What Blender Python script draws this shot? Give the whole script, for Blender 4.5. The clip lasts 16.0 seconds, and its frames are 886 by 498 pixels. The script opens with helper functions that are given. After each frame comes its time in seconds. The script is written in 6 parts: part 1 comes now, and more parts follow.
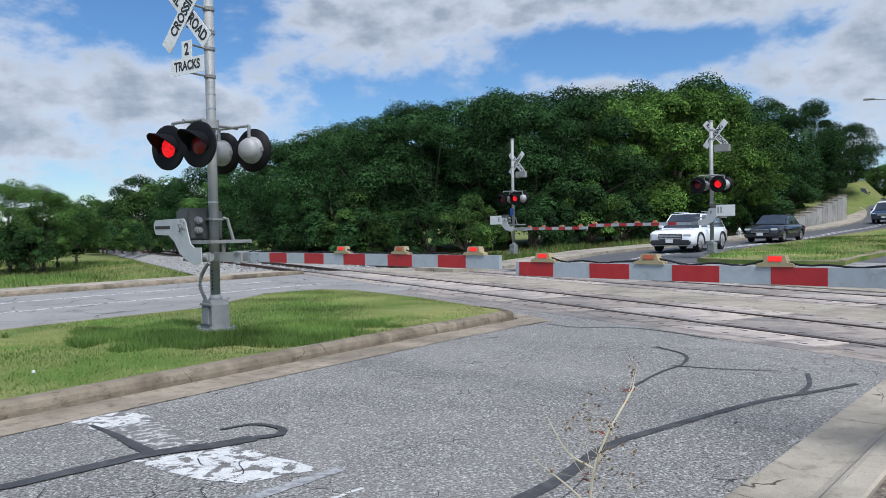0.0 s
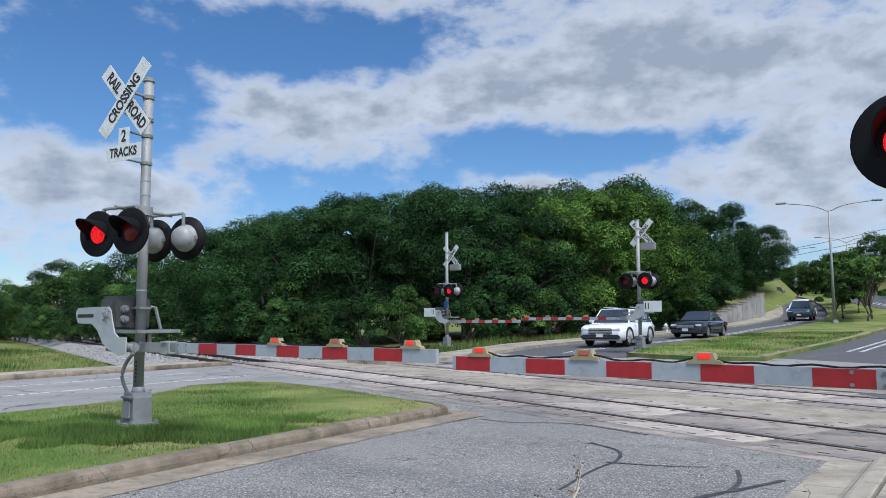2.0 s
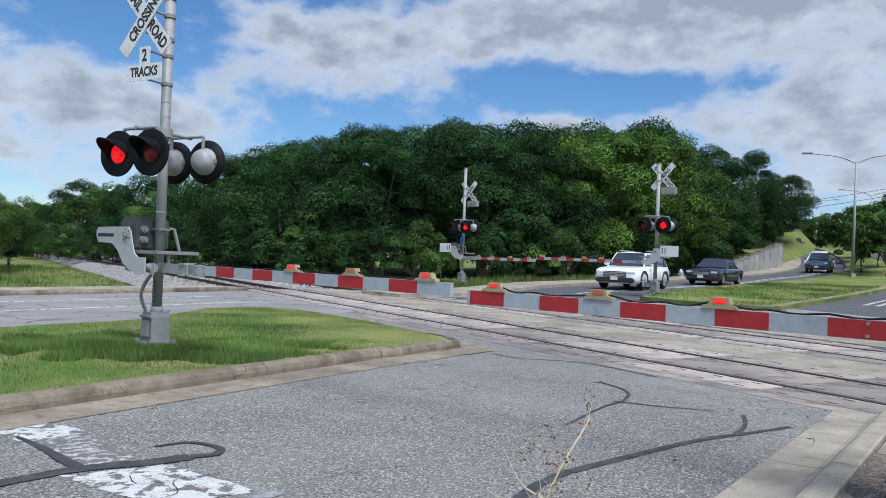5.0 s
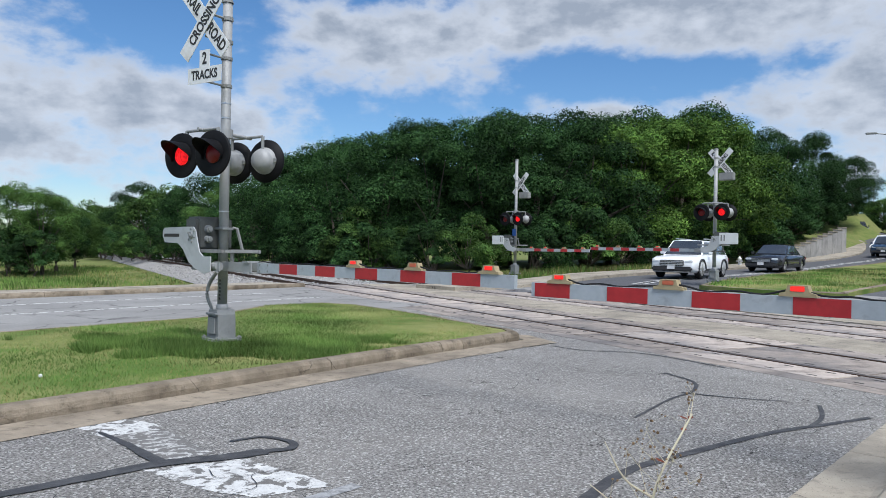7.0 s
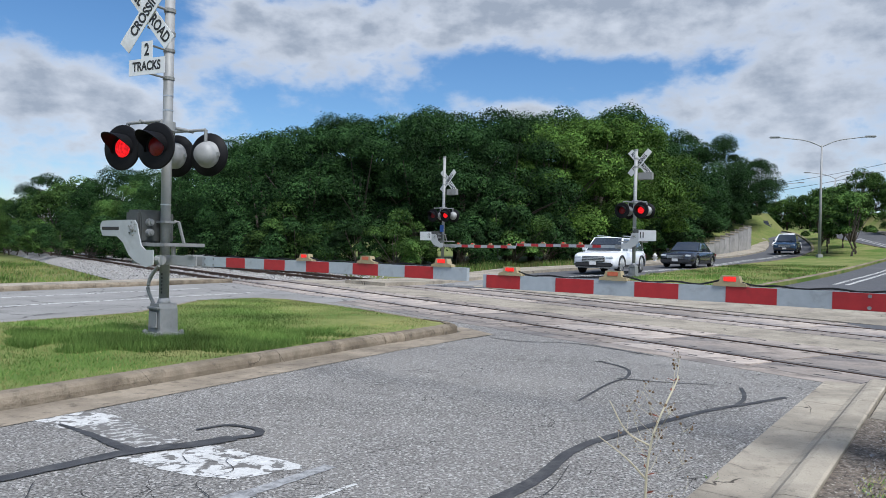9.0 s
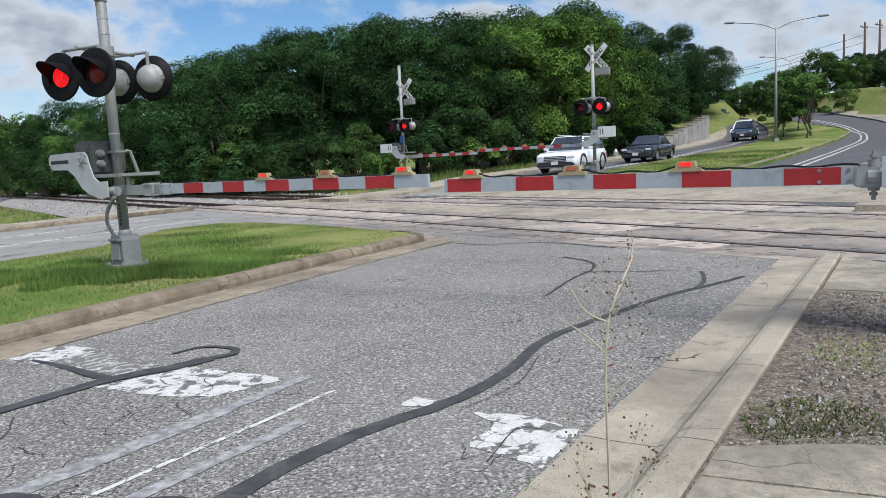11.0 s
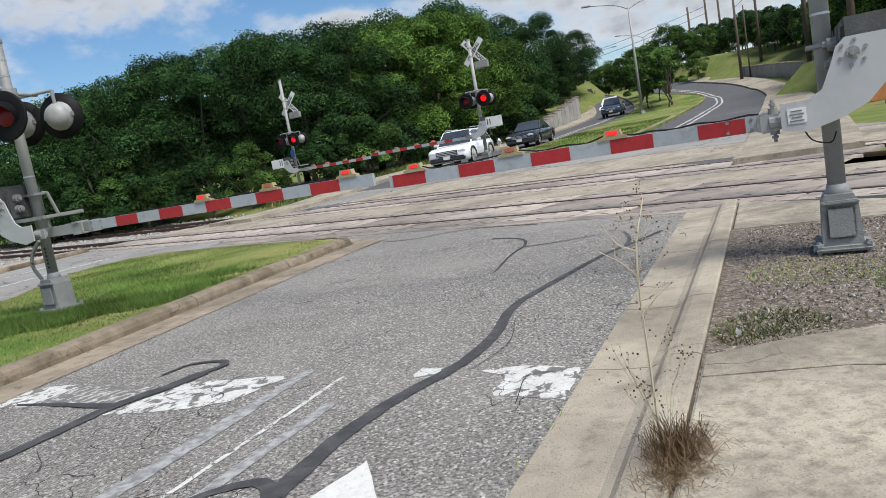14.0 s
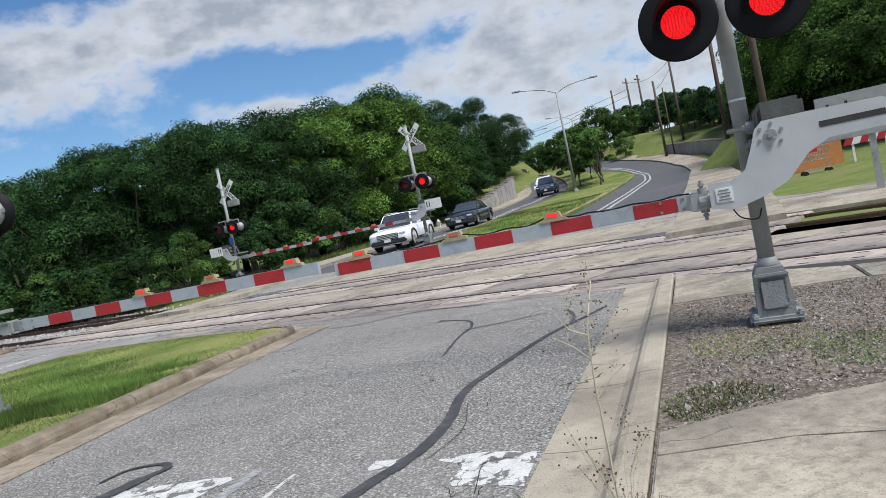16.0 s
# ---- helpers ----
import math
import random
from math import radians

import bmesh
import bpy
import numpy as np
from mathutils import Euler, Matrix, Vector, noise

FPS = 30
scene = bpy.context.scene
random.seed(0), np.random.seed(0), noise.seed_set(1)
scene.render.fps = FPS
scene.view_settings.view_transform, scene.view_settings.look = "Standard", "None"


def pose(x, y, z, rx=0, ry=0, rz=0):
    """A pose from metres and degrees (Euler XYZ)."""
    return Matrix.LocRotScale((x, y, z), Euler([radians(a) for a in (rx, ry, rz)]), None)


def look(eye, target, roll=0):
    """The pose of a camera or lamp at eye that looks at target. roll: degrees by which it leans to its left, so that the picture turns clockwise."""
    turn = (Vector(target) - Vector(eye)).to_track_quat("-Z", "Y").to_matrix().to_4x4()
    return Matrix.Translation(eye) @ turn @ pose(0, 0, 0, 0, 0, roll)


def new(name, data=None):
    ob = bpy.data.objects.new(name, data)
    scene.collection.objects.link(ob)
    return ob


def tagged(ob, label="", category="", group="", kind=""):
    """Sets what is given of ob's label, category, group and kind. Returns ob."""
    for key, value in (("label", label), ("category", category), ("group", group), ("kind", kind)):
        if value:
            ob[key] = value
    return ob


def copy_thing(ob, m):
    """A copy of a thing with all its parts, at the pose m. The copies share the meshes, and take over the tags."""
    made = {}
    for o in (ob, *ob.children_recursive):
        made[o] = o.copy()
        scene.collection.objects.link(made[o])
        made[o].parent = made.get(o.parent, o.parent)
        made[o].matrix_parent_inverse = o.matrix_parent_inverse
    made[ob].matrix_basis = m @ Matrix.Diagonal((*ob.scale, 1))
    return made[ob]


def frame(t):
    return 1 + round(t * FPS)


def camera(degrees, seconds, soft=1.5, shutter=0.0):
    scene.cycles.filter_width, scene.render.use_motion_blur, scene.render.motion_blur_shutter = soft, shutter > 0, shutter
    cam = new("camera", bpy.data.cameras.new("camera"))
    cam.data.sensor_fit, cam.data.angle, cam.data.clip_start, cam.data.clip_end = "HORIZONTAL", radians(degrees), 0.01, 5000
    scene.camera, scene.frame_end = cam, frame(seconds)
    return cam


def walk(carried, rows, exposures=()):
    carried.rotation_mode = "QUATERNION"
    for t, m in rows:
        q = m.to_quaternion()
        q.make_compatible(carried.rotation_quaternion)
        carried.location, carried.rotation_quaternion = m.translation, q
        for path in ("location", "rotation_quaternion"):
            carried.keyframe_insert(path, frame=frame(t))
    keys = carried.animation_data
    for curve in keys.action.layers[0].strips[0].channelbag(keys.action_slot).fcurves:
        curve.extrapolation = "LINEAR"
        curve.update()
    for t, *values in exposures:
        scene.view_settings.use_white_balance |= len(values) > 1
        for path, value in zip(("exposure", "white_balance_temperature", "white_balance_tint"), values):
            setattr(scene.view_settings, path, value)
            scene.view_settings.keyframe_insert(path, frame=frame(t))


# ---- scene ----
cam = camera(61.7, 16.0, soft=0.8)
PATH = [
    (0, (0.477, 0.139, 1.501), (0.3, 2.131, 1.452), -1.0),
    (0.5, (0.483, 0.114, 1.532), (0.377, 2.109, 1.63), -0.6),
    (1, (0.448, 0.131, 1.494), (0.35, 2.128, 1.541), -1.2),
    (1.5, (0.404, 0.101, 1.485), (0.281, 2.096, 1.575), -0.8),
    (2, (0.437, 0.114, 1.519), (0.442, 2.105, 1.714), -0.2),
    (2.5, (0.466, 0.126, 1.514), (0.529, 2.117, 1.69), -0.6),
    (3, (0.453, 0.141, 1.511), (0.511, 2.135, 1.653), -0.9),
    (3.5, (0.466, 0.135, 1.535), (0.568, 2.126, 1.703), -0.7),
    (4, (0.426, 0.123, 1.499), (0.503, 2.118, 1.619), 1.2),
    (4.2, (0.442, 0.14, 1.504), (0.483, 2.139, 1.576), 1.4),
    (6.3, (0.389, 0.131, 1.477), (0.319, 2.13, 1.483), 2.9),
    (6.5, (0.377, 0.119, 1.472), (0.302, 2.117, 1.48), 3.2),
    (6.7, (0.347, 0.103, 1.463), (0.055, 2.081, 1.415), 1.3),
    (6.8, (0.343, 0.135, 1.475), (-0.058, 2.091, 1.358), -0.8),
    (7, (0.309, 0.152, 1.498), (0.138, 2.144, 1.497), 1.1),
    (7.5, (0.207, 0.021, 1.443), (0.199, 2.021, 1.463), 2.8),
    (8, (0.18, -0.127, 1.465), (0.299, 1.869, 1.438), -1.7),
    (8.5, (0.005, -0.141, 1.455), (0.018, 1.858, 1.433), 0.0),
    (9, (0.009, -0.144, 1.463), (0.05, 1.855, 1.457), 1.3),
    (9.5, (0.078, -0.122, 1.466), (0.178, 1.873, 1.365), -0.7),
    (9.7, (0.072, -0.144, 1.46), (0.169, 1.849, 1.334), -1.4),
    (11.8, (-0.032, -0.169, 1.412), (0.115, 1.806, 1.135), -4.2),
    (12, (-0.064, -0.159, 1.418), (0.09, 1.817, 1.151), -4.7),
    (12.5, (-0.154, -0.183, 1.406), (0.078, 1.787, 1.152), -6.6),
    (13, (-0.22, -0.331, 1.419), (0.109, 1.632, 1.231), -6.3),
    (13.5, (-0.301, -0.484, 1.424), (0.088, 1.462, 1.174), -9.8),
    (14, (-0.614, -0.542, 1.398), (-0.202, 1.397, 1.131), -10.0),
    (14.5, (-0.684, -0.554, 1.413), (-0.224, 1.373, 1.144), -9.8),
    (15, (-0.649, -0.555, 1.419), (-0.147, 1.364, 1.164), -10.2),
    (15.5, (-0.625, -0.554, 1.438), (-0.051, 1.351, 1.233), -11.2),
    (16, (-0.657, -0.557, 1.451), (-0.053, 1.347, 1.367), -11.7),
]
walk(cam, [(t, look(eye, target, roll)) for t, eye, target, roll in PATH],
     ((0, -0.06, 5850, 10), (4, -0.1, 5700, 10), (6.5, -0.04, 5950, 10), (9.5, -0.03, 5950, 10), (12, 0.0, 6350, 10), (14.5, 0.0, 6450, 10), (16, 0.0, 6250, 10)))

# ---- light ----
SUN_AZ, SUN_EL = radians(155), radians(58)
sun = new("sun", bpy.data.lights.new("sun", "SUN"))
sun.data.energy, sun.data.angle, sun.data.color = 5.0, radians(28), (1.0, 0.96, 0.9)
to_sun = Vector((math.sin(SUN_AZ) * math.cos(SUN_EL), math.cos(SUN_AZ) * math.cos(SUN_EL), math.sin(SUN_EL)))
sun.matrix_world = look(to_sun * 50, (0, 0, 0))


def nodes(tree):
    def add(kind, **values):
        n = tree.nodes.new(kind)
        for key, v in values.items():
            if key in n.inputs:
                n.inputs[key].default_value = v
        return n
    return add, tree.links.new


def make_world():
    """A summer sky with banks of fair-weather cumulus, laid out by bearing and height above the horizon."""
    w = bpy.data.worlds.new("sky")
    scene.world = w
    w.use_nodes = True
    tree = w.node_tree
    tree.nodes.clear()
    add, link = nodes(tree)

    def m(op, a, b=0.0, c=0.0):
        n = add("ShaderNodeMath")
        n.operation = op
        for i, v in enumerate((a, b, c)):
            if isinstance(v, (int, float)):
                n.inputs[i].default_value = v
            else:
                link(v, n.inputs[i])
        return n.outputs[0]

    sky = add("ShaderNodeTexSky")
    sky.sky_type, sky.sun_disc, sky.sun_elevation, sky.sun_rotation = "NISHITA", False, SUN_EL, SUN_AZ
    sky.air_density, sky.dust_density, sky.ozone_density = 1.0, 0.3, 4.0
    coord = add("ShaderNodeTexCoord")
    sep = add("ShaderNodeSeparateXYZ")
    link(coord.outputs["Generated"], sep.inputs[0])
    x, y, z = sep.outputs
    bearing = m("MULTIPLY", m("ARCTAN2", x, y), 57.29578)
    height = m("MULTIPLY", m("ARCSINE", z), 57.29578)
    # flattened coordinates: clouds stretch sideways near the horizon
    comb = add("ShaderNodeCombineXYZ")
    link(m("MULTIPLY", bearing, 0.1), comb.inputs[0])
    link(m("MULTIPLY", height, 0.17), comb.inputs[1])
    big = add("ShaderNodeTexNoise", Scale=0.9, Detail=9.0, Roughness=0.58, Distortion=0.25)
    link(comb.outputs[0], big.inputs["Vector"])
    fine = add("ShaderNodeTexNoise", Scale=3.0, Detail=9.0, Roughness=0.55)
    link(comb.outputs[0], fine.inputs["Vector"])
    # banks: bearing, height, half-width, half-height, weight
    banks = ((-7, 15.2, 13, 3.2, 0.5), (8, 18.6, 10, 3.4, 0.5), (25, 18.5, 13, 5.5, 0.5), (-25, 9.5, 9, 2.6, 0.45), (9, 10.4, 5.5, 1.0, 0.45), (29, 11, 10, 3.0, 0.4),
             (30, 6, 18, 2.5, 0.3), (-35, 6, 12, 2.5, 0.35), (-9, 24.5, 6, 1.8, 0.25), (8, 25, 14, 3, 0.25), (-40, 13, 8, 5, 0.35), (90, 20, 40, 16, 0.3), (-100, 20, 45, 16, 0.3), (180, 28, 70, 18, 0.3),
             (5, 13.4, 8, 1.5, -0.5), (-11, 20.6, 11, 2.0, -0.45), (-26, 15.5, 6, 3.2, -0.4), (18, 13.2, 7, 1.0, -0.3), (-2, 11.2, 6, 1.0, -0.1))
    total = None
    for az, el, wx, wy, k in banks:
        dx = m("DIVIDE", m("SUBTRACT", bearing, az), wx)
        dy = m("DIVIDE", m("SUBTRACT", height, el), wy)
        r = m("ADD", m("MULTIPLY", dx, dx), m("MULTIPLY", dy, dy))
        g = m("MULTIPLY", m("EXPONENT", m("MULTIPLY", r, -1.0)), k)
        total = g if total is None else m("ADD", total, g)
    dens = m("ADD", m("ADD", m("MULTIPLY", big.outputs[0], 1.3), m("MULTIPLY", fine.outputs[0], 0.85)), m("SUBTRACT", total, 1.15))
    cover = add("ShaderNodeMapRange")
    cover.interpolation_type = "SMOOTHSTEP"
    cover.inputs["From Min"].default_value, cover.inputs["From Max"].default_value = -0.12, 0.34
    link(dens, cover.inputs["Value"])
    # thick parts are greyer underneath
    shade = add("ShaderNodeMapRange")
    shade.inputs["From Min"].default_value, shade.inputs["From Max"].default_value = 0.14, 0.62
    link(m("ADD", dens, m("MULTIPLY", m("SUBTRACT", fine.outputs[0], 0.5), 0.5)), shade.inputs["Value"])
    tone = add("ShaderNodeMix")
    tone.data_type = "RGBA"
    tone.inputs[6].default_value = (5.6, 5.75, 6.0, 1)
    tone.inputs[7].default_value = (2.95, 3.25, 3.7, 1)
    link(shade.outputs[0], tone.inputs[0])
    mix = add("ShaderNodeMix")
    mix.data_type = "RGBA"
    link(m("MULTIPLY", cover.outputs[0], 0.96), mix.inputs[0])
    deep = add("ShaderNodeHueSaturation", Saturation=1.15, Value=0.92)
    link(sky.outputs[0], deep.inputs["Color"])
    link(deep.outputs[0], mix.inputs[6])
    link(tone.outputs[2], mix.inputs[7])
    back = add("ShaderNodeBackground", Strength=0.13)
    link(mix.outputs[2], back.inputs[0])
    out = add("ShaderNodeOutputWorld")
    link(back.outputs[0], out.inputs[0])


make_world()


# ---- materials ----
def surf(name, low, high, scale=4.0, rough=0.8, bump=0.0, grain=60.0, metal=0.0, stain=None, stain_scale=0.5, stain_at=(0.55, 0.75), grime=None, grime_scale=2.5, grime_at=(0.5, 0.7), spec=0.5, sharp=0.2,
         speck=None, speck_scale=90.0, speck_at=(0.0, 0.25), emit=0.0, vary=0.0, coat=0.0, crack=None, crack_scale=6.0, crack_width=0.02, crack_at=(0.4, 0.6)):
    """A surface with two colours of grain, stains of a larger size, specks, and fine relief; sizes are per metre."""
    mat = bpy.data.materials.new(name)
    mat.use_nodes = True
    tree = mat.node_tree
    add, link = nodes(tree)
    bsdf = tree.nodes["Principled BSDF"]
    bsdf.inputs["Specular IOR Level"].default_value = spec
    bsdf.inputs["Metallic"].default_value, bsdf.inputs["Coat Weight"].default_value = metal, coat
    coord = add("ShaderNodeTexCoord")
    at = coord.outputs["Object"]
    n1 = add("ShaderNodeTexNoise", Scale=scale, Detail=7.0, Roughness=0.65)
    link(at, n1.inputs["Vector"])
    ramp = add("ShaderNodeMapRange")
    ramp.inputs["From Min"].default_value, ramp.inputs["From Max"].default_value = 0.5 - sharp, 0.5 + sharp
    link(n1.outputs[0], ramp.inputs["Value"])

    def mixed(fac, a, b):
        n = add("ShaderNodeMix")
        n.data_type = "RGBA"
        link(fac, n.inputs[0])
        for i, v in ((6, a), (7, b)):
            if isinstance(v, tuple):
                n.inputs[i].default_value = (*v, 1)
            else:
                link(v, n.inputs[i])
        return n.outputs[2]

    col = mixed(ramp.outputs[0], low, high)
    if stain:
        n2 = add("ShaderNodeTexNoise", Scale=stain_scale, Detail=8.0, Roughness=0.62, Distortion=0.4)
        link(at, n2.inputs["Vector"])
        r2 = add("ShaderNodeMapRange")
        r2.inputs["From Min"].default_value, r2.inputs["From Max"].default_value = stain_at
        link(n2.outputs[0], r2.inputs["Value"])
        col = mixed(r2.outputs[0], col, stain)
    if grime:
        n4 = add("ShaderNodeTexNoise", Scale=grime_scale, Detail=10.0, Roughness=0.72, Distortion=0.2)
        link(at, n4.inputs["Vector"])
        r5 = add("ShaderNodeMapRange")
        r5.inputs["From Min"].default_value, r5.inputs["From Max"].default_value = grime_at
        link(n4.outputs[0], r5.inputs["Value"])
        col = mixed(r5.outputs[0], col, grime)
    if speck:
        v = add("ShaderNodeTexVoronoi", Scale=speck_scale)
        link(at, v.inputs["Vector"])
        r3 = add("ShaderNodeMapRange")
        r3.inputs["From Min"].default_value, r3.inputs["From Max"].default_value = speck_at[1], speck_at[0]
        link(v.outputs["Color"], r3.inputs["Value"])
        col = mixed(r3.outputs[0], col, speck)
    if crack:
        warp = add("ShaderNodeTexNoise", Scale=crack_scale * 1.7, Detail=4.0)
        link(at, warp.inputs["Vector"])
        bent = add("ShaderNodeVectorMath")
        bent.operation = "MULTIPLY_ADD"
        bent.inputs[1].default_value = (0.5 / crack_scale,) * 3
        link(warp.outputs["Color"], bent.inputs[0])
        link(at, bent.inputs[2])
        net = add("ShaderNodeTexVoronoi", Scale=crack_scale)
        net.feature = "DISTANCE_TO_EDGE"
        link(bent.outputs[0], net.inputs["Vector"])
        r6 = add("ShaderNodeMapRange")
        r6.inputs["From Min"].default_value, r6.inputs["From Max"].default_value = crack_width, crack_width * 0.4
        link(net.outputs["Distance"], r6.inputs["Value"])
        where = add("ShaderNodeTexNoise", Scale=0.9, Detail=3.0)
        link(at, where.inputs["Vector"])
        r7 = add("ShaderNodeMapRange")
        r7.inputs["From Min"].default_value, r7.inputs["From Max"].default_value = crack_at
        link(where.outputs[0], r7.inputs["Value"])
        both = add("ShaderNodeMath")
        both.operation = "MULTIPLY"
        link(r6.outputs[0], both.inputs[0])
        link(r7.outputs[0], both.inputs[1])
        col = mixed(both.outputs[0], col, crack)
    if vary:
        info = add("ShaderNodeObjectInfo")
        hsv = add("ShaderNodeHueSaturation")
        r4 = add("ShaderNodeMapRange")
        r4.inputs["To Min"].default_value, r4.inputs["To Max"].default_value = 1 - vary, 1 + vary
        link(info.outputs["Random"], r4.inputs["Value"])
        link(r4.outputs[0], hsv.inputs["Value"])
        link(col, hsv.inputs["Color"])
        col = hsv.outputs[0]
    link(col, bsdf.inputs["Base Color"])
    rr = add("ShaderNodeMapRange")
    rr.inputs["To Min"].default_value, rr.inputs["To Max"].default_value = max(0.02, rough - 0.1), min(1, rough + 0.1)
    link(n1.outputs[0], rr.inputs["Value"])
    link(rr.outputs[0], bsdf.inputs["Roughness"])
    if bump:
        n3 = add("ShaderNodeTexNoise", Scale=grain, Detail=4.0)
        link(at, n3.inputs["Vector"])
        b = add("ShaderNodeBump", Strength=bump, Distance=0.02)
        link(n3.outputs[0], b.inputs["Height"])
        link(b.outputs[0], bsdf.inputs["Normal"])
    if emit:
        link(col, bsdf.inputs["Emission Color"])
        bsdf.inputs["Emission Strength"].default_value = emit
    return mat


def leaf_material(name, low, high):
    mat = bpy.data.materials.new(name)
    mat.use_nodes = True
    add, link = nodes(mat.node_tree)
    bsdf = mat.node_tree.nodes["Principled BSDF"]
    bsdf.inputs["Roughness"].default_value = 0.75
    bsdf.inputs["Specular IOR Level"].default_value = 0.08
    geo, info = add("ShaderNodeNewGeometry"), add("ShaderNodeObjectInfo")
    mix = add("ShaderNodeMix")
    mix.data_type = "RGBA"
    mix.inputs[6].default_value, mix.inputs[7].default_value = (*low, 1), (*high, 1)
    link(geo.outputs["Random Per Island"], mix.inputs[0])
    hsv = add("ShaderNodeHueSaturation")
    r = add("ShaderNodeMapRange")
    r.inputs["To Min"].default_value, r.inputs["To Max"].default_value = 0.7, 1.3
    link(info.outputs["Random"], r.inputs["Value"])
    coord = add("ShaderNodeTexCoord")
    # light and shade between leaf clumps, painted into the colour by broad noise
    clump_shade = add("ShaderNodeTexNoise", Scale=0.55, Detail=2.0)
    link(coord.outputs["Object"], clump_shade.inputs["Vector"])
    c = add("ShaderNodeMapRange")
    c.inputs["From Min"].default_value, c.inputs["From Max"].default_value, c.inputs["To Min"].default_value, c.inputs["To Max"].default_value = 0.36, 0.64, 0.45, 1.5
    link(clump_shade.outputs[0], c.inputs["Value"])
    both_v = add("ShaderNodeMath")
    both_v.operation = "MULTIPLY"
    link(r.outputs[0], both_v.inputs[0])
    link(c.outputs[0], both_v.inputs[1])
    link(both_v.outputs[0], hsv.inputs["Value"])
    link(mix.outputs[2], hsv.inputs["Color"])
    link(hsv.outputs[0], bsdf.inputs["Base Color"])
    trans = add("ShaderNodeBsdfTranslucent")
    link(hsv.outputs[0], trans.inputs["Color"])
    both = add("ShaderNodeMixShader", Fac=0.1)
    link(bsdf.outputs[0], both.inputs[1])
    link(trans.outputs[0], both.inputs[2])
    link(both.outputs[0], mat.node_tree.nodes["Material Output"].inputs[0])
    return mat


def lens_material():
    """Red light through rows of small diodes."""
    mat = bpy.data.materials.new("lit_red_lens")
    mat.use_nodes = True
    add, link = nodes(mat.node_tree)
    bsdf = mat.node_tree.nodes["Principled BSDF"]
    bsdf.inputs["Base Color"].default_value, bsdf.inputs["Roughness"].default_value = (0.12, 0.001, 0.002, 1), 0.35
    bsdf.inputs["Specular IOR Level"].default_value = 0.2
    coord = add("ShaderNodeTexCoord")
    v = add("ShaderNodeTexVoronoi", Scale=58.0, Randomness=0.15)
    link(coord.outputs["Object"], v.inputs["Vector"])
    r = add("ShaderNodeMapRange")
    r.inputs["From Min"].default_value, r.inputs["From Max"].default_value = 0.25, 0.6
    r.inputs["To Min"].default_value, r.inputs["To Max"].default_value = 1.5, 0.55
    link(v.outputs["Distance"], r.inputs["Value"])
    bsdf.inputs["Emission Color"].default_value = (1.0, 0.012, 0.016, 1)
    link(r.outputs[0], bsdf.inputs["Emission Strength"])
    return mat


ASPHALT = surf("worn_asphalt", (0.07, 0.067, 0.062), (0.35, 0.333, 0.305), 48, 0.95, 1.0, 80, sharp=0.12, stain=(0.31, 0.292, 0.262), stain_scale=0.35, stain_at=(0.47, 0.8), grime=(0.115, 0.107, 0.095), grime_scale=0.6, grime_at=(0.5, 0.95), speck=(0.62, 0.6, 0.56), speck_scale=70, speck_at=(0.0, 0.36), spec=0.25,
               crack=(0.035, 0.033, 0.03), crack_scale=3.2, crack_width=0.012, crack_at=(0.5, 0.58))
ASPHALT_FAR = surf("newer_asphalt", (0.075, 0.076, 0.08), (0.105, 0.105, 0.108), 30, 0.9, 0.4, 80, stain=(0.14, 0.138, 0.135), stain_scale=0.3)
ASPHALT_LEFT = surf("pale_asphalt", (0.23, 0.222, 0.205), (0.33, 0.318, 0.295), 25, 0.9, 0.4, 80, stain=(0.2, 0.192, 0.178), stain_scale=0.4, stain_at=(0.42, 0.7), crack=(0.07, 0.065, 0.06), crack_scale=0.7, crack_width=0.02)
TAR = surf("crack_sealer", (0.035, 0.035, 0.036), (0.075, 0.075, 0.077), 7, 0.7, 0.3, 60, stain=(0.11, 0.108, 0.104), stain_scale=6, stain_at=(0.52, 0.75), spec=0.3)
PAINT_WORN = surf("worn_road_paint", (0.42, 0.415, 0.39), (0.56, 0.55, 0.52), 8, 0.85, 0.5, 90, stain=(0.16, 0.153, 0.142), stain_scale=14, stain_at=(0.43, 0.5), grime=(0.2, 0.193, 0.18), grime_scale=45, grime_at=(0.5, 0.62), spec=0.25)
PAINT = surf("road_paint", (0.5, 0.495, 0.47), (0.68, 0.675, 0.645), 10, 0.85, 0.4, 90, stain=(0.15, 0.143, 0.132), stain_scale=9, stain_at=(0.52, 0.56), grime=(0.28, 0.27, 0.25), grime_scale=40, grime_at=(0.5, 0.72), spec=0.25, crack=(0.13, 0.124, 0.114), crack_scale=6.0, crack_width=0.022, crack_at=(0.42, 0.56))
PAINT_CLEAN = surf("arrow_paint", (0.56, 0.555, 0.53), (0.68, 0.675, 0.645), 10, 0.85, 0.4, 90, grime=(0.42, 0.412, 0.39), grime_scale=30, grime_at=(0.52, 0.75), spec=0.25)
PAINT_FAINT = surf("faded_road_paint", (0.3, 0.3, 0.295), (0.42, 0.42, 0.41), 14, 0.85, 0.5, 90, stain=(0.19, 0.19, 0.188), stain_scale=16, stain_at=(0.42, 0.6))
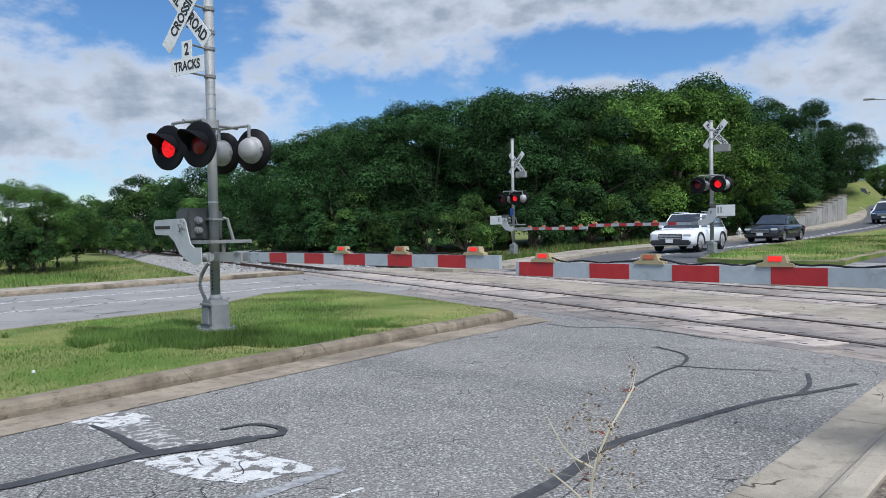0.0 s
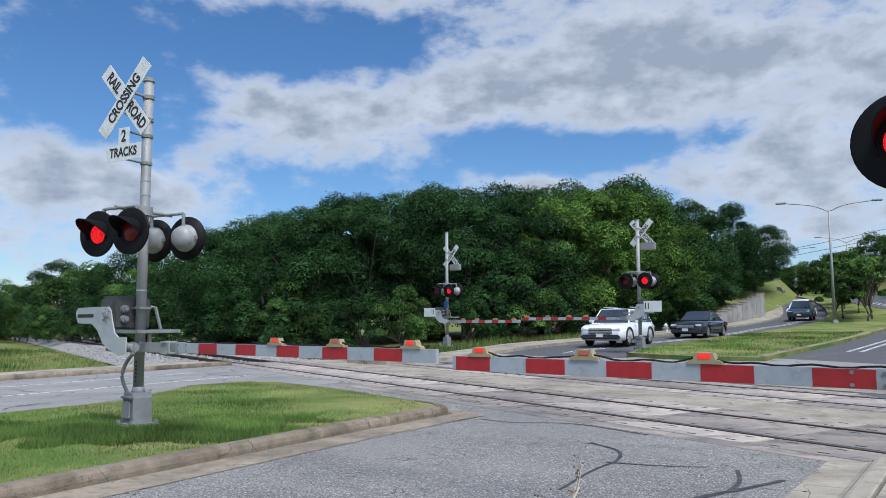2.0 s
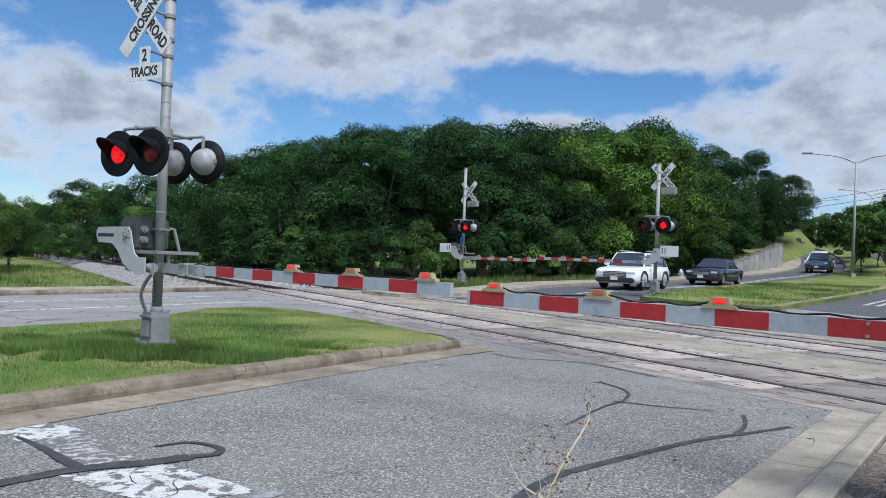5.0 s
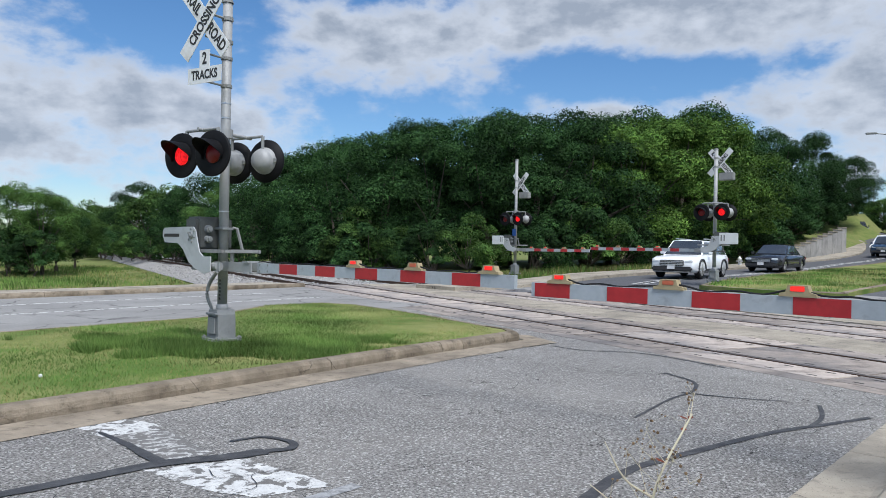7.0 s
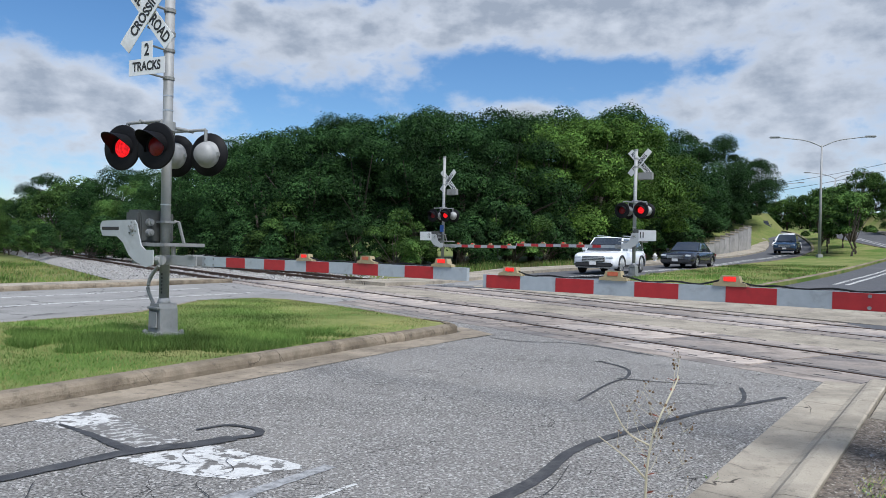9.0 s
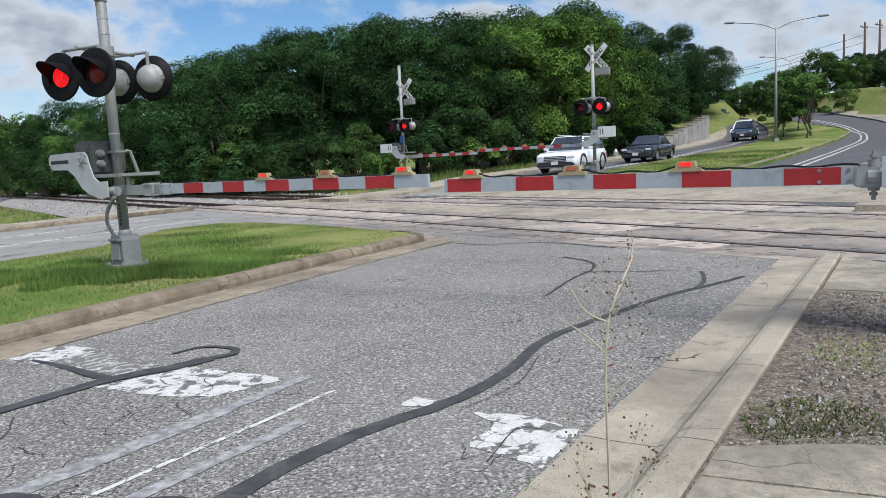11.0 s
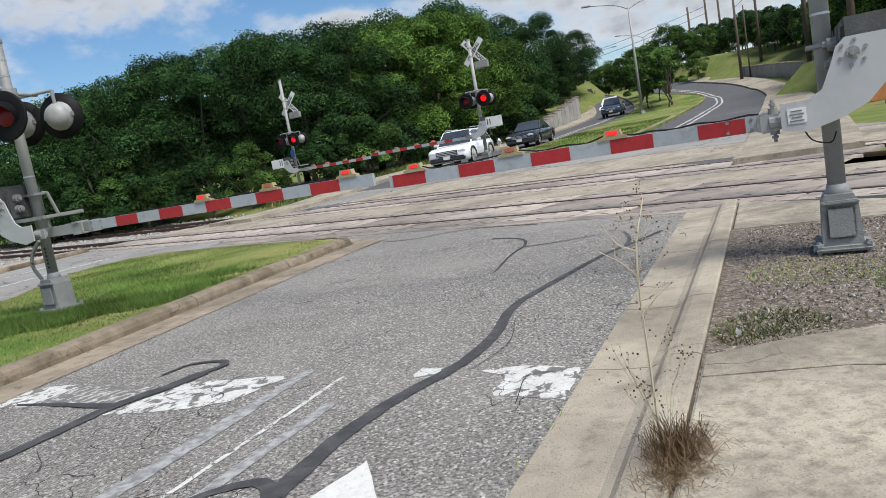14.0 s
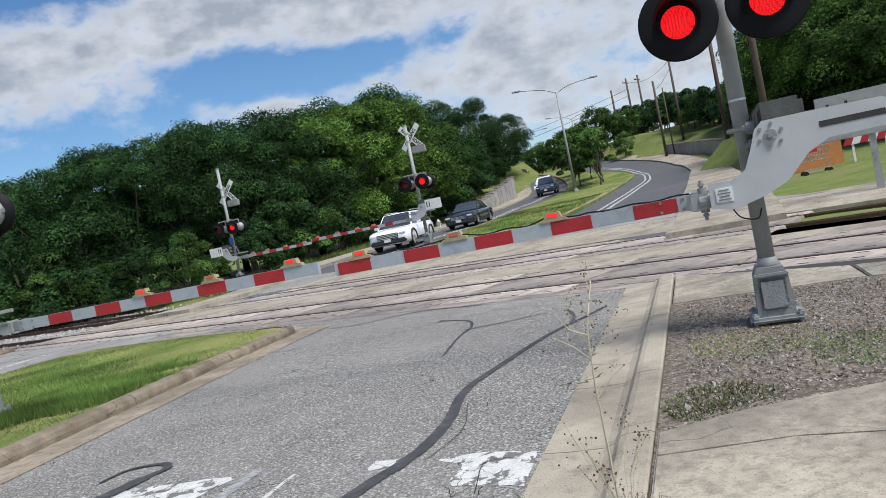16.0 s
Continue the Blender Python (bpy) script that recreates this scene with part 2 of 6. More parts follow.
CONCRETE = surf("old_concrete", (0.31, 0.272, 0.212), (0.42, 0.372, 0.292), 3, 0.92, 0.5, 90, stain=(0.22, 0.194, 0.153), stain_scale=0.8, stain_at=(0.46, 0.66), grime=(0.14, 0.123, 0.098), grime_scale=5, grime_at=(0.53, 0.75), speck=(0.13, 0.114, 0.092), speck_scale=150, speck_at=(0.0, 0.2), vary=0.1, spec=0.3, crack=(0.06, 0.05, 0.04), crack_scale=0.8, crack_width=0.006, crack_at=(0.5, 0.6))
SLAB = surf("footpath_concrete", (0.35, 0.31, 0.238), (0.47, 0.42, 0.33), 2.5, 0.92, 0.4, 90, stain=(0.2, 0.178, 0.142), stain_scale=0.8, stain_at=(0.4, 0.6), grime=(0.15, 0.134, 0.107), grime_scale=11, grime_at=(0.46, 0.72), speck=(0.17, 0.15, 0.12), speck_scale=160, speck_at=(0.0, 0.25), vary=0.06, spec=0.3, crack=(0.07, 0.06, 0.045), crack_scale=0.9, crack_width=0.005, crack_at=(0.5, 0.6))
CONCRETE_DARK = surf("stained_concrete", (0.24, 0.22, 0.185), (0.34, 0.31, 0.255), 5, 0.92, 0.6, 90, stain=(0.14, 0.13, 0.11), stain_scale=0.9, stain_at=(0.42, 0.62), grime=(0.09, 0.083, 0.07), grime_scale=5, grime_at=(0.5, 0.68), speck=(0.08, 0.073, 0.065), speck_scale=150, speck_at=(0.0, 0.22), vary=0.1, spec=0.3)
KERB = surf("kerb_concrete", (0.2, 0.162, 0.115), (0.32, 0.265, 0.195), 6, 0.92, 0.7, 60, stain=(0.12, 0.095, 0.066), stain_scale=1.2, stain_at=(0.45, 0.68), grime=(0.06, 0.048, 0.034), grime_scale=5, grime_at=(0.53, 0.72), vary=0.15, spec=0.3, crack=(0.05, 0.04, 0.03), crack_scale=1.3, crack_width=0.007, crack_at=(0.5, 0.6))
GUTTER_SAND = surf("sandy_gutter_concrete", (0.25, 0.207, 0.152), (0.37, 0.312, 0.235), 5, 0.92, 0.5, 70, stain=(0.19, 0.158, 0.118), stain_scale=1.3, stain_at=(0.42, 0.65), grime=(0.1, 0.083, 0.061), grime_scale=7, grime_at=(0.52, 0.72), spec=0.3)
PANEL = surf("crossing_panel_concrete", (0.28, 0.235, 0.195), (0.46, 0.395, 0.335), 3, 0.85, 0.4, 60, stain=(0.19, 0.175, 0.165), stain_scale=0.45, stain_at=(0.42, 0.62), grime=(0.095, 0.08, 0.07), grime_scale=2.2, grime_at=(0.5, 0.75), vary=0.28, spec=0.4)
SLOT = surf("dark_slot", (0.03, 0.028, 0.026), (0.05, 0.047, 0.043), 12, 0.9)
RAIL = surf("worn_rail_steel", (0.07, 0.055, 0.045), (0.12, 0.09, 0.07), 8, 0.45, 0.1, 60, metal=0.5)
RUST = surf("rusted_rail_web", (0.09, 0.05, 0.032), (0.15, 0.085, 0.055), 14, 0.85, 0.3, 60)
TIE = surf("weathered_tie", (0.06, 0.047, 0.038), (0.12, 0.095, 0.075), 12, 0.9, 0.5, 50)
BALLAST = surf("ballast", (0.2, 0.19, 0.175), (0.42, 0.4, 0.37), 22, 0.95, 1.0, 30, speck=(0.07, 0.065, 0.06), speck_scale=16, speck_at=(0.0, 0.4))
STONE = surf("ballast_stone", (0.26, 0.25, 0.235), (0.5, 0.48, 0.45), 14, 0.9, 0.4, 40)
MULCH = surf("gravelly_soil", (0.075, 0.063, 0.05), (0.24, 0.2, 0.16), 26, 0.95, 1.0, 60, sharp=0.12, stain=(0.1, 0.085, 0.065), stain_scale=1.5, stain_at=(0.5, 0.75), speck=(0.45, 0.41, 0.35), speck_scale=70, speck_at=(0.0, 0.3), spec=0.2)
SOIL = surf("dry_grass_soil", (0.17, 0.19, 0.06), (0.27, 0.265, 0.105), 5, 0.95, 0.8, 40, stain=(0.1, 0.16, 0.035), stain_scale=0.45, stain_at=(0.42, 0.6), spec=0.1)
FIELD = surf("meadow_ground", (0.1, 0.14, 0.036), (0.18, 0.2, 0.065), 1.5, 0.95, 0.6, 20, stain=(0.21, 0.195, 0.085), stain_scale=0.2, stain_at=(0.48, 0.7), spec=0.1)
GALV = surf("galvanised_pole", (0.27, 0.272, 0.266), (0.35, 0.352, 0.344), 5, 0.6, 0.05, 40, metal=0.15, stain=(0.2, 0.197, 0.19), stain_scale=2.5)
GREY_PAINT = surf("grey_painted_steel", (0.2, 0.2, 0.195), (0.26, 0.26, 0.25), 7, 0.6, 0.15, 50, stain=(0.13, 0.125, 0.115), stain_scale=3.5, stain_at=(0.5, 0.7))
MACHINE = surf("weathered_machine_steel", (0.06, 0.064, 0.06), (0.095, 0.1, 0.094), 8, 0.6, 0.2, 60, stain=(0.06, 0.058, 0.052), stain_scale=4, stain_at=(0.5, 0.7))
CAST = surf("cast_iron_paint", (0.2, 0.205, 0.2), (0.27, 0.275, 0.265), 9, 0.65, 0.3, 60, stain=(0.12, 0.11, 0.1), stain_scale=5, stain_at=(0.55, 0.75))
PLATE = surf("silver_plate", (0.42, 0.426, 0.424), (0.5, 0.506, 0.504), 2.5, 0.5, 0.0, 40, metal=0.15, stain=(0.33, 0.33, 0.322), stain_scale=1.5)
WHITE = surf("white_sheet", (0.62, 0.625, 0.61), (0.7, 0.7, 0.69), 5, 0.55, 0.0, stain=(0.5, 0.48, 0.43), stain_scale=3)
BLACK = surf("black_background", (0.006, 0.006, 0.007), (0.011, 0.011, 0.012), 6, 0.6, spec=0.15)
INK = surf("black_lettering", (0.015, 0.015, 0.015), (0.025, 0.025, 0.025), 6, 0.6)
RED_TAPE = surf("red_reflective", (0.33, 0.014, 0.018), (0.42, 0.022, 0.025), 12, 0.45, 0.05, 200, stain=(0.25, 0.02, 0.02), stain_scale=6)
GREY_TAPE = surf("grey_reflective", (0.33, 0.36, 0.38), (0.4, 0.43, 0.45), 12, 0.45, 0.05, 200, stain=(0.25, 0.26, 0.26), stain_scale=6)
LENS_ON = lens_material()
LENS_OFF = surf("dark_red_lens", (0.13, 0.005, 0.007), (0.19, 0.009, 0.011), 30, 0.3, spec=0.3)
LENS_SMALL = surf("lit_arm_lens", (0.8, 0.012, 0.01), (0.85, 0.03, 0.02), 30, 0.3, emit=0.6)
LENS_SMALL_OFF = surf("orange_arm_lens", (0.45, 0.1, 0.045), (0.55, 0.14, 0.07), 30, 0.35)
CREAM = surf("cream_plastic", (0.3, 0.24, 0.13), (0.38, 0.31, 0.18), 12, 0.6, 0.1, 60)
RUBBER = surf("black_rubber", (0.012, 0.012, 0.012), (0.022, 0.022, 0.022), 8, 0.75, spec=0.2)
BLUE_SIGN = surf("blue_notice", (0.03, 0.1, 0.35), (0.04, 0.13, 0.4), 8, 0.5)
BARK = surf("bark", (0.06, 0.048, 0.038), (0.11, 0.09, 0.07), 9, 0.95, 0.8, 30)
WOOD_POLE = surf("creosoted_pole", (0.07, 0.05, 0.038), (0.11, 0.08, 0.06), 6, 0.9, 0.4, 40)
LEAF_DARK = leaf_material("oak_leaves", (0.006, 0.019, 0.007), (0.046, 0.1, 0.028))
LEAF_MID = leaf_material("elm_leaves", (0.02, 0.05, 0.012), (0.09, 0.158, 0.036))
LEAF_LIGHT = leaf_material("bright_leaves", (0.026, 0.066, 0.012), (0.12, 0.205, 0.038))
GRASS = leaf_material("mown_grass", (0.075, 0.15, 0.03), (0.16, 0.235, 0.062))
GRASS_DRY = leaf_material("dry_grass", (0.2, 0.2, 0.07), (0.32, 0.29, 0.12))
WEED_DRY = leaf_material("dry_weed", (0.09, 0.058, 0.032), (0.24, 0.165, 0.098))
WEED_RED = leaf_material("reddish_leaf", (0.12, 0.035, 0.02), (0.2, 0.07, 0.04))
WEED_STEM = surf("pale_stem", (0.4, 0.36, 0.25), (0.5, 0.45, 0.32), 20, 0.8)
WALL_STONE = surf("limestone_wall", (0.25, 0.243, 0.228), (0.36, 0.35, 0.33), 2, 0.9, 0.5, 30, stain=(0.15, 0.146, 0.138), stain_scale=0.6, vary=0.12)
CAR_WHITE = surf("white_car_paint", (0.78, 0.79, 0.8), (0.82, 0.83, 0.84), 2, 0.25, coat=0.6)
CAR_BLACK = surf("black_car_paint", (0.018, 0.019, 0.022), (0.026, 0.027, 0.03), 2, 0.25, coat=0.8)
CAR_BLUE = surf("dark_blue_car_paint", (0.03, 0.06, 0.11), (0.04, 0.075, 0.13), 2, 0.25, coat=0.8)
CAR_TRIM = surf("black_car_trim", (0.02, 0.02, 0.021), (0.035, 0.035, 0.036), 6, 0.6)
CAR_GLASS = surf("tinted_glass", (0.03, 0.035, 0.04), (0.05, 0.055, 0.06), 2, 0.12, coat=1.0)
CHROME = surf("bright_trim", (0.5, 0.5, 0.51), (0.6, 0.6, 0.61), 6, 0.3, metal=0.8)
LAMP_GLASS = surf("headlamp_glass", (0.6, 0.62, 0.64), (0.75, 0.77, 0.78), 30, 0.2, coat=1.0)
HOUSE_WALL = surf("pale_siding", (0.5, 0.51, 0.51), (0.57, 0.58, 0.58), 3, 0.8)
SHINGLE = surf("grey_shingle", (0.11, 0.1, 0.095), (0.17, 0.155, 0.145), 5, 0.95, 0.4, 20)
FENCE = surf("dark_fence_board", (0.06, 0.06, 0.065), (0.1, 0.1, 0.105), 4, 0.9, 0.2, 30, vary=0.15)
ORANGE = surf("orange_board", (0.45, 0.17, 0.05), (0.55, 0.23, 0.08), 4, 0.8)
WIRE = surf("cable", (0.02, 0.02, 0.02), (0.035, 0.035, 0.035), 4, 0.7)


# ---- plan ----
AL, AC = Vector((0.5478, -0.8366)), Vector((0.8366, 0.5478))  # along the rails, and across them away from the viewer


def rs(r, s):
    p = AL * r + AC * s
    return p.x, p.y


def base_height(x, y):
    s = 0.8366 * x + 0.5478 * y
    return float(np.interp(s, (-60, 16, 22, 40, 58, 70, 92, 150, 400), (0, 0, 0.34, 0.68, 1.15, 1.75, 4.5, 5.8, 7)))


def side_of(path, x, y):
    """Signed distance to a polyline: positive to its left."""
    best, sign = 1e9, 1
    for (ax, ay), (bx, by) in zip(path, path[1:]):
        dx, dy = bx - ax, by - ay
        k = max(0.0, min(1.0, ((x - ax) * dx + (y - ay) * dy) / (dx * dx + dy * dy)))
        d = math.hypot(x - ax - k * dx, y - ay - k * dy)
        if d < best:
            best, sign = d, 1 if dx * (y - ay) - dy * (x - ax) > 0 else -1
    return best * sign


LEFT_EDGE = [(-1.5, 26.5), (3.0, 31.2), (7.3, 36.8), (12.4, 43.0), (16.9, 49.5), (21.3, 56.3), (26.7, 63.7), (31.8, 70.8), (36.7, 79), (40.3, 88), (42.5, 98), (45, 125)]
MED_LEFT = [(7.0, 26.6), (8.9, 30.0), (13.2, 36.4), (18.2, 43.4), (24.8, 52), (31.8, 62.5), (38.0, 72.5), (43, 84), (46.5, 96), (50, 122)]
MED_RIGHT = [(10.2, 22.6), (12.6, 25.6), (17.4, 31.8), (25.4, 42.6), (33, 52.8), (39, 60.8), (42.3, 66.5), (43.2, 71), (45, 80), (48, 92), (52, 120)]
RIGHT_EDGE = [(8.7, 13.2), (11.2, 16.2), (17.3, 24.0), (23, 31.4), (28.2, 38.2), (33.6, 45.2), (39.0, 53.0), (43.6, 60.6), (47.2, 69), (50, 79), (53, 91), (57, 118)]
WALL_L = [(22.0, 63.2), (25.5, 67.4), (29.6, 72.2), (33.8, 77.2), (38, 82.5), (42, 90)]
WALL_R = [(37.2, 45.2), (40.6, 48.6), (44.4, 53.6), (47.6, 59.5), (49.6, 66), (51, 72)]


def ground_height(x, y):
    """The lie of the land: level at the crossing, rising beyond it, with banks held by the two retaining walls."""
    h = base_height(x, y)
    s = 0.8366 * x + 0.5478 * y
    far = (-1.75 - x) * 0.848 - (8.88 - y) * 0.53 - 15.4  # metres past the footpath of the opposite road
    if far > 0 and s < 9:
        h -= 0.6 * min(1.0, far / 6) * min(1.0, max(0.0, (9 - s) / 3))
    r = 0.5478 * x - 0.8366 * y
    if 6.5 < s < 20 and (r < -28 or r > 5):
        h -= 0.32 * float(np.interp(s, (6.5, 9, 17, 20), (0, 1, 1, 0))) * float(np.interp(r, (-31.5, -28.5, 5, 8), (1, 0, 0, 1)))
    if s > 40 and x < 46:
        d = side_of(WALL_L, x, y)
        if d > 0.3 and y > 60:
            h += min(1.0, (d - 0.3) / 2.2) * min(2.6, 0.9 + 0.25 * max(0, d)) * float(np.interp(x + d * 0.5, (20, 24, 34), (0, 0.3, 1.0)))
    if x > 30 and y > 30:
        d = -side_of(WALL_R, x, y)
        if d > 0.3:
            h += min(1.0, (d - 0.3) / 2.2) * (1.1 + min(1.4, 0.1 * max(0, d)))
    elif x > 16 and s > 16:
        d = -side_of(RIGHT_EDGE, x, y) - 4
        h += min(1.6, 0.06 * max(0, d))
    return h


# ---- mesh helpers ----
def mesh_of(name, verts, faces, mats, index=None, smooth=False):
    me = bpy.data.meshes.new(name)
    me.from_pydata(verts, [], faces)
    for m in mats:
        me.materials.append(m)
    if index is not None:
        me.polygons.foreach_set("material_index", index)
    if smooth:
        me.polygons.foreach_set("use_smooth", [True] * len(me.polygons))
    me.update()
    return me


def part(name, bm, material, parent=None, label="", smooth=False):
    """Link a bmesh as one mesh object, under a thing or a part."""
    me = bpy.data.meshes.new(name)
    bmesh.ops.recalc_face_normals(bm, faces=bm.faces)
    bm.to_mesh(me)
    bm.free()
    for m in material if isinstance(material, (list, tuple)) else (material,):
        me.materials.append(m)
    if smooth:
        me.polygons.foreach_set("use_smooth", [True] * len(me.polygons))
    ob = new(name, me)
    if parent:
        ob.parent = parent
    return tagged(ob, label)


def empty(name, at, label, category, group="", kind=""):
    ob = new(name)
    ob.location = at
    return tagged(ob, label, category, group, kind)


def box(bm, centre, size, m=None, bevel=0.0, mat=0):
    r = bmesh.ops.create_cube(bm, size=1.0, matrix=Matrix.Translation(centre) @ Matrix.Diagonal((*size, 1)))
    vs = r["verts"]
    fs = {f for v in vs for f in v.link_faces}
    for f in fs:
        f.material_index = mat
    if bevel:
        es = {e for v in vs for e in v.link_edges}
        o = bmesh.ops.bevel(bm, geom=list(es), offset=bevel, segments=2, affect="EDGES", clamp_overlap=True)
        vs = list({v for v in o["verts"]} | {v for v in vs if v.is_valid})
    if m is not None:
        bmesh.ops.transform(bm, matrix=m, verts=[v for v in vs if v.is_valid])
    return bm


def rod(bm, a, b, r0, r1=None, seg=12, m=None, caps=True):
    a, b = Vector(a), Vector(b)
    if m is not None:
        a, b = m @ a, m @ b
    turn = (b - a).to_track_quat("Z", "Y").to_matrix().to_4x4()
    bmesh.ops.create_cone(bm, cap_ends=caps, segments=seg, radius1=r0, radius2=r0 if r1 is None else r1, depth=(b - a).length,
                          matrix=Matrix.Translation((a + b) / 2) @ turn)
    return bm


def slab(bm, outline, y0, y1, m=None):
    """A plate with an outline in x and z, from y0 to y1."""
    rings = [[bm.verts.new((x, y, z)) for x, z in outline] for y in (y0, y1)]
    n = len(outline)
    bm.faces.new(rings[0])
    bm.faces.new(list(reversed(rings[1])))
    for i in range(n):
        bm.faces.new((rings[0][i], rings[1][i], rings[1][(i + 1) % n], rings[0][(i + 1) % n]))
    if m is not None:
        bmesh.ops.transform(bm, matrix=m, verts=rings[0] + rings[1])
    return bm


def tube(bm, points, r, seg=8, m=None):
    """A bent round bar through the points."""
    pts = [Vector(p) if m is None else m @ Vector(p) for p in points]
    rings = []
    for i, p in enumerate(pts):
        way = (pts[min(i + 1, len(pts) - 1)] - pts[max(i - 1, 0)]).normalized()
        q = way.to_track_quat("Z", "Y")
        rad = r[i] if isinstance(r, (list, tuple)) else r
        rings.append([bm.verts.new(p + q @ Vector((math.cos(a) * rad, math.sin(a) * rad, 0))) for a in (2 * math.pi * k / seg for k in range(seg))])
    for a, b in zip(rings, rings[1:]):
        for k in range(seg):
            bm.faces.new((a[k], a[(k + 1) % seg], b[(k + 1) % seg], b[k]))
    bm.faces.new(list(reversed(rings[0])))
    bm.faces.new(rings[-1])
    return bm


def bend(points, steps=6):
    """A smooth line through the points (Catmull-Rom)."""
    p = [Vector(q) for q in points]
    p = [p[0] * 2 - p[1]] + p + [p[-1] * 2 - p[-2]]
    out = []
    for i in range(1, len(p) - 2):
        for k in range(steps):
            t = k / steps
            out.append(0.5 * (2 * p[i] + (p[i + 1] - p[i - 1]) * t + (2 * p[i - 1] - 5 * p[i] + 4 * p[i + 1] - p[i + 2]) * t * t + (3 * p[i] - p[i - 1] - 3 * p[i + 1] + p[i + 2]) * t ** 3))
    return out + [p[-2]]


def resample(path, n):
    pts = np.array([tuple(p)[:2] for p in bend([(*p, 0) for p in path], 8)])
    run = np.r_[0, np.cumsum(np.hypot(*np.diff(pts, axis=0).T))]
    at = np.linspace(0, run[-1], n)
    return [(float(a), float(b)) for a, b in zip(np.interp(at, run, pts[:, 0]), np.interp(at, run, pts[:, 1]))]


def strip(name, left, right, material, lift=0.0, n=60, across=6, depth=0.25, height=base_height, label="", category="", kind="structure", parent=None):
    """A surface between two lines that follows the ground, with a skirt below its edges."""
    a, b = resample(left, n), resample(right, n)
    verts, faces = [], []
    for (ax, ay), (bx, by) in zip(a, b):
        row = [(ax + (bx - ax) * k / across, ay + (by - ay) * k / across) for k in range(across + 1)]
        tops = [(x, y, height(x, y) + lift) for x, y in row]
        verts += [(tops[0][0], tops[0][1], tops[0][2] - depth)] + tops + [(tops[-1][0], tops[-1][1], tops[-1][2] - depth)]
    w = across + 3
    for i in range(n - 1):
        for k in range(w - 1):
            faces.append((i * w + k, i * w + k + 1, (i + 1) * w + k + 1, (i + 1) * w + k))
    faces += [tuple(range(w)), tuple(range(len(verts) - 1, len(verts) - w - 1, -1))]
    ob = new(name, mesh_of(name, verts, faces, [material]))
    if parent:
        ob.parent = parent
        return ob
    return tagged(ob, label, category, "", kind)


def flat(name, outline, z0, z1, material, label="", category="", kind="structure", parent=None, bevel=0.0):
    """A level slab with an outline on the ground."""
    bm = bmesh.new()
    top = [bm.verts.new((x, y, z1)) for x, y in outline]
    low = [bm.verts.new((x, y, z0)) for x, y in outline]
    f = bm.faces.new(top)
    n = len(outline)
    for i in range(n):
        bm.faces.new((top[i], low[i], low[(i + 1) % n], top[(i + 1) % n]))
    bm.faces.new(list(reversed(low)))
    if bevel:
        bmesh.ops.bevel(bm, geom=list(f.edges), offset=bevel, segments=3, affect="EDGES")
    bmesh.ops.triangulate(bm, faces=[f for f in bm.faces if len(f.verts) > 4])
    ob = part(name, bm, material, parent, label if parent else "")
    return ob if parent else tagged(ob, label, category, "", kind)


def offset(path, d):
    out = []
    for i, (x, y) in enumerate(path):
        ax, ay = path[max(0, i - 1)]
        bx, by = path[min(len(path) - 1, i + 1)]
        l = math.hypot(bx - ax, by - ay)
        out.append((x - (by - ay) / l * d, y + (bx - ax) / l * d))
    return out


# ---- ground and roads ----
def make_ground():
    def axis(lo, hi, fine_lo, fine_hi):
        mid = np.arange(fine_lo, fine_hi + 0.1, 2.5)
        return np.r_[np.linspace(lo, fine_lo - 3, 10), mid, np.linspace(fine_hi + 4, hi, 12)]
    xs, ys = axis(-900, 900, -90, 110), axis(-500, 1100, -35, 140)
    verts = [(float(x), float(y), ground_height(x, y) - 0.09) for y in ys for x in xs]
    w = len(xs)
    faces = [(j * w + i, j * w + i + 1, (j + 1) * w + i + 1, (j + 1) * w + i) for j in range(len(ys) - 1) for i in range(w - 1)]
    tagged(new("ground", mesh_of("ground", verts, faces, [FIELD], smooth=True)), "rough green and straw-coloured grass ground", "ground", "", "structure")


make_ground()
RD, RN = Vector((0.5960, 0.8030)), Vector((0.8030, -0.5960))  # the near road: along it, and across it to the viewer's side
GUTTER = Vector((2.23, 5.10))  # a point on the edge between asphalt and gutter


def road(u, v):
    """A point u metres along the near road and v metres across it from the gutter's edge."""
    p = GUTTER + RD * u + RN * v
    return p.x, p.y


ISLAND_DIR, ISLAND_N = Vector((0.53, 0.848)), Vector((0.848, -0.53))


def isl(u, v):
    """A point along and across the traffic island, from the kerb of the near road."""
    p = Vector((-1.75, 8.88)) + ISLAND_DIR * u + ISLAND_N * v
    return p.x, p.y


near_road = flat("road_near", [road(-30, 0), road(5.05, 0), rs(-3.8, 8.7), rs(-27.5, 8.7), isl(-2, -14.0), isl(-34, -14.0), isl(-34, 0)], -0.3, 0.0, ASPHALT,
                 "weathered grey chip-seal asphalt road before the crossing", "road")
opposite = flat("road_opposite", [isl(-40, -5.7), isl(9.4, -5.7), rs(-19, 8.65), rs(-27.5, 8.65), isl(-40, -14.0)], -0.02, 0.006, ASPHALT_LEFT,
                "pale worn asphalt lanes beyond the traffic island", "road")
for v in (-9.6, -11.9):
    flat("lane_line", [isl(-40, v), isl(9, v), isl(9, v + 0.12), isl(-40, v + 0.12)], 0.0, 0.011, PAINT, parent=opposite)


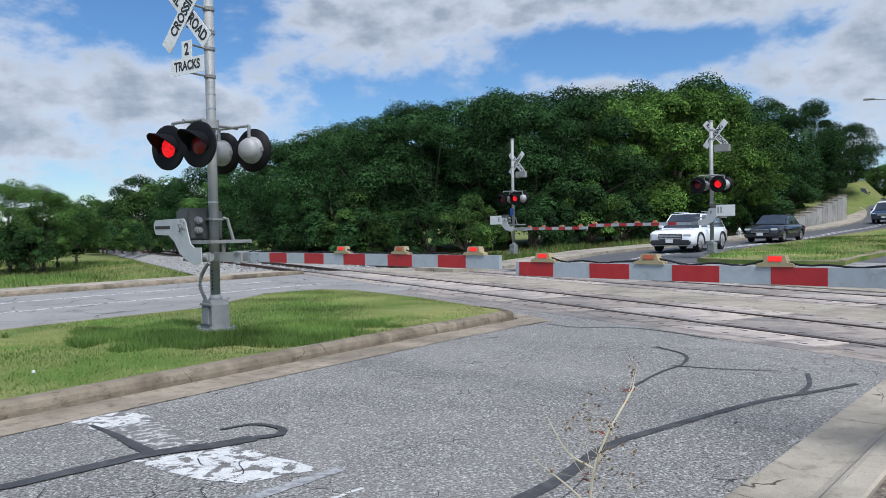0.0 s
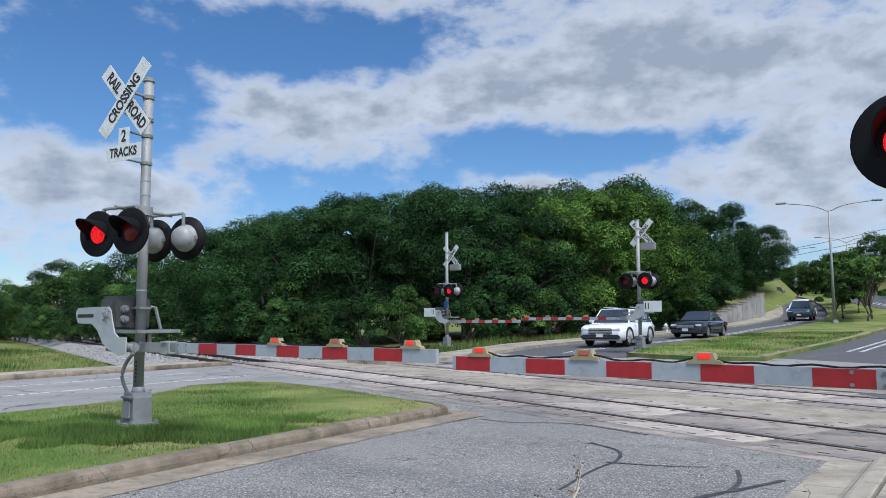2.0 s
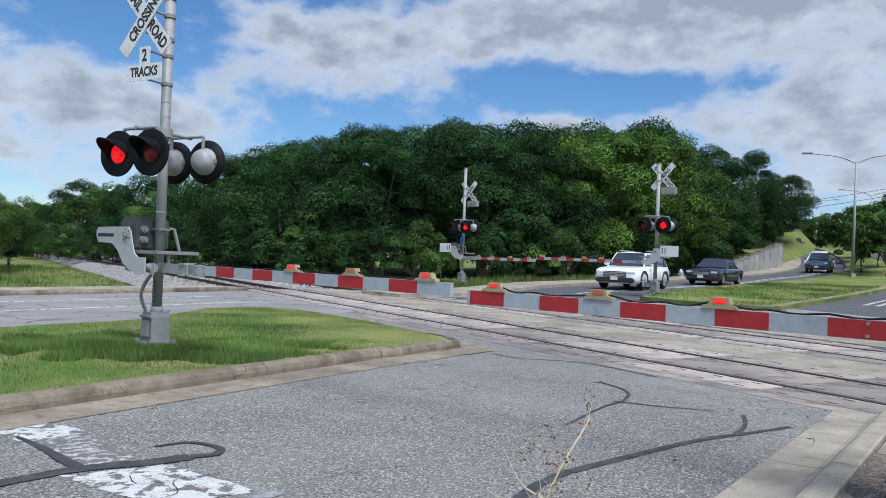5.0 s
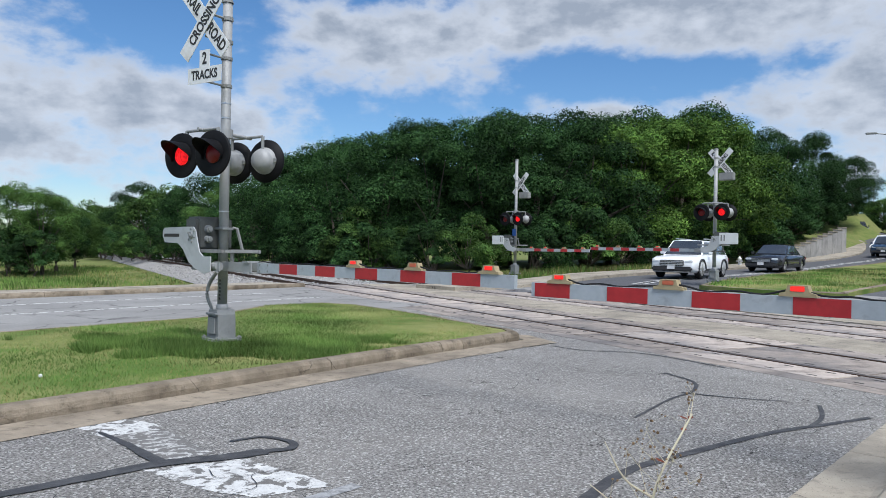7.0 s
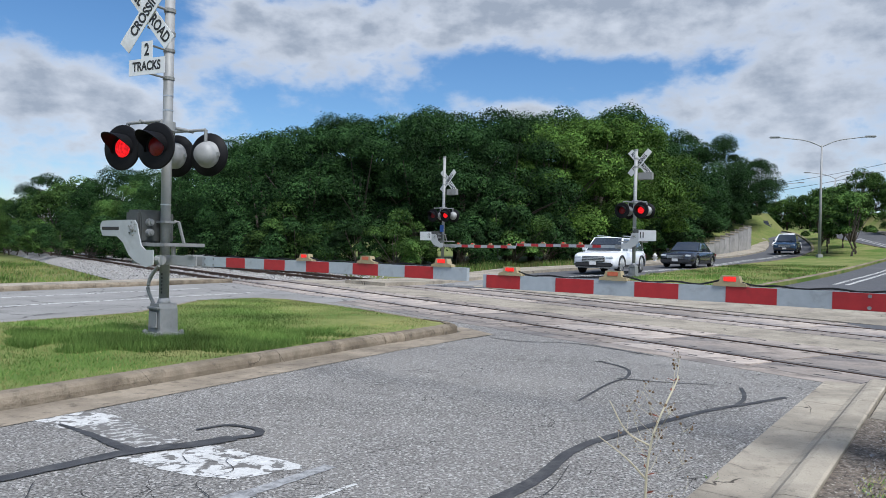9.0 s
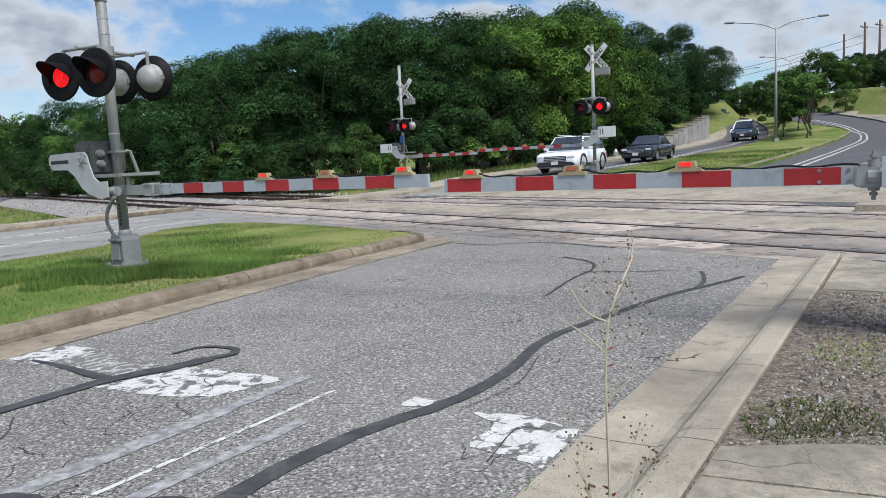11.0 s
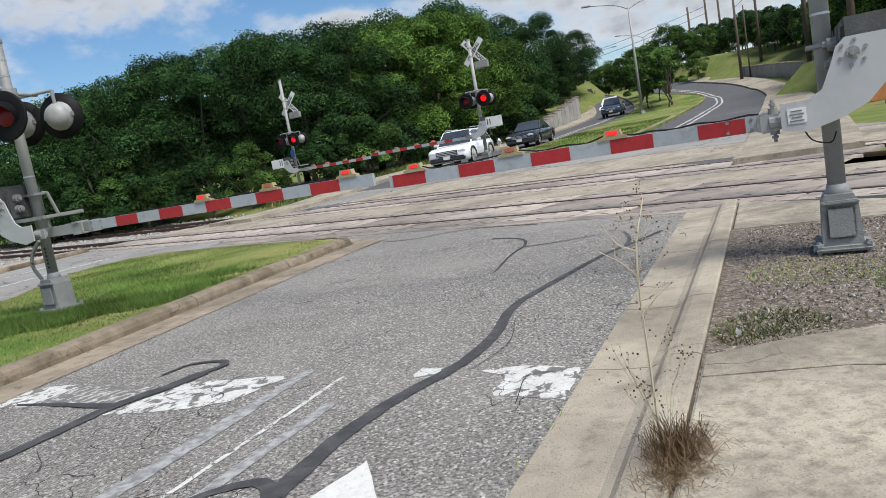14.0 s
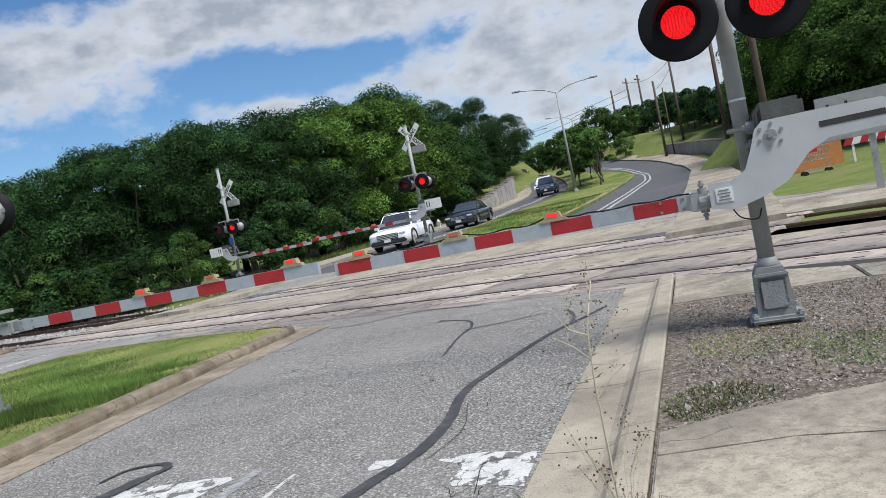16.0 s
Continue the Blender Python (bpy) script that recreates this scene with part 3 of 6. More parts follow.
# ---- traffic island ----
def kerb_run(name, pts, width, height, material, piece=3.0, parent=None, lie=None, gap=0.012):
    """Kerb stones along a line: each its own piece with a rounded nose on the left-hand side of the line."""
    pts = [Vector((*p, 0)) for p in pts]
    prof = ((0, -0.1), (0.004, height * 0.45), (0.022, height * 0.78), (0.055, height * 0.95), (0.1, height), (width, height), (width, -0.1))
    for a, b in zip(pts, pts[1:]):
        n = max(1, round((b - a).length / piece))
        for k in range(n):
            p, q = a.lerp(b, k / n), a.lerp(b, (k + 1) / n)
            way = (q - p).normalized()
            side = Vector((way.y, -way.x, 0))
            q = q - way * gap
            bm = bmesh.new()
            rings = []
            for e in (p, q):
                z = lie(e.x, e.y) if lie else 0
                rings.append([bm.verts.new(e + side * x + Vector((0, 0, h + z))) for x, h in prof])
            bm.faces.new(rings[0])
            bm.faces.new(list(reversed(rings[1])))
            for i in range(len(prof)):
                j = (i + 1) % len(prof)
                bm.faces.new((rings[0][i], rings[1][i], rings[1][j], rings[0][j]))
            part(name, bm, material, parent)


nose = [(0.30, 12.05), (0.55, 12.5), (0.45, 12.95), (0.1, 13.4)]
near_side = [isl(u, 0) for u in (-34, -24, -14, -8, -4, 0, 2.2)] + [(-0.3, 11.1)] + nose
far_side = [(-1.2, 15.3), (-3.2, 17.6), (-4.1, 17.9), (-5.2, 16.7), isl(2, -5.6), isl(-8, -5.6), isl(-34, -5.6)]
island = flat("traffic_island", offset(near_side + far_side, 0.16), -0.2, 0.135, SOIL, "grassy traffic island between the two roads with concrete kerbs", "traffic island")
kerb_run("kerb", list(reversed(near_side)), 0.19, 0.15, KERB, 3.2, island)
kerb_run("kerb", list(reversed([near_side[-1]] + far_side)), 0.19, 0.14, KERB, 3.2, island)
# concrete gutter along the island's near side
gut = near_side[:9]
bm = bmesh.new()
for i in range(len(gut) - 1):
    a, b = Vector((*gut[i], 0.006)), Vector((*gut[i + 1], 0.006))
    n = Vector((0.83, -0.55, 0)) * 0.48
    bm.faces.new([bm.verts.new(v) for v in (a + Vector((0, 0, 0.012)), b + Vector((0, 0, 0.012)), b + n, a + n)])
tip = [(0.25, 11.95), (0.62, 12.55), (0.25, 13.3), (0.7, 13.25), (1.15, 12.3), (0.65, 11.65)]
bm.faces.new([bm.verts.new((x, y, 0.012)) for x, y in tip])
part("gutter", bm, GUTTER_SAND, island, "sandy stained concrete gutter")


def blades(name, inside, count, bounds, low, high, width, material, lie, label, dry=None, parent=None, seed=1, lean=0.5, patch=0.5):
    """Many single blades of grass, scattered where inside() holds."""
    rng = np.random.default_rng(seed)
    verts, faces, idx = [], [], []
    tries = 0
    while len(faces) < count and tries < count * 6:
        tries += 1
        x, y = rng.uniform(bounds[0], bounds[1]), rng.uniform(bounds[2], bounds[3])
        if not inside(x, y):
            continue
        lush = noise.noise((x * patch, y * patch, seed))
        if rng.random() > 0.75 + lush * 0.6:
            continue
        h = rng.uniform(low, high) * (1 + 0.7 * lush)
        a = rng.uniform(0, 6.283)
        w = width * rng.uniform(0.6, 1.3)
        dx, dy = math.cos(a) * w, math.sin(a) * w
        b = rng.uniform(0, 6.283)
        k = lean * h * rng.uniform(0.2, 1)
        z = lie(x, y)
        i = len(verts)
        verts += [(x - dx, y - dy, z), (x + dx, y + dy, z), (x + math.cos(b) * k, y + math.sin(b) * k, z + h)]
        faces.append((i, i + 1, i + 2))
        idx.append(1 if dry and rng.random() < 0.42 - 1.6 * lush else 0)
    ob = new(name, mesh_of(name, verts, faces, [material, dry or material], idx))
    if parent:
        ob.parent = parent
        return tagged(ob, label, kind="stuff")
    return tagged(ob, label, "grass", "", "stuff")


def in_poly(poly):
    def test(x, y):
        hit = False
        for (ax, ay), (bx, by) in zip(poly, poly[1:] + poly[:1]):
            if (ay > y) != (by > y) and x < (bx - ax) * (y - ay) / (by - ay) + ax:
                hit = not hit
        return hit
    return test


lawn = [isl(u, -0.2) for u in (-8, -4, 0, 2.2)] + [(-0.45, 11.3), (0.1, 12.4), (0.0, 13.1), (-1.3, 15.1), (-3.2, 17.4), (-4.1, 17.7), (-5.1, 16.6), isl(2, -5.4), isl(-8, -5.4)]
blades("grass", in_poly(lawn), 90000, (-11, 1, 2, 18.5), 0.018, 0.05, 0.005, GRASS, lambda x, y: 0.125, "mown green grass with straw patches on the traffic island", GRASS_DRY, seed=3, patch=0.45, lean=1.1)
tall = lambda x, y: in_poly(lawn)(x, y) and math.hypot((x + 3.2) / 2.7, (y - 10.1) / 1.5) < 0.9 + 0.7 * noise.noise((x * 1.6, y * 1.6, 5))
blades("grass", tall, 30000, (-7, 0, 7, 13), 0.05, 0.12, 0.005, GRASS, lambda x, y: 0.125, "longer lush grass round the signal mast on the island", seed=4, lean=0.9)
bm = bmesh.new()
rng = random.Random(5)
for k in range(1):
    c = Vector((-4.05 + rng.uniform(-0.06, 0.06), 6.75 + rng.uniform(-0.06, 0.06), 0.19 + rng.uniform(0, 0.05)))
    bmesh.ops.create_icosphere(bm, subdivisions=1, radius=0.02, matrix=Matrix.Translation(c))
tagged(part("white_flower", bm, WHITE), "small white wild flower in the island's grass", "flower")

# ---- far kerb, footpath and meadow on the far side of the opposite road ----
path_left = flat("pavement_left", [isl(-40, -14.0), isl(12.3, -14.0), isl(11.6, -15.4), isl(-40, -15.4)], -0.7, 0.13, CONCRETE, "pale concrete footpath beside the opposite road", "footpath")
kerb_run("kerb", [isl(12.3, -13.85), isl(-40, -13.85)], 0.15, 0.145, KERB, 3.0, path_left)
meadow = in_poly([isl(-14, -15.5), isl(10.5, -15.5), rs(-30, 6.8), rs(-75, 6.8), (-60, 40)])
blades("meadow_grass", meadow, 45000, (-60, -6, 12, 68), 0.1, 0.3, 0.016, GRASS, lambda x, y: ground_height(x, y) - 0.1, "tall green and straw-coloured meadow weeds by the railway", GRASS_DRY, seed=7, patch=0.15)

# ---- railway ----
RAILS = (9.43, 10.94, 14.03, 15.54)
PANEL_ENDS = ((-27.6, 3.2), (-27.6, -3.7))


def make_railway():
    rail_prof = ((-0.07, -0.17), (0.07, -0.17), (0.07, -0.155), (0.012, -0.135), (0.012, -0.045), (0.036, -0.035), (0.036, 0), (-0.036, 0), (-0.036, -0.035), (-0.012, -0.045), (-0.012, -0.135), (-0.07, -0.155))
    for k, s in enumerate(RAILS):
        bm = bmesh.new()
        rings = []
        for r in (-330, 70):
            rings.append([bm.verts.new((*rs(r, s + x), z + 0.012)) for x, z in rail_prof])
        n = len(rail_prof)
        for i in range(n):
            f = bm.faces.new((rings[0][i], rings[1][i], rings[1][(i + 1) % n], rings[0][(i + 1) % n]))
            f.material_index = 1 if i == 6 else 0
        tagged(part("rail", bm, [RUST, RAIL]), "rusty brown steel rail with a worn head", "rail", "rails of the two tracks", "structure")
    for t in range(2):
        mid = (RAILS[2 * t] + RAILS[2 * t + 1]) / 2
        for side, (r0, r1) in enumerate(((-330, PANEL_ENDS[t][0]), (PANEL_ENDS[t][1], 70))):
            bm = bmesh.new()
            r = r0 + 0.3
            while r < r1 - 0.2:
                if r > -120:
                    m = Matrix.Translation((*rs(r, mid), -0.2)) @ Matrix.Rotation(math.atan2(AC.y, AC.x), 4, "Z")
                    box(bm, (0, 0, 0), (2.6, 0.23, 0.14), m)
                r += 0.52
            tagged(part("ties", bm, TIE), "weathered timber ties bedded in ballast", "railway ties", "", "stuff")
    for r0, r1, s0, s1 in ((-330, -27.6, 8.3, 17.2), (3.3, 70, 7.6, 17.4), (-3.6, 3.2, 12.4, 17.4)):
        n = 60
        cross = ((s0 - 1.2, -0.55), (s0, -0.18), (s0 + 0.9, -0.16), (s1 - 0.9, -0.16), (s1, -0.18), (s1 + 1.2, -0.45))
        verts, faces = [], []
        for i in range(n + 1):
            r = r0 + (r1 - r0) * i / n
            verts += [(*rs(r, s), z + 0.03) for s, z in cross]
        for i in range(n):
            for j in range(5):
                a = i * 6 + j
                faces.append((a, a + 1, a + 7, a + 6))
        tagged(new("ballast_bed", mesh_of("ballast_bed", verts, faces, [BALLAST])), "bed of grey crushed stone under the tracks", "ballast", "", "structure")
    # loose stones on the nearest stretches
    rng = np.random.default_rng(11)
    verts, faces = [], []
    tet = np.array([(1, 1, 1), (-1, -1, 1), (-1, 1, -1), (1, -1, -1)], float)
    spans = ((-60, -27.7, 7.2, 17.4, 5200), (3.3, 16, 7.2, 17.8, 1500), (-3.6, 8, 12.6, 18.2, 2600))
    for r0, r1, s0, s1, count in spans:
        for _ in range(count):
            r, s = rng.uniform(r0, r1), rng.uniform(s0, s1)
            x, y = rs(r, s)
            if s > 17.2 and rng.random() < (s - 17.2):
                continue
            q = Euler(rng.uniform(0, 6.28, 3)).to_matrix()
            size = rng.uniform(0.02, 0.045)
            i = len(verts)
            pts = tet * rng.uniform(0.6, 1.2, (4, 1)) * size
            drop = 0.3 * max(0.0, 8.3 - s) if r < -27 else 0.0
            verts += [tuple(q @ Vector(p) + Vector((x, y, -0.12 - drop + base_height(x, y)))) for p in pts]
            faces += [(i, i + 1, i + 2), (i, i + 3, i + 1), (i, i + 2, i + 3), (i + 1, i + 3, i + 2)]
    tagged(new("ballast_stones", mesh_of("ballast_stones", verts, faces, [STONE])), "loose grey ballast stones along the tracks", "stones", "", "stuff")


make_railway()


def make_crossing():
    bed = flat("crossing_bed", [rs(-27.6, 8.5), rs(3.2, 8.5), rs(3.2, 12.3), rs(-3.7, 12.3), rs(-3.7, 17.0), rs(-27.6, 17.0)], -0.4, -0.13, TIE,
               "road crossing of concrete panels over two railway tracks", "level crossing")
    # panel rows: across-range and length of the panels
    rows = []
    for t in range(2):
        a, b = RAILS[2 * t], RAILS[2 * t + 1]
        rows += [(a - 0.72, a - 0.055, t), (a + 0.10, b - 0.10, t), (b + 0.055, b + 0.72, t)]
    length = 2.44
    meshes = {}
    ang = math.atan2(AL.y, AL.x)
    for k, (s0, s1, t) in enumerate(rows):
        r = PANEL_ENDS[t][0]
        while r < PANEL_ENDS[t][1] - 0.5:
            run = min(length, PANEL_ENDS[t][1] - r)
            key = (round(s1 - s0, 3), round(run, 2))
            if key not in meshes:
                bm = bmesh.new()
                box(bm, (0, 0, -0.08), (run - 0.022, s1 - s0, 0.16), bevel=0.012)
                for i in range(4):
                    for e in (-1, 1):
                        box(bm, ((i - 1.5) * run / 4, e * ((s1 - s0) / 2 - 0.14), 0.001), (0.13, 0.035, 0.004), mat=1)
                me = bpy.data.meshes.new("panel")
                bm.to_mesh(me)
                bm.free()
                me.materials.append(PANEL)
                me.materials.append(SLOT)
                meshes[key] = me
            ob = new("panel", meshes[key])
            ob.parent = bed
            ob.matrix_basis = Matrix.Translation((*rs(r + run / 2, (s0 + s1) / 2), 0.004)) @ Matrix.Rotation(ang, 4, "Z")
            r += run
    # filled strips before, between and behind the tracks
    flat("fill_strip", [rs(-27.9, RAILS[1] + 0.73), rs(3.2, RAILS[1] + 0.73), rs(3.2, 12.5), rs(-3.7, 12.5), rs(-3.7, RAILS[2] - 0.73), rs(-27.9, RAILS[2] - 0.73)], -0.2, 0.002, CONCRETE, "worn pale paving between the tracks", parent=bed)
    flat("fill_strip", [rs(-27.9, 8.2), rs(-3.1, 8.4), rs(-3.0, RAILS[0] - 0.73), rs(-27.9, RAILS[0] - 0.73)], -0.2, 0.004, PANEL, "grey patched paving before the rails", parent=bed)
    flat("fill_strip", [rs(-3.0, 8.0), rs(3.2, 8.0), rs(3.2, RAILS[0] - 0.73), rs(-3.0, RAILS[0] - 0.73)], -0.2, 0.003, CONCRETE, "pale concrete before the rails", parent=bed)
    strip("apron", [rs(-27.9, RAILS[3] + 0.73), rs(-2.2, RAILS[3] + 0.73)], [rs(-26.6, 19.2), rs(-1.2, 19.2)], CONCRETE, 0.012, 24, 6, parent=bed)


make_crossing()

# ---- far side: two carriageways round a median ----
strip("road_oncoming", LEFT_EDGE, MED_LEFT, ASPHALT_FAR, 0.0, 90, 6, label="grey asphalt carriageway that climbs beyond the crossing", category="road")
strip("road_onward", MED_RIGHT, RIGHT_EDGE, ASPHALT_FAR, 0.0, 90, 8, label="dark asphalt carriageway that bends away beyond the crossing", category="road")
strip("road_junction", [rs(-24.0, 18.9), rs(-16, 18.9), rs(-4, 18.9)], [(-0.2, 28), (9.0, 25.2), (13.2, 18.9)], ASPHALT_LEFT, 0.018, 40, 10, label="pale worn asphalt just beyond the tracks", category="road")
median = strip("median", MED_LEFT, MED_RIGHT, SOIL, 0.14, 90, 6, label="grassy median with kerbs and young trees", category="median")


def kerb_line(path, n, parent, shift=0.0):
    a = resample(path, n)
    kerb_run("kerb", a, 0.2, 0.17, KERB, 30, parent, base_height)


kerb_line(MED_LEFT, 40, median)
kerb_line(list(reversed(MED_RIGHT)), 40, median)
kerb_run("kerb", [MED_RIGHT[0], (8.8, 23.6), (7.6, 25.2), MED_LEFT[0]], 0.2, 0.17, KERB, 30, median, base_height)
flat("median_end", [MED_LEFT[0], (7.6, 25.2), (8.8, 23.6), MED_RIGHT[0]], 0.0, base_height(8.5, 25) + 0.13, SOIL, parent=median)


walk_l = strip("pavement_far_left", offset(LEFT_EDGE, 2.2), LEFT_EDGE, CONCRETE, 0.13, 80, 3, label="concrete kerb and footpath beside the climbing road", category="footpath")
walk_r = strip("pavement_far_right", RIGHT_EDGE, offset(RIGHT_EDGE, -2.4), CONCRETE, 0.13, 80, 3, label="concrete kerb and footpath beside the bending road", category="footpath")
for d in (3.1, 3.5):
    strip("edge_line", offset(RIGHT_EDGE[2:10], d), offset(RIGHT_EDGE[2:10], d - 0.14), PAINT, 0.012, 70, 1, 0.01, label="white painted lane line on the bending road", category="road marking")
for d in (-2.7, -3.1):
    strip("edge_line", offset(LEFT_EDGE[1:], d), offset(LEFT_EDGE[1:], d - 0.13), PAINT, 0.012, 70, 1, 0.01, label="white painted lane line on the climbing road", category="road marking")
strip("concrete_island", [(37.5, 80), (44, 92)], [(39.0, 79), (45.5, 91)], WHITE, 0.16, 12, 2, label="pale concrete strip where the road climbs", category="kerb")


def retaining_wall(path, tops, block, label):
    wall = empty("retaining_wall", (0, 0, 0), label, "wall")
    pts = resample(path, block)
    for i in range(len(pts) - 1):
        (ax, ay), (bx, by) = pts[i], pts[i + 1]
        k = (i + 0.5) / (len(pts) - 1)
        h = float(np.interp(k, *tops))
        z = base_height((ax + bx) / 2, (ay + by) / 2)
        l = math.hypot(bx - ax, by - ay)
        m = Matrix.Translation(((ax + bx) / 2, (ay + by) / 2, 0)) @ Matrix.Rotation(math.atan2(by - ay, bx - ax), 4, "Z")
        bm = bmesh.new()
        box(bm, (0, 0, z - 0.3 + (h + 0.3) / 2), (l - 0.02, 0.4, h + 0.3), m, 0.02)
        part("block", bm, WALL_STONE, wall)
        bm = bmesh.new()
        box(bm, (0, 0, z + h + 0.06), (l - 0.015, 0.5, 0.12), m, 0.02)
        part("cap", bm, CONCRETE, wall)


retaining_wall(WALL_L[:4], ((0, 0.15, 1), (0.3, 0.7, 2.6)), 14, "stepped grey concrete retaining wall with pale caps")
retaining_wall(WALL_R, ((0, 0.1, 0.45, 1), (0.5, 1.35, 1.5, 1.0)), 26, "curved limestone retaining wall below a grass bank")

# ---- near side: gutter, kerb, planting bed and footpath ----
gutter = tagged(flat("gutter_near", [road(-30, 0.02), road(4.1, 0.02), road(4.1, 0.62), road(-30, 0.62)], -0.3, -0.02, MULCH), "moulded concrete gutter and low kerb along the near road", "gutter", "", "structure")
KERB_PROFILE = ((0.0, -0.2), (0.0, 0.01), (0.15, 0.006), (0.36, 0.012), (0.41, 0.03), (0.45, 0.07), (0.49, 0.082), (0.62, 0.086), (0.635, 0.075), (0.635, -0.2))
for a, b in zip((-26, -22, -18, -14, -10, -7, -4.35, -2.2, -0.9, 1.2, 2.6), (-22, -18, -14, -10, -7, -4.35, -2.2, -0.9, 1.2, 2.6, 4.1)):
    bm = bmesh.new()
    ends = [[bm.verts.new((*road(u, v + 0.004 * noise.noise((u, v, 3))), z)) for v, z in KERB_PROFILE] for u in (a + 0.005, b - 0.005)]
    bm.faces.new(ends[0])
    bm.faces.new(list(reversed(ends[1])))
    for k in range(len(KERB_PROFILE) - 1):
        bm.faces.new((ends[0][k], ends[1][k], ends[1][k + 1], ends[0][k + 1]))
    part("section", bm, CONCRETE, gutter)


footpath = tagged(flat("footpath", [road(-30, 0.64), road(-2.15, 0.64), road(-1.6, 1.6), road(-1.3, 4.5), road(-1.3, 9), road(-30, 9)], -0.3, 0.07, MULCH), "sun-bleached concrete footpath slabs beside the road", "footpath", "", "structure")
for a, b, mat in ((-8.0, -5.4, SLAB), (-5.39, -3.92, SLAB), (-11, -8.01, SLAB)):
    flat("slab", [road(a, 0.655), road(b, 0.655), road(b + 0.12, 4.4), road(a + 0.12, 4.4)], -0.2, 0.095, mat, parent=footpath, bevel=0.012)
flat("slab", [road(-3.9, 0.655), road(-2.62, 0.655), road(-2.5, 1.3), road(-2.62, 2.4), road(-2.6, 4.4), road(-3.78, 4.4)], -0.2, 0.095, SLAB, parent=footpath, bevel=0.012)
flat("slab", [road(-2.6, 0.655), road(-2.25, 0.655), road(-2.0, 1.15), road(-1.75, 1.9), road(-1.55, 4.4), road(-2.57, 4.4), road(-2.59, 2.42), road(-2.47, 1.32)], -0.2, 0.09, SLAB, parent=footpath, bevel=0.012)
bed = tagged(flat("planting_bed", [road(-2.3, 0.64), road(1.85, 0.64), road(1.7, 3.6), road(2.6, 6), road(2.6, 9), road(-1.3, 9)], -0.3, 0.055, MULCH), "bare bed of dark soil, gravel chips and weeds", "planting bed", "", "structure")
apron = tagged(flat("footpath_crossing", [road(1.85, 0.64), road(4.1, 0.64), rs(3.1, 7.95), rs(6, 7.9), road(1.6, 9.2), road(1.6, 2.6)], -0.3, 0.03, SLOT), "pale concrete footpath slabs before the rails", "footpath", "", "structure")
flat("slab", [road(1.87, 0.655), road(3.95, 0.655), rs(-1.6, 7.98), road(1.78, 2.5)], -0.2, 0.06, SLAB, parent=apron, bevel=0.012)
flat("slab", [road(1.77, 2.52), rs(-1.57, 7.98), rs(2.6, 7.95), road(1.2, 5.8), road(0.2, 4.6)], -0.2, 0.064, CONCRETE_DARK, parent=apron, bevel=0.012)
# gravel chips and small weeds in the bed
rng = np.random.default_rng(21)
verts, faces, idx = [], [], []
tet = np.array([(1, 1, 1), (-1, -1, 1), (-1, 1, -1), (1, -1, -1)], float)
in_bed = in_poly([road(-2.2, 0.8), road(1.8, 0.8), road(1.65, 3.5), road(-1.4, 4.5), road(-1.7, 1.8)])
while len(faces) < 4 * 9000:
    x, y = road(rng.uniform(-2.3, 1.9), rng.uniform(0.78, 4.5))
    if not in_bed(x, y):
        continue
    q = Euler(rng.uniform(0, 6.28, 3)).to_matrix()
    size = rng.uniform(0.003, 0.008) * (2.2 if rng.random() < 0.015 else 1)
    i = len(verts)
    verts += [tuple(q @ Vector(p) + Vector((x, y, 0.06))) for p in tet * rng.uniform(0.5, 1.3, (4, 1)) * size]
    faces += [(i, i + 1, i + 2), (i, i + 3, i + 1), (i, i + 2, i + 3), (i + 1, i + 3, i + 2)]
    idx += [int(rng.random() < 0.6)] * 4
ob = new("gravel_chips", mesh_of("gravel_chips", verts, faces, [STONE, MULCH], idx))
tagged(ob, "pale and brown gravel chips strewn over the bed", "gravel", "", "stuff")
tufts = lambda u0, v0, ru, rv: (lambda x, y: ((Vector((x, y)) - GUTTER).dot(RD) - u0) ** 2 / ru ** 2 + ((Vector((x, y)) - GUTTER).dot(RN) - v0) ** 2 / rv ** 2 < 1)
for i, (u, v, ru, rv, n, h) in enumerate(((-1.75, 1.0, 0.4, 0.34, 1100, 0.03), (-0.3, 1.3, 0.5, 0.5, 900, 0.022), (-0.9, 2.0, 0.45, 0.4, 700, 0.025), (-2.45, 2.9, 0.06, 0.5, 260, 0.06), (-1.4, 0.0, 0.14, 0.05, 160, 0.06),
                                           (-2.9, 0.02, 0.16, 0.06, 170, 0.07), (-4.35, 0.0, 0.2, 0.05, 200, 0.07), (-3.45, -0.02, 0.1, 0.04, 110, 0.05), (-0.6, 0.0, 0.1, 0.04, 90, 0.04))):
    cx, cy = road(u, v)
    blades("weed_tuft", tufts(u, v, ru, rv), n, (cx - 0.7, cx + 0.7, cy - 0.7, cy + 0.7), h * 0.4, h, 0.005, GRASS, lambda x, y: 0.06 if v > 0.5 else 0.0, "small green tuft of weeds in the paving and soil", GRASS_DRY, seed=30 + i, lean=1.5)


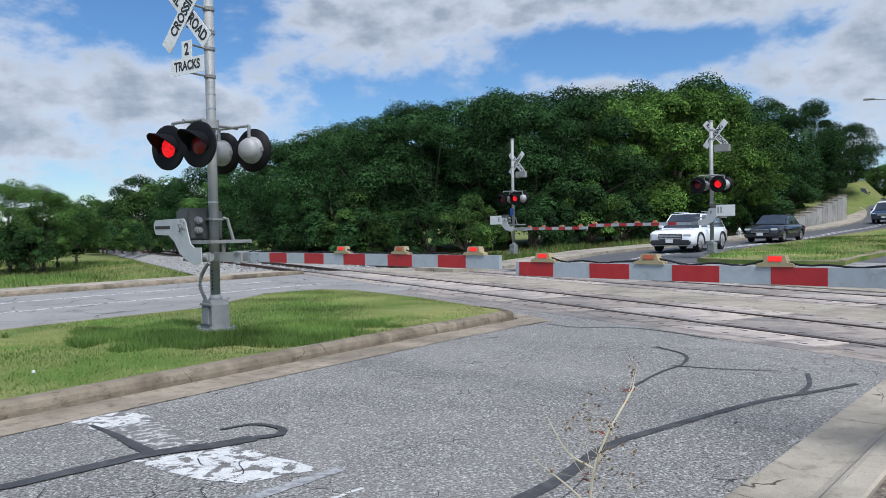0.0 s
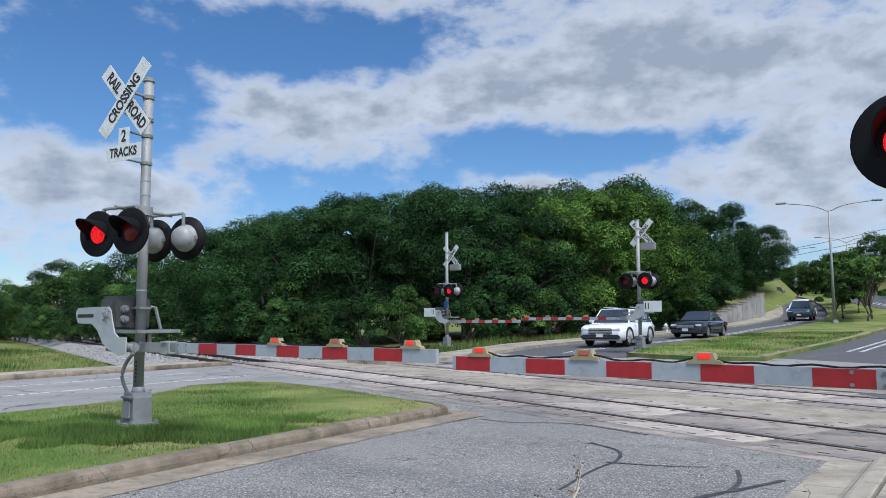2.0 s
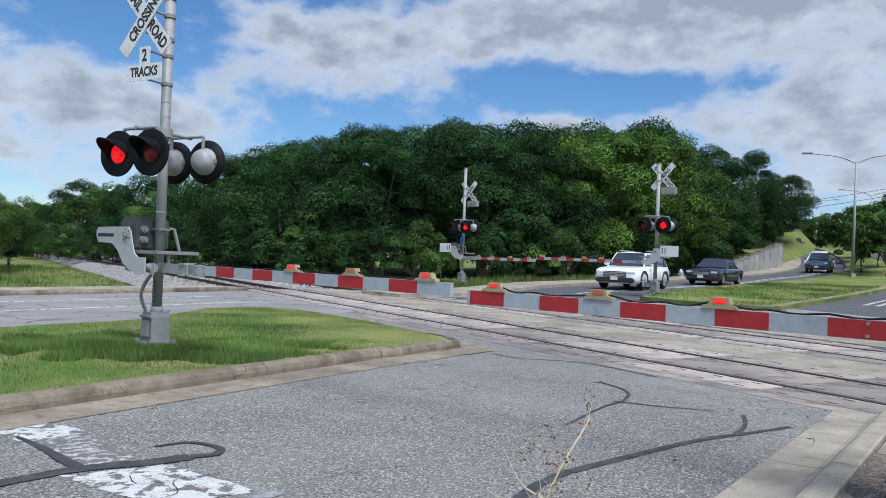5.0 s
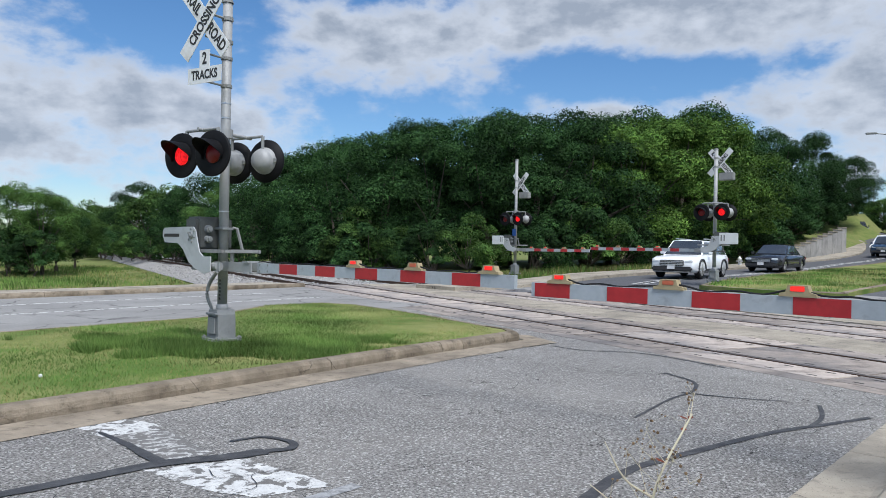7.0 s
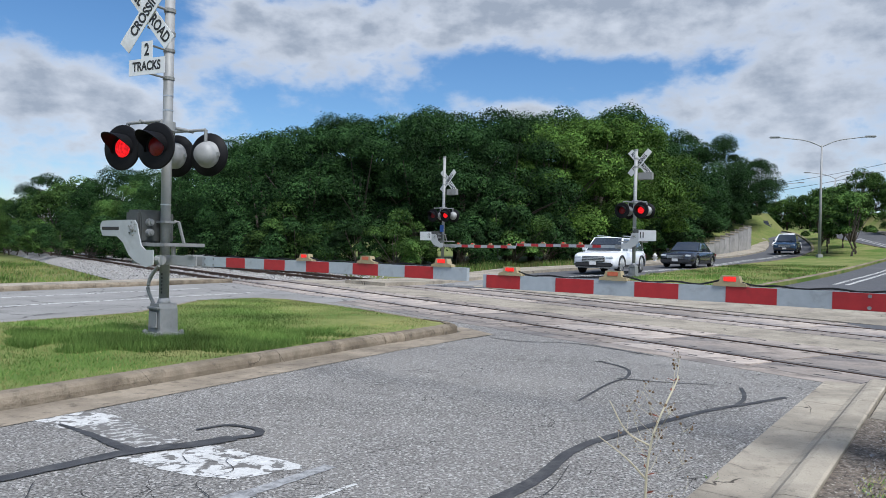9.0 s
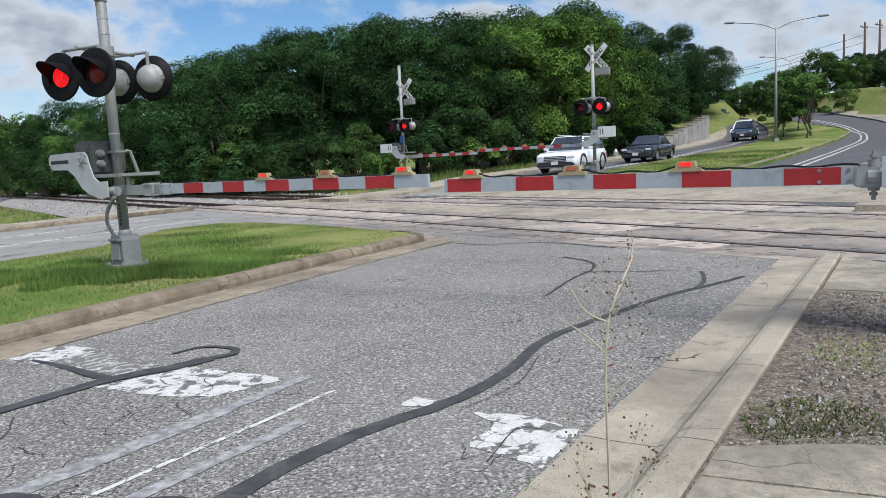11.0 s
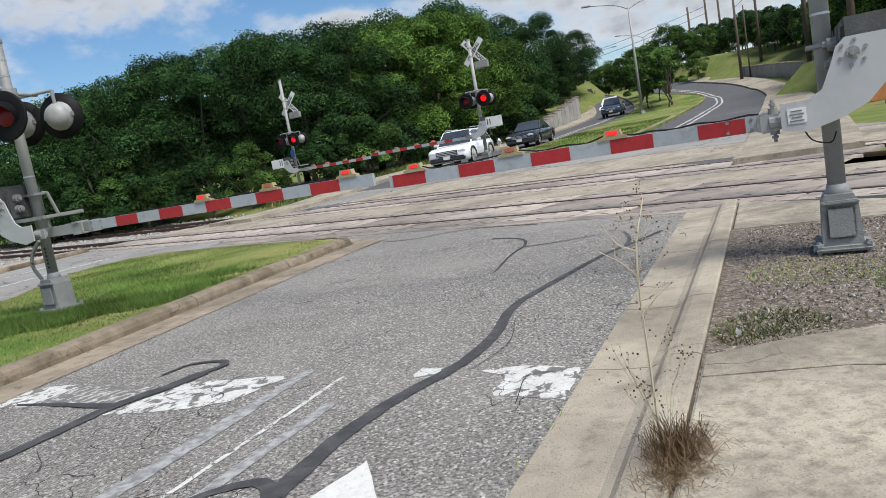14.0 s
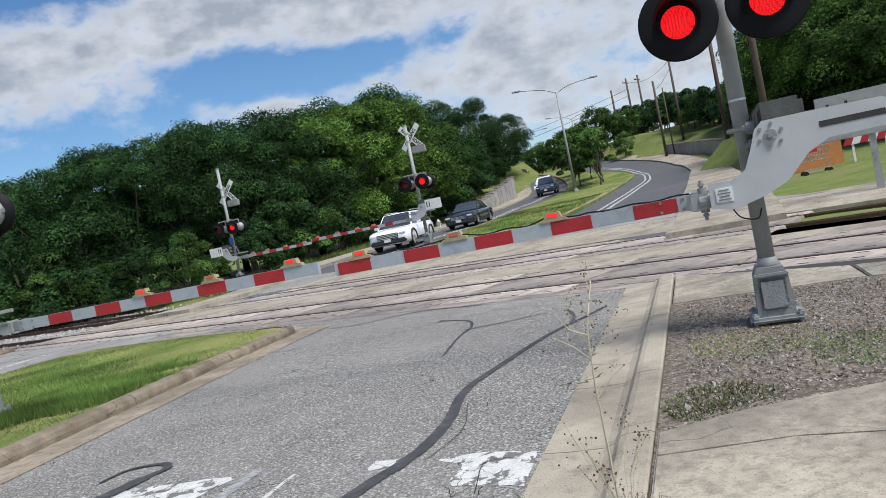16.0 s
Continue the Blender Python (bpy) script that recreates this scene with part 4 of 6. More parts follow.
# ---- road markings and sealed cracks ----
def ribbon(name, pts, width, material, z, label="", category="", kind="", parent=None, rough_edge=0.25, seed=0):
    """A thin painted or poured band along a line, of uneven width."""
    line = bend([(*p, 0) for p in pts], 8)
    verts, faces = [], []
    for i, p in enumerate(line):
        way = (line[min(i + 1, len(line) - 1)] - line[max(i - 1, 0)]).normalized()
        side = Vector((-way.y, way.x, 0))
        w = (width[0] + (width[1] - width[0]) * i / (len(line) - 1) if isinstance(width, tuple) else width) / 2
        wl = w * (1 + rough_edge * noise.noise((i * 0.45, seed, 1)))
        wr = w * (1 + rough_edge * noise.noise((i * 0.45, seed, 7)))
        verts += [(*(p + side * wl).xy, z), (*(p - side * wr).xy, z)]
    faces = [(2 * i, 2 * i + 1, 2 * i + 3, 2 * i + 2) for i in range(len(line) - 1)]
    ob = new(name, mesh_of(name, verts, faces, [material]))
    if parent:
        ob.parent = parent
        return ob
    return tagged(ob, label, category, "", kind)


SEAL = "dark poured crack sealer on the asphalt"
ribbon("crack_sealer", [(-0.88, 2.74), (-0.54, 3.25), (-0.14, 3.67), (0.32, 4.02), (0.6, 4.35), (0.8, 4.66), (1.15, 5.3), (1.74, 5.88), (2.57, 6.61), (3.2, 7.02), (3.7, 7.35)], (0.13, 0.06), TAR, 0.0060, SEAL, "crack sealer", "structure", seed=1)
ribbon("crack_sealer", [(3.0, 6.9), (3.25, 7.3), (3.45, 7.85)], (0.05, 0.04), TAR, 0.0068, SEAL, "crack sealer", "structure", seed=2)
ribbon("crack_sealer", [(-3.6, 3.4), (-2.9, 4.0), (-2.54, 4.36), (-2.28, 4.67), (-1.99, 5.0), (-1.62, 5.22), (-1.4, 5.4)], (0.1, 0.16), TAR, 0.0084, SEAL, "crack sealer", "structure", seed=3)
ribbon("crack_sealer", [(-1.99, 5.0), (-2.5, 5.45), (-2.85, 5.72)], (0.1, 0.03), TAR, 0.0092, SEAL, "crack sealer", "structure", seed=4)
ribbon("crack_sealer", [(-1.4, 5.4), (-1.25, 5.5), (-1.3, 5.68), (-1.55, 5.78), (-1.75, 5.62)], (0.09, 0.03), TAR, 0.0100, SEAL, "crack sealer", "structure", seed=5)
ribbon("crack_sealer", [(-1.5, 2.75), (-1.25, 2.95), (-0.95, 2.95), (-0.9, 2.7), (-1.15, 2.5)], (0.05, 0.12), TAR, 0.0068, SEAL, "crack sealer", "structure", seed=6)
ribbon("crack_sealer", [(-2.1, 3.0), (-1.9, 3.12), (-1.65, 3.1), (-1.55, 2.9)], (0.12, 0.08), TAR, 0.0068, SEAL, "crack sealer", "structure", seed=7)
ribbon("crack_sealer", [(1.5, 7.0), (2.0, 7.9), (2.35, 8.4), (2.5, 9.0), (2.3, 9.6)], (0.03, 0.05), TAR, 0.0060, SEAL, "crack sealer", "structure", seed=8)
ribbon("crack_sealer", [(2.2, 8.3), (2.7, 8.1), (3.2, 8.0)], (0.04, 0.02), TAR, 0.0068, SEAL, "crack sealer", "structure", seed=9)
ribbon("crack_sealer", [(1.05, 11.9), (1.5, 11.5), (2.4, 11.3), (3.2, 10.2)], (0.03, 0.04), TAR, 0.0060, SEAL, "crack sealer", "structure", seed=10)


def blotch(outline, material, z, label, seed=0, wear=0.04):
    """A worn painted patch with a ragged outline."""
    pts = []
    n = len(outline)
    for i in range(n):
        a, b = Vector(outline[i]), Vector(outline[(i + 1) % n])
        for k in range(6):
            p = a.lerp(b, k / 6)
            j = noise.noise((p.x * 6, p.y * 6, seed)) * wear
            pts.append((p.x + j, p.y + noise.noise((p.x * 6, p.y * 6, seed + 9)) * wear))
    bm = bmesh.new()
    bm.faces.new([bm.verts.new((x, y, z)) for x, y in pts])
    bmesh.ops.triangulate(bm, faces=bm.faces[:])
    return tagged(part("road_marking", bm, material), label, "road marking", "", "structure")


STOP = "worn and cracked white stop line patch on the asphalt"
blotch([(-3.3, 6.3), (-2.6, 6.1), (-2.42, 5.92), (-2.75, 5.6), (-3.15, 5.85)], PAINT, 0.003, STOP, 1)
blotch([(-2.75, 5.6), (-2.42, 5.92), (-1.75, 5.3), (-2.05, 5.0)], PAINT_WORN, 0.003, STOP, 2)
blotch([(-2.05, 4.85), (-1.5, 5.2), (-1.0, 4.9), (-0.75, 4.72), (-1.16, 4.42), (-1.55, 4.55)], PAINT, 0.003, STOP, 3)
blotch([(0.34, 3.32), (0.5, 3.62), (0.42, 3.8), (0.62, 3.74), (0.93, 3.44), (0.78, 3.2), (0.64, 3.0)], PAINT, 0.003, STOP, 4)
blotch([(0.02, 3.98), (0.08, 4.16), (0.3, 4.03), (0.24, 3.93)], PAINT, 0.003, STOP, 5)
blotch([(-0.43, 2.87), (-0.62, 2.72), (-0.95, 2.45), (-0.75, 2.2), (-0.45, 2.35)], PAINT_CLEAN, 0.003, "white arrow head painted on the asphalt", 6, 0.008)
LINE = "thin faded white line scuffed along the asphalt"
ribbon("road_marking", [(-0.40, 4.39), (-0.9, 3.72), (-1.43, 3.03), (-1.7, 2.7)], 0.035, PAINT, 0.004, LINE, "road marking", "structure", seed=11)
ribbon("road_marking", [(-0.52, 3.88), (-0.9, 3.38), (-1.26, 2.92), (-1.6, 2.5)], 0.09, PAINT_FAINT, 0.004, LINE, "road marking", "structure", seed=12)
ribbon("road_marking", [(-1.0, 4.2), (-1.4, 3.65), (-1.72, 3.23), (-2.0, 2.9)], 0.14, PAINT_FAINT, 0.004, LINE, "road marking", "structure", seed=13)
ribbon("road_marking", [(-1.0, 4.2), (-0.85, 4.4), (-0.6, 4.75)], 0.1, PAINT_FAINT, 0.0043, LINE, "road marking", "structure", seed=14)
CRACK = "fine dark crack in the asphalt"
for k, pts in enumerate((((-1.05, 5.05), (-1.3, 4.85), (-1.2, 4.6), (-1.35, 4.35), (-1.2, 4.1)), ((-1.3, 4.85), (-1.5, 4.75), (-1.62, 4.9)), ((0.35, 3.85), (0.62, 4.1), (0.8, 4.35), (1.0, 4.85)), ((-3.0, 3.2), (-2.5, 3.5), (-2.2, 3.9), (-2.3, 4.3)),
                          ((-3.5, 6.1), (-2.9, 7.0), (-1.7, 8.75), (-0.2, 10.9)), ((2.0, 9.6), (3.0, 9.3), (3.8, 8.7)), ((0.4, 3.1), (0.62, 3.5), (0.8, 3.4)))):
    ribbon("crack", pts, 0.006, SLOT, 0.011, CRACK, "crack", "structure", rough_edge=0.9, seed=40 + k)


# ---- crossing signals with gates ----
PLATE_OUTLINE = [(-0.106, 0.061), (-0.044, 0.117), (0.344, 0.116), (0.776, 0.107), (0.83, 0.061), (0.832, -0.008), (0.767, -0.102), (0.388, -0.11), (0.234, -0.192), (0.073, -0.365),
                 (-0.092, -0.445), (-0.335, -0.513), (-0.51, -0.477), (-0.508, -0.279), (-0.321, -0.283), (-0.218, -0.224), (-0.151, -0.067)]


def turned(dx, dy):
    """A turn about z whose -y axis looks along (dx, dy)."""
    return Matrix.Rotation(math.atan2(dx, -dy), 4, "Z")


def letters(text, size, m, parent, material=INK, name="lettering", squash=0.8):
    cu = bpy.data.curves.new(name, "FONT")
    cu.body, cu.size, cu.align_x, cu.align_y, cu.extrude, cu.offset = text, size, "CENTER", "CENTER", 0.001, size * 0.03
    ob = bpy.data.objects.new(name, cu)
    scene.collection.objects.link(ob)
    dg = bpy.context.evaluated_depsgraph_get()
    me = bpy.data.meshes.new_from_object(ob.evaluated_get(dg))
    bpy.data.objects.remove(ob)
    me.transform(m @ Matrix.Rotation(radians(90), 4, "X") @ Matrix.Diagonal((squash, 1, 1, 1)))
    me.materials.clear()
    me.materials.append(material)
    o = new(name, me)
    o.parent = parent
    return o


def crossbuck(parent, m, z, y, bracket=0.0, mirror=False):
    """Two crossed blades with their words, facing -y of m."""
    for k, (ang, words) in enumerate(((-48, (("RAIL", -0.33), ("ROAD", 0.33))), (48, (("CROSSING", 0.0),)))):
        t = m @ Matrix.Translation((0, y - 0.014 * k, z)) @ Matrix.Rotation(radians(-ang), 4, "Y")
        bm = bmesh.new()
        box(bm, (0, 0, 0), (1.22, 0.008, 0.23), t, 0.003)
        blade = part("blade", bm, WHITE, parent, "white crossbuck blade with black words")
        for w, x in words:
            letters(w, 0.2, t @ Matrix.Translation((x * 1.02, -0.006, 0)), blade)
    for zz in (z + 0.12, z - 0.2):
        bm = bmesh.new()
        rod(bm, (0, 0, zz), (0, y + 0.01, zz), 0.018, m=m)
        rod(bm, (0, 0, zz - 0.025), (0, 0, zz + 0.025), 0.08, m=m, seg=16)
        part("sign_bracket", bm, CAST, parent)


def track_sign(parent, m, z, y):
    bm = bmesh.new()
    slab(bm, [(-0.1, 0.23), (0.1, 0.23), (0.1, 0.0), (0.33, 0.0), (0.33, -0.215), (-0.33, -0.215), (-0.33, 0.0), (-0.1, 0.0)], y - 0.004, y + 0.004, m @ Matrix.Translation((0, 0, z)))
    plate = part("track_sign", bm, WHITE, parent, "white sign with black words for two tracks")
    letters("2", 0.22, m @ Matrix.Translation((0, y - 0.006, z + 0.11)), plate)
    letters("TRACKS", 0.17, m @ Matrix.Translation((0, y - 0.006, z - 0.105)), plate, squash=0.82)
    for zz in (z + 0.19, z - 0.19):
        bm = bmesh.new()
        rod(bm, (0, 0, zz), (0, y + 0.005, zz), 0.015, m=m)
        rod(bm, (0, 0, zz - 0.02), (0, 0, zz + 0.02), 0.078, m=m, seg=16)
        part("sign_bracket", bm, CAST, parent)


def signal_lamp(parent, m, lit, bright_back=True):
    """A round black background with a red lens, a hood over it and a rounded housing behind. It faces -y of m."""
    bm = bmesh.new()
    seg = 40
    ring = []
    for r, y in ((0.13, 0.0), (0.29, -0.025), (0.305, -0.018), (0.305, 0.0), (0.12, 0.03)):
        ring.append([bm.verts.new(m @ Vector((math.cos(a) * r, y, math.sin(a) * r))) for a in (2 * math.pi * i / seg for i in range(seg))])
    for a, b in zip(ring, ring[1:]):
        for i in range(seg):
            bm.faces.new((a[i], a[(i + 1) % seg], b[(i + 1) % seg], b[i]))
    disc = part("background_disc", bm, BLACK, parent, "black round background disc", True)
    bm = bmesh.new()
    ring = []
    for r, y in ((0.13, -0.005), (0.112, -0.02), (0.08, -0.034), (0.035, -0.042)):
        ring.append([bm.verts.new(m @ Vector((math.cos(a) * r, y, math.sin(a) * r))) for a in (2 * math.pi * i / 28 for i in range(28))])
    for a, b in zip(ring, ring[1:]):
        for i in range(28):
            bm.faces.new((a[i], a[(i + 1) % 28], b[(i + 1) % 28], b[i]))
    bm.faces.new(ring[-1])
    part("lens", bm, LENS_ON if lit else LENS_OFF, disc, "lit red lens" if lit else "unlit dark red lens", True)
    bm = bmesh.new()
    outer, inner = [], []
    for i in range(25):
        a = radians(-25 + 230 * i / 24)
        depth = 0.05 + 0.27 * max(0.0, math.sin(a)) ** 0.8
        for rad, dst in ((0.178, outer), (0.17, inner)):
            dst.append((bm.verts.new(m @ Vector((math.cos(a) * rad, -0.005, math.sin(a) * rad))), bm.verts.new(m @ Vector((math.cos(a) * rad, -depth, math.sin(a) * rad - 0.03 * depth)))))
    for i in range(24):
        bm.faces.new((outer[i][0], outer[i + 1][0], outer[i + 1][1], outer[i][1]))
        bm.faces.new((inner[i][0], inner[i][1], inner[i + 1][1], inner[i + 1][0]))
        bm.faces.new((outer[i][1], outer[i + 1][1], inner[i + 1][1], inner[i][1]))
    part("hood", bm, BLACK, disc, "black lamp hood")
    bm = bmesh.new()
    ring = []
    for r, y in ((0.19, 0.02), (0.19, 0.05), (0.17, 0.06), (0.165, 0.11), (0.14, 0.16), (0.09, 0.19), (0.03, 0.2)):
        ring.append([bm.verts.new(m @ Vector((math.cos(a) * r, y, math.sin(a) * r))) for a in (2 * math.pi * i / 28 for i in range(28))])
    for a, b in zip(ring, ring[1:]):
        for i in range(28):
            bm.faces.new((a[i], a[(i + 1) % 28], b[(i + 1) % 28], b[i]))
    bm.faces.new(ring[-1])
    part("lamp_housing", bm, GALV, disc, "silver-grey lamp housing", True)
    for e in (-1, 1):
        bm = bmesh.new()
        box(bm, (e * 0.19, 0.05, 0), (0.03, 0.04, 0.05), m)
        part("latch", bm, CAST, disc)
    bm = bmesh.new()
    rod(bm, (0, 0.08, 0.16), (0, 0.08, 0.34), 0.024, m=m)
    part("lamp_stem", bm, CAST, disc)


def crossing_signal(at, face, arm_dir, side, arm_length, height, label, front=(True, False), back=True, signs=True, tracks=False, back_plate=False, arm_tip=(), lamp_z=2.62,
                    reach=0.5, gate_z=1.05, start=0.7, lamp_aim=None, arm_lamps=3, arm_size=0.15, lamp_gap=0.76, blue=False, box_sign=False, white_plate=False, hidden_top=False, conduit=True, cross_drop=0.28, sign_y=-0.3, tray=True):
    """A mast with crossbuck, flashing lamps and a lowered gate. side: 1 where the arm points along +x of the arm's frame."""
    sig = empty("crossing_signal", at, label, "railway signal", "signals at the crossing")
    f, g = turned(*face), turned(*face)
    if arm_dir:
        ax, ay = arm_dir
        g = Matrix.Rotation(math.atan2(ay, ax) + (math.pi if side < 0 else 0), 4, "Z")
    flip = Matrix.Diagonal((-side, 1, 1, 1))
    # base: bolted foot and junction box
    bm = bmesh.new()
    box(bm, (0, 0, 0.05), (0.42, 0.42, 0.045), g, 0.02)
    for x in (-0.17, 0.17):
        for y in (-0.17, 0.17):
            rod(bm, (x, y, -0.02), (x, y, 0.11), 0.018, m=g, seg=8)
            rod(bm, (x, y, 0.072), (x, y, 0.095), 0.034, m=g, seg=6)
    part("foot", bm, CAST, sig, "bolted cast-iron foot")
    bm = bmesh.new()
    slab(bm, [(-0.145, 0.07), (0.145, 0.07), (0.13, 0.4), (0.1, 0.47), (-0.1, 0.47), (-0.13, 0.4)], -0.14, 0.13, g)
    box(bm, (0, -0.15, 0.25), (0.2, 0.03, 0.25), g, 0.015)
    box(bm, (0, -0.15, 0.41), (0.27, 0.06, 0.03), g, 0.01)
    for x in (-0.1, 0.1):
        rod(bm, (x * 0.8, -0.175, 0.16), (x * 0.8, -0.16, 0.16), 0.012, m=g, seg=6)
    part("junction_box", bm, CAST, sig, "grey cast junction box round the mast's foot")
    bm = bmesh.new()
    rod(bm, (0, 0, 0.45), (0, 0, height), 0.067, seg=24)
    rod(bm, (0, 0, 0.44), (0, 0, 0.54), 0.095, 0.075, seg=24)
    part("mast", bm, GALV, sig, "grey galvanised steel mast", True)
    bm = bmesh.new()
    rod(bm, (0, 0, height - 0.005), (0, 0, height + 0.05), 0.08, 0.066, seg=20)
    part("mast_cap", bm, CAST, sig, "dark mast cap")
    for z in (gate_z + 0.62, gate_z + 0.85, lamp_z + 0.55, lamp_z + 0.75):
        bm = bmesh.new()
        rod(bm, (0, 0, z), (0, 0, z + 0.018), 0.07, seg=20)
        part("mast_band", bm, CHROME, sig, "steel band")
    if conduit:
        bm = bmesh.new()
        tube(bm, bend([(-0.1, -0.1, 0.47), (-0.16, -0.14, 0.65), (-0.14, -0.13, 0.8), (-0.04, -0.12, 0.92), (0.02, -0.1, gate_z + 0.02)], 5), 0.025, m=g)
        part("conduit", bm, CAST, sig, "bent grey conduit")
        for k in range(6):
            bm = bmesh.new()
            box(bm, (0.035, -0.062, 0.62 + 0.05 * k), (0.03, 0.006, 0.032), g)
            part("mark", bm, INK, sig, "small black mark")
    # lamps on a cross bar
    bm = bmesh.new()
    aim = lamp_aim or (0, 0)
    half = lamp_gap / 2
    for y in (-reach, reach) if back else (-reach,):
        rod(bm, (-half, y + 0.08 * (1 if y < 0 else -1), lamp_z + 0.34), (half, y + 0.08 * (1 if y < 0 else -1), lamp_z + 0.34), 0.022, m=f)
        rod(bm, (0, 0, lamp_z + 0.34), (0, y, lamp_z + 0.34), 0.026, m=f)
    rod(bm, (0, 0, lamp_z + 0.28), (0, 0, lamp_z + 0.4), 0.105, seg=18)
    part("lamp_bar", bm, GALV, sig, "grey pipe bar that carries the lamps")
    for i, x in enumerate((-half, half)):
        signal_lamp(sig, f @ Matrix.Translation((x, -reach, lamp_z)) @ Matrix.Rotation(radians(aim[0]), 4, "Z"), front[i])
        if back:
            signal_lamp(sig, f @ Matrix.Translation((x, reach, lamp_z)) @ Matrix.Rotation(radians(180 + aim[1]), 4, "Z"), False)
    if signs:
        crossbuck(sig, f, height - cross_drop, sign_y)
        if tracks:
            track_sign(sig, f, height - 0.97, sign_y)
        if box_sign:
            bm = bmesh.new()
            box(bm, (0.3, 0.25, height - cross_drop - 0.55), (0.55, 0.22, 0.28), f, 0.02)
            part("bell_box", bm, GREY_PAINT, sig, "small grey box behind the sign")
    if blue:
        bm = bmesh.new()
        box(bm, (0, -0.1, 1.95), (0.22, 0.01, 0.32), f, 0.003)
        part("notice", bm, BLUE_SIGN, sig, "small blue notice")
    # gate mechanism
    mz = gate_z + 0.44
    a = g @ flip
    bm = bmesh.new()
    box(bm, (0.27, -0.07, mz + 0.11), (0.34, 0.54, 0.46), a, 0.035)
    machine = part("gate_machine", bm, MACHINE, sig, "dark grey gate machine housing")
    bm = bmesh.new()
    box(bm, (0.1, -0.21, mz + 0.1), (0.04, 0.22, 0.38), a, 0.015)
    box(bm, (0.1, 0.11, mz + 0.1), (0.04, 0.14, 0.38), a, 0.015)
    part("cover", bm, MACHINE, machine, "bolted dark cover plates")
    for z in (mz + 0.17, mz + 0.03):
        bm = bmesh.new()
        rod(bm, (0.09, -0.2, z), (0.02, -0.2, z), 0.055, 0.048, m=a)
        rod(bm, (0.03, -0.2, z), (-0.01, -0.2, z), 0.03, m=a, seg=6)
        part("machine_boss", bm, CAST, machine)
    bm = bmesh.new()
    tube(bm, [(0.12, 0.21, mz + 0.2), (0.1, 0.27, mz + 0.19), (0.06, 0.34, mz - 0.12)], 0.024, 6, a)
    box(bm, (0.0, 0.0, mz + 0.18), (0.24, 0.17, 0.035), a, 0.006)
    part("brace", bm, CAST, machine, "bent grey brace and a mast clamp")
    if white_plate:
        bm = bmesh.new()
        box(bm, (0.72, -0.4, mz + 0.1), (0.7, 0.02, 0.4), a, 0.006)
        weight = part("counterweight", bm, WHITE, sig, "white rectangular counterweight plate")
        for x in (0.45, 0.56):
            bm = bmesh.new()
            box(bm, (x, -0.412, mz + 0.12), (0.035, 0.006, 0.22), a)
            part("slot", bm, SLOT, weight, "dark slot")
    plates = (-0.38, 0.3) if back_plate else (-0.38,)
    for n, y in enumerate(plates):
        bm = bmesh.new()
        slab(bm, PLATE_OUTLINE, y - 0.008, y + 0.008, a @ Matrix.Translation((0.17, 0, mz + 0.08)))
        plate = part("counterweight_arm", bm, PLATE, sig, "swept silver steel counterweight arm")
        bm = bmesh.new()
        box(bm, (0.56 + 0.17, y - 0.0095, mz + 0.08), (0.44, 0.004, 0.045), a @ Matrix.Identity(4), 0.0)
        part("slot", bm, SLOT, plate, "dark slot")
        bm = bmesh.new()
        rod(bm, (0.17, y - 0.03, mz + 0.08), (0.17, y, mz + 0.08), 0.045, m=a, seg=20)
        rod(bm, (0.17, y - 0.045, mz + 0.08), (0.17, y - 0.03, mz + 0.08), 0.022, m=a, seg=6)
        for k in range(6):
            q = radians(60 * k + 20)
            rod(bm, (0.17 + math.cos(q) * 0.088, y - 0.02, mz + 0.08 + math.sin(q) * 0.088), (0.17 + math.cos(q) * 0.088, y, mz + 0.08 + math.sin(q) * 0.088), 0.014, m=a, seg=8)
        part("pivot_bolt", bm, CAST, plate, "pivot hub with a ring of bolts")
    if not tray:
        # hinge post, rating plate with unreadable lines, and a hanging lead
        bm = bmesh.new()
        rod(bm, (-0.39, -0.3, gate_z + 0.02), (-0.39, -0.3, gate_z + 0.22), 0.034, m=a, seg=14)
        rod(bm, (-0.39, -0.3, gate_z - 0.04), (-0.39, -0.3, gate_z + 0.28), 0.014, m=a, seg=8)
        for z in (gate_z - 0.01, gate_z + 0.235):
            rod(bm, (-0.39, -0.3, z), (-0.39, -0.3, z + 0.02), 0.024, m=a, seg=6)
        part("hinge", bm, CAST, sig, "grey steel hinge post at the arm's root")
        bm = bmesh.new()
        box(bm, (-0.23, -0.392, gate_z + 0.135), (0.13, 0.008, 0.115), a, 0.003)
        rating = part("rating_plate", bm, WHITE, sig, "pale square rating plate")
        for k in range(4):
            bm = bmesh.new()
            box(bm, (-0.23, -0.398, gate_z + 0.1 + 0.024 * k), (0.095 - 0.02 * (k % 2), 0.004, 0.009), a)
            part("line", bm, GREY_PAINT, rating)
        bm = bmesh.new()
        tube(bm, bend([(-0.2, -0.37, gate_z + 0.04), (-0.14, -0.38, gate_z - 0.06), (-0.02, -0.3, gate_z - 0.1), (0.03, -0.1, gate_z - 0.04)], 5), 0.006, 5, a)
        part("lead", bm, RUBBER, sig, "black hanging lead")
    # support frame from plate to arm
    z0 = gate_z - 0.01 + 0.12
    bm = bmesh.new()
    for y in (-0.32, 0.28):
        box(bm, (-(0.29 + start) / 2, y * 0.5, z0), (start - 0.25, 0.02, 0.13), a, 0.004)
    box(bm, (0.08 - start, -0.02, z0 + 0.07), (0.12, 0.34, 0.02), a)
    box(bm, (0.08 - start, -0.02, z0 - 0.07), (0.12, 0.34, 0.02), a)
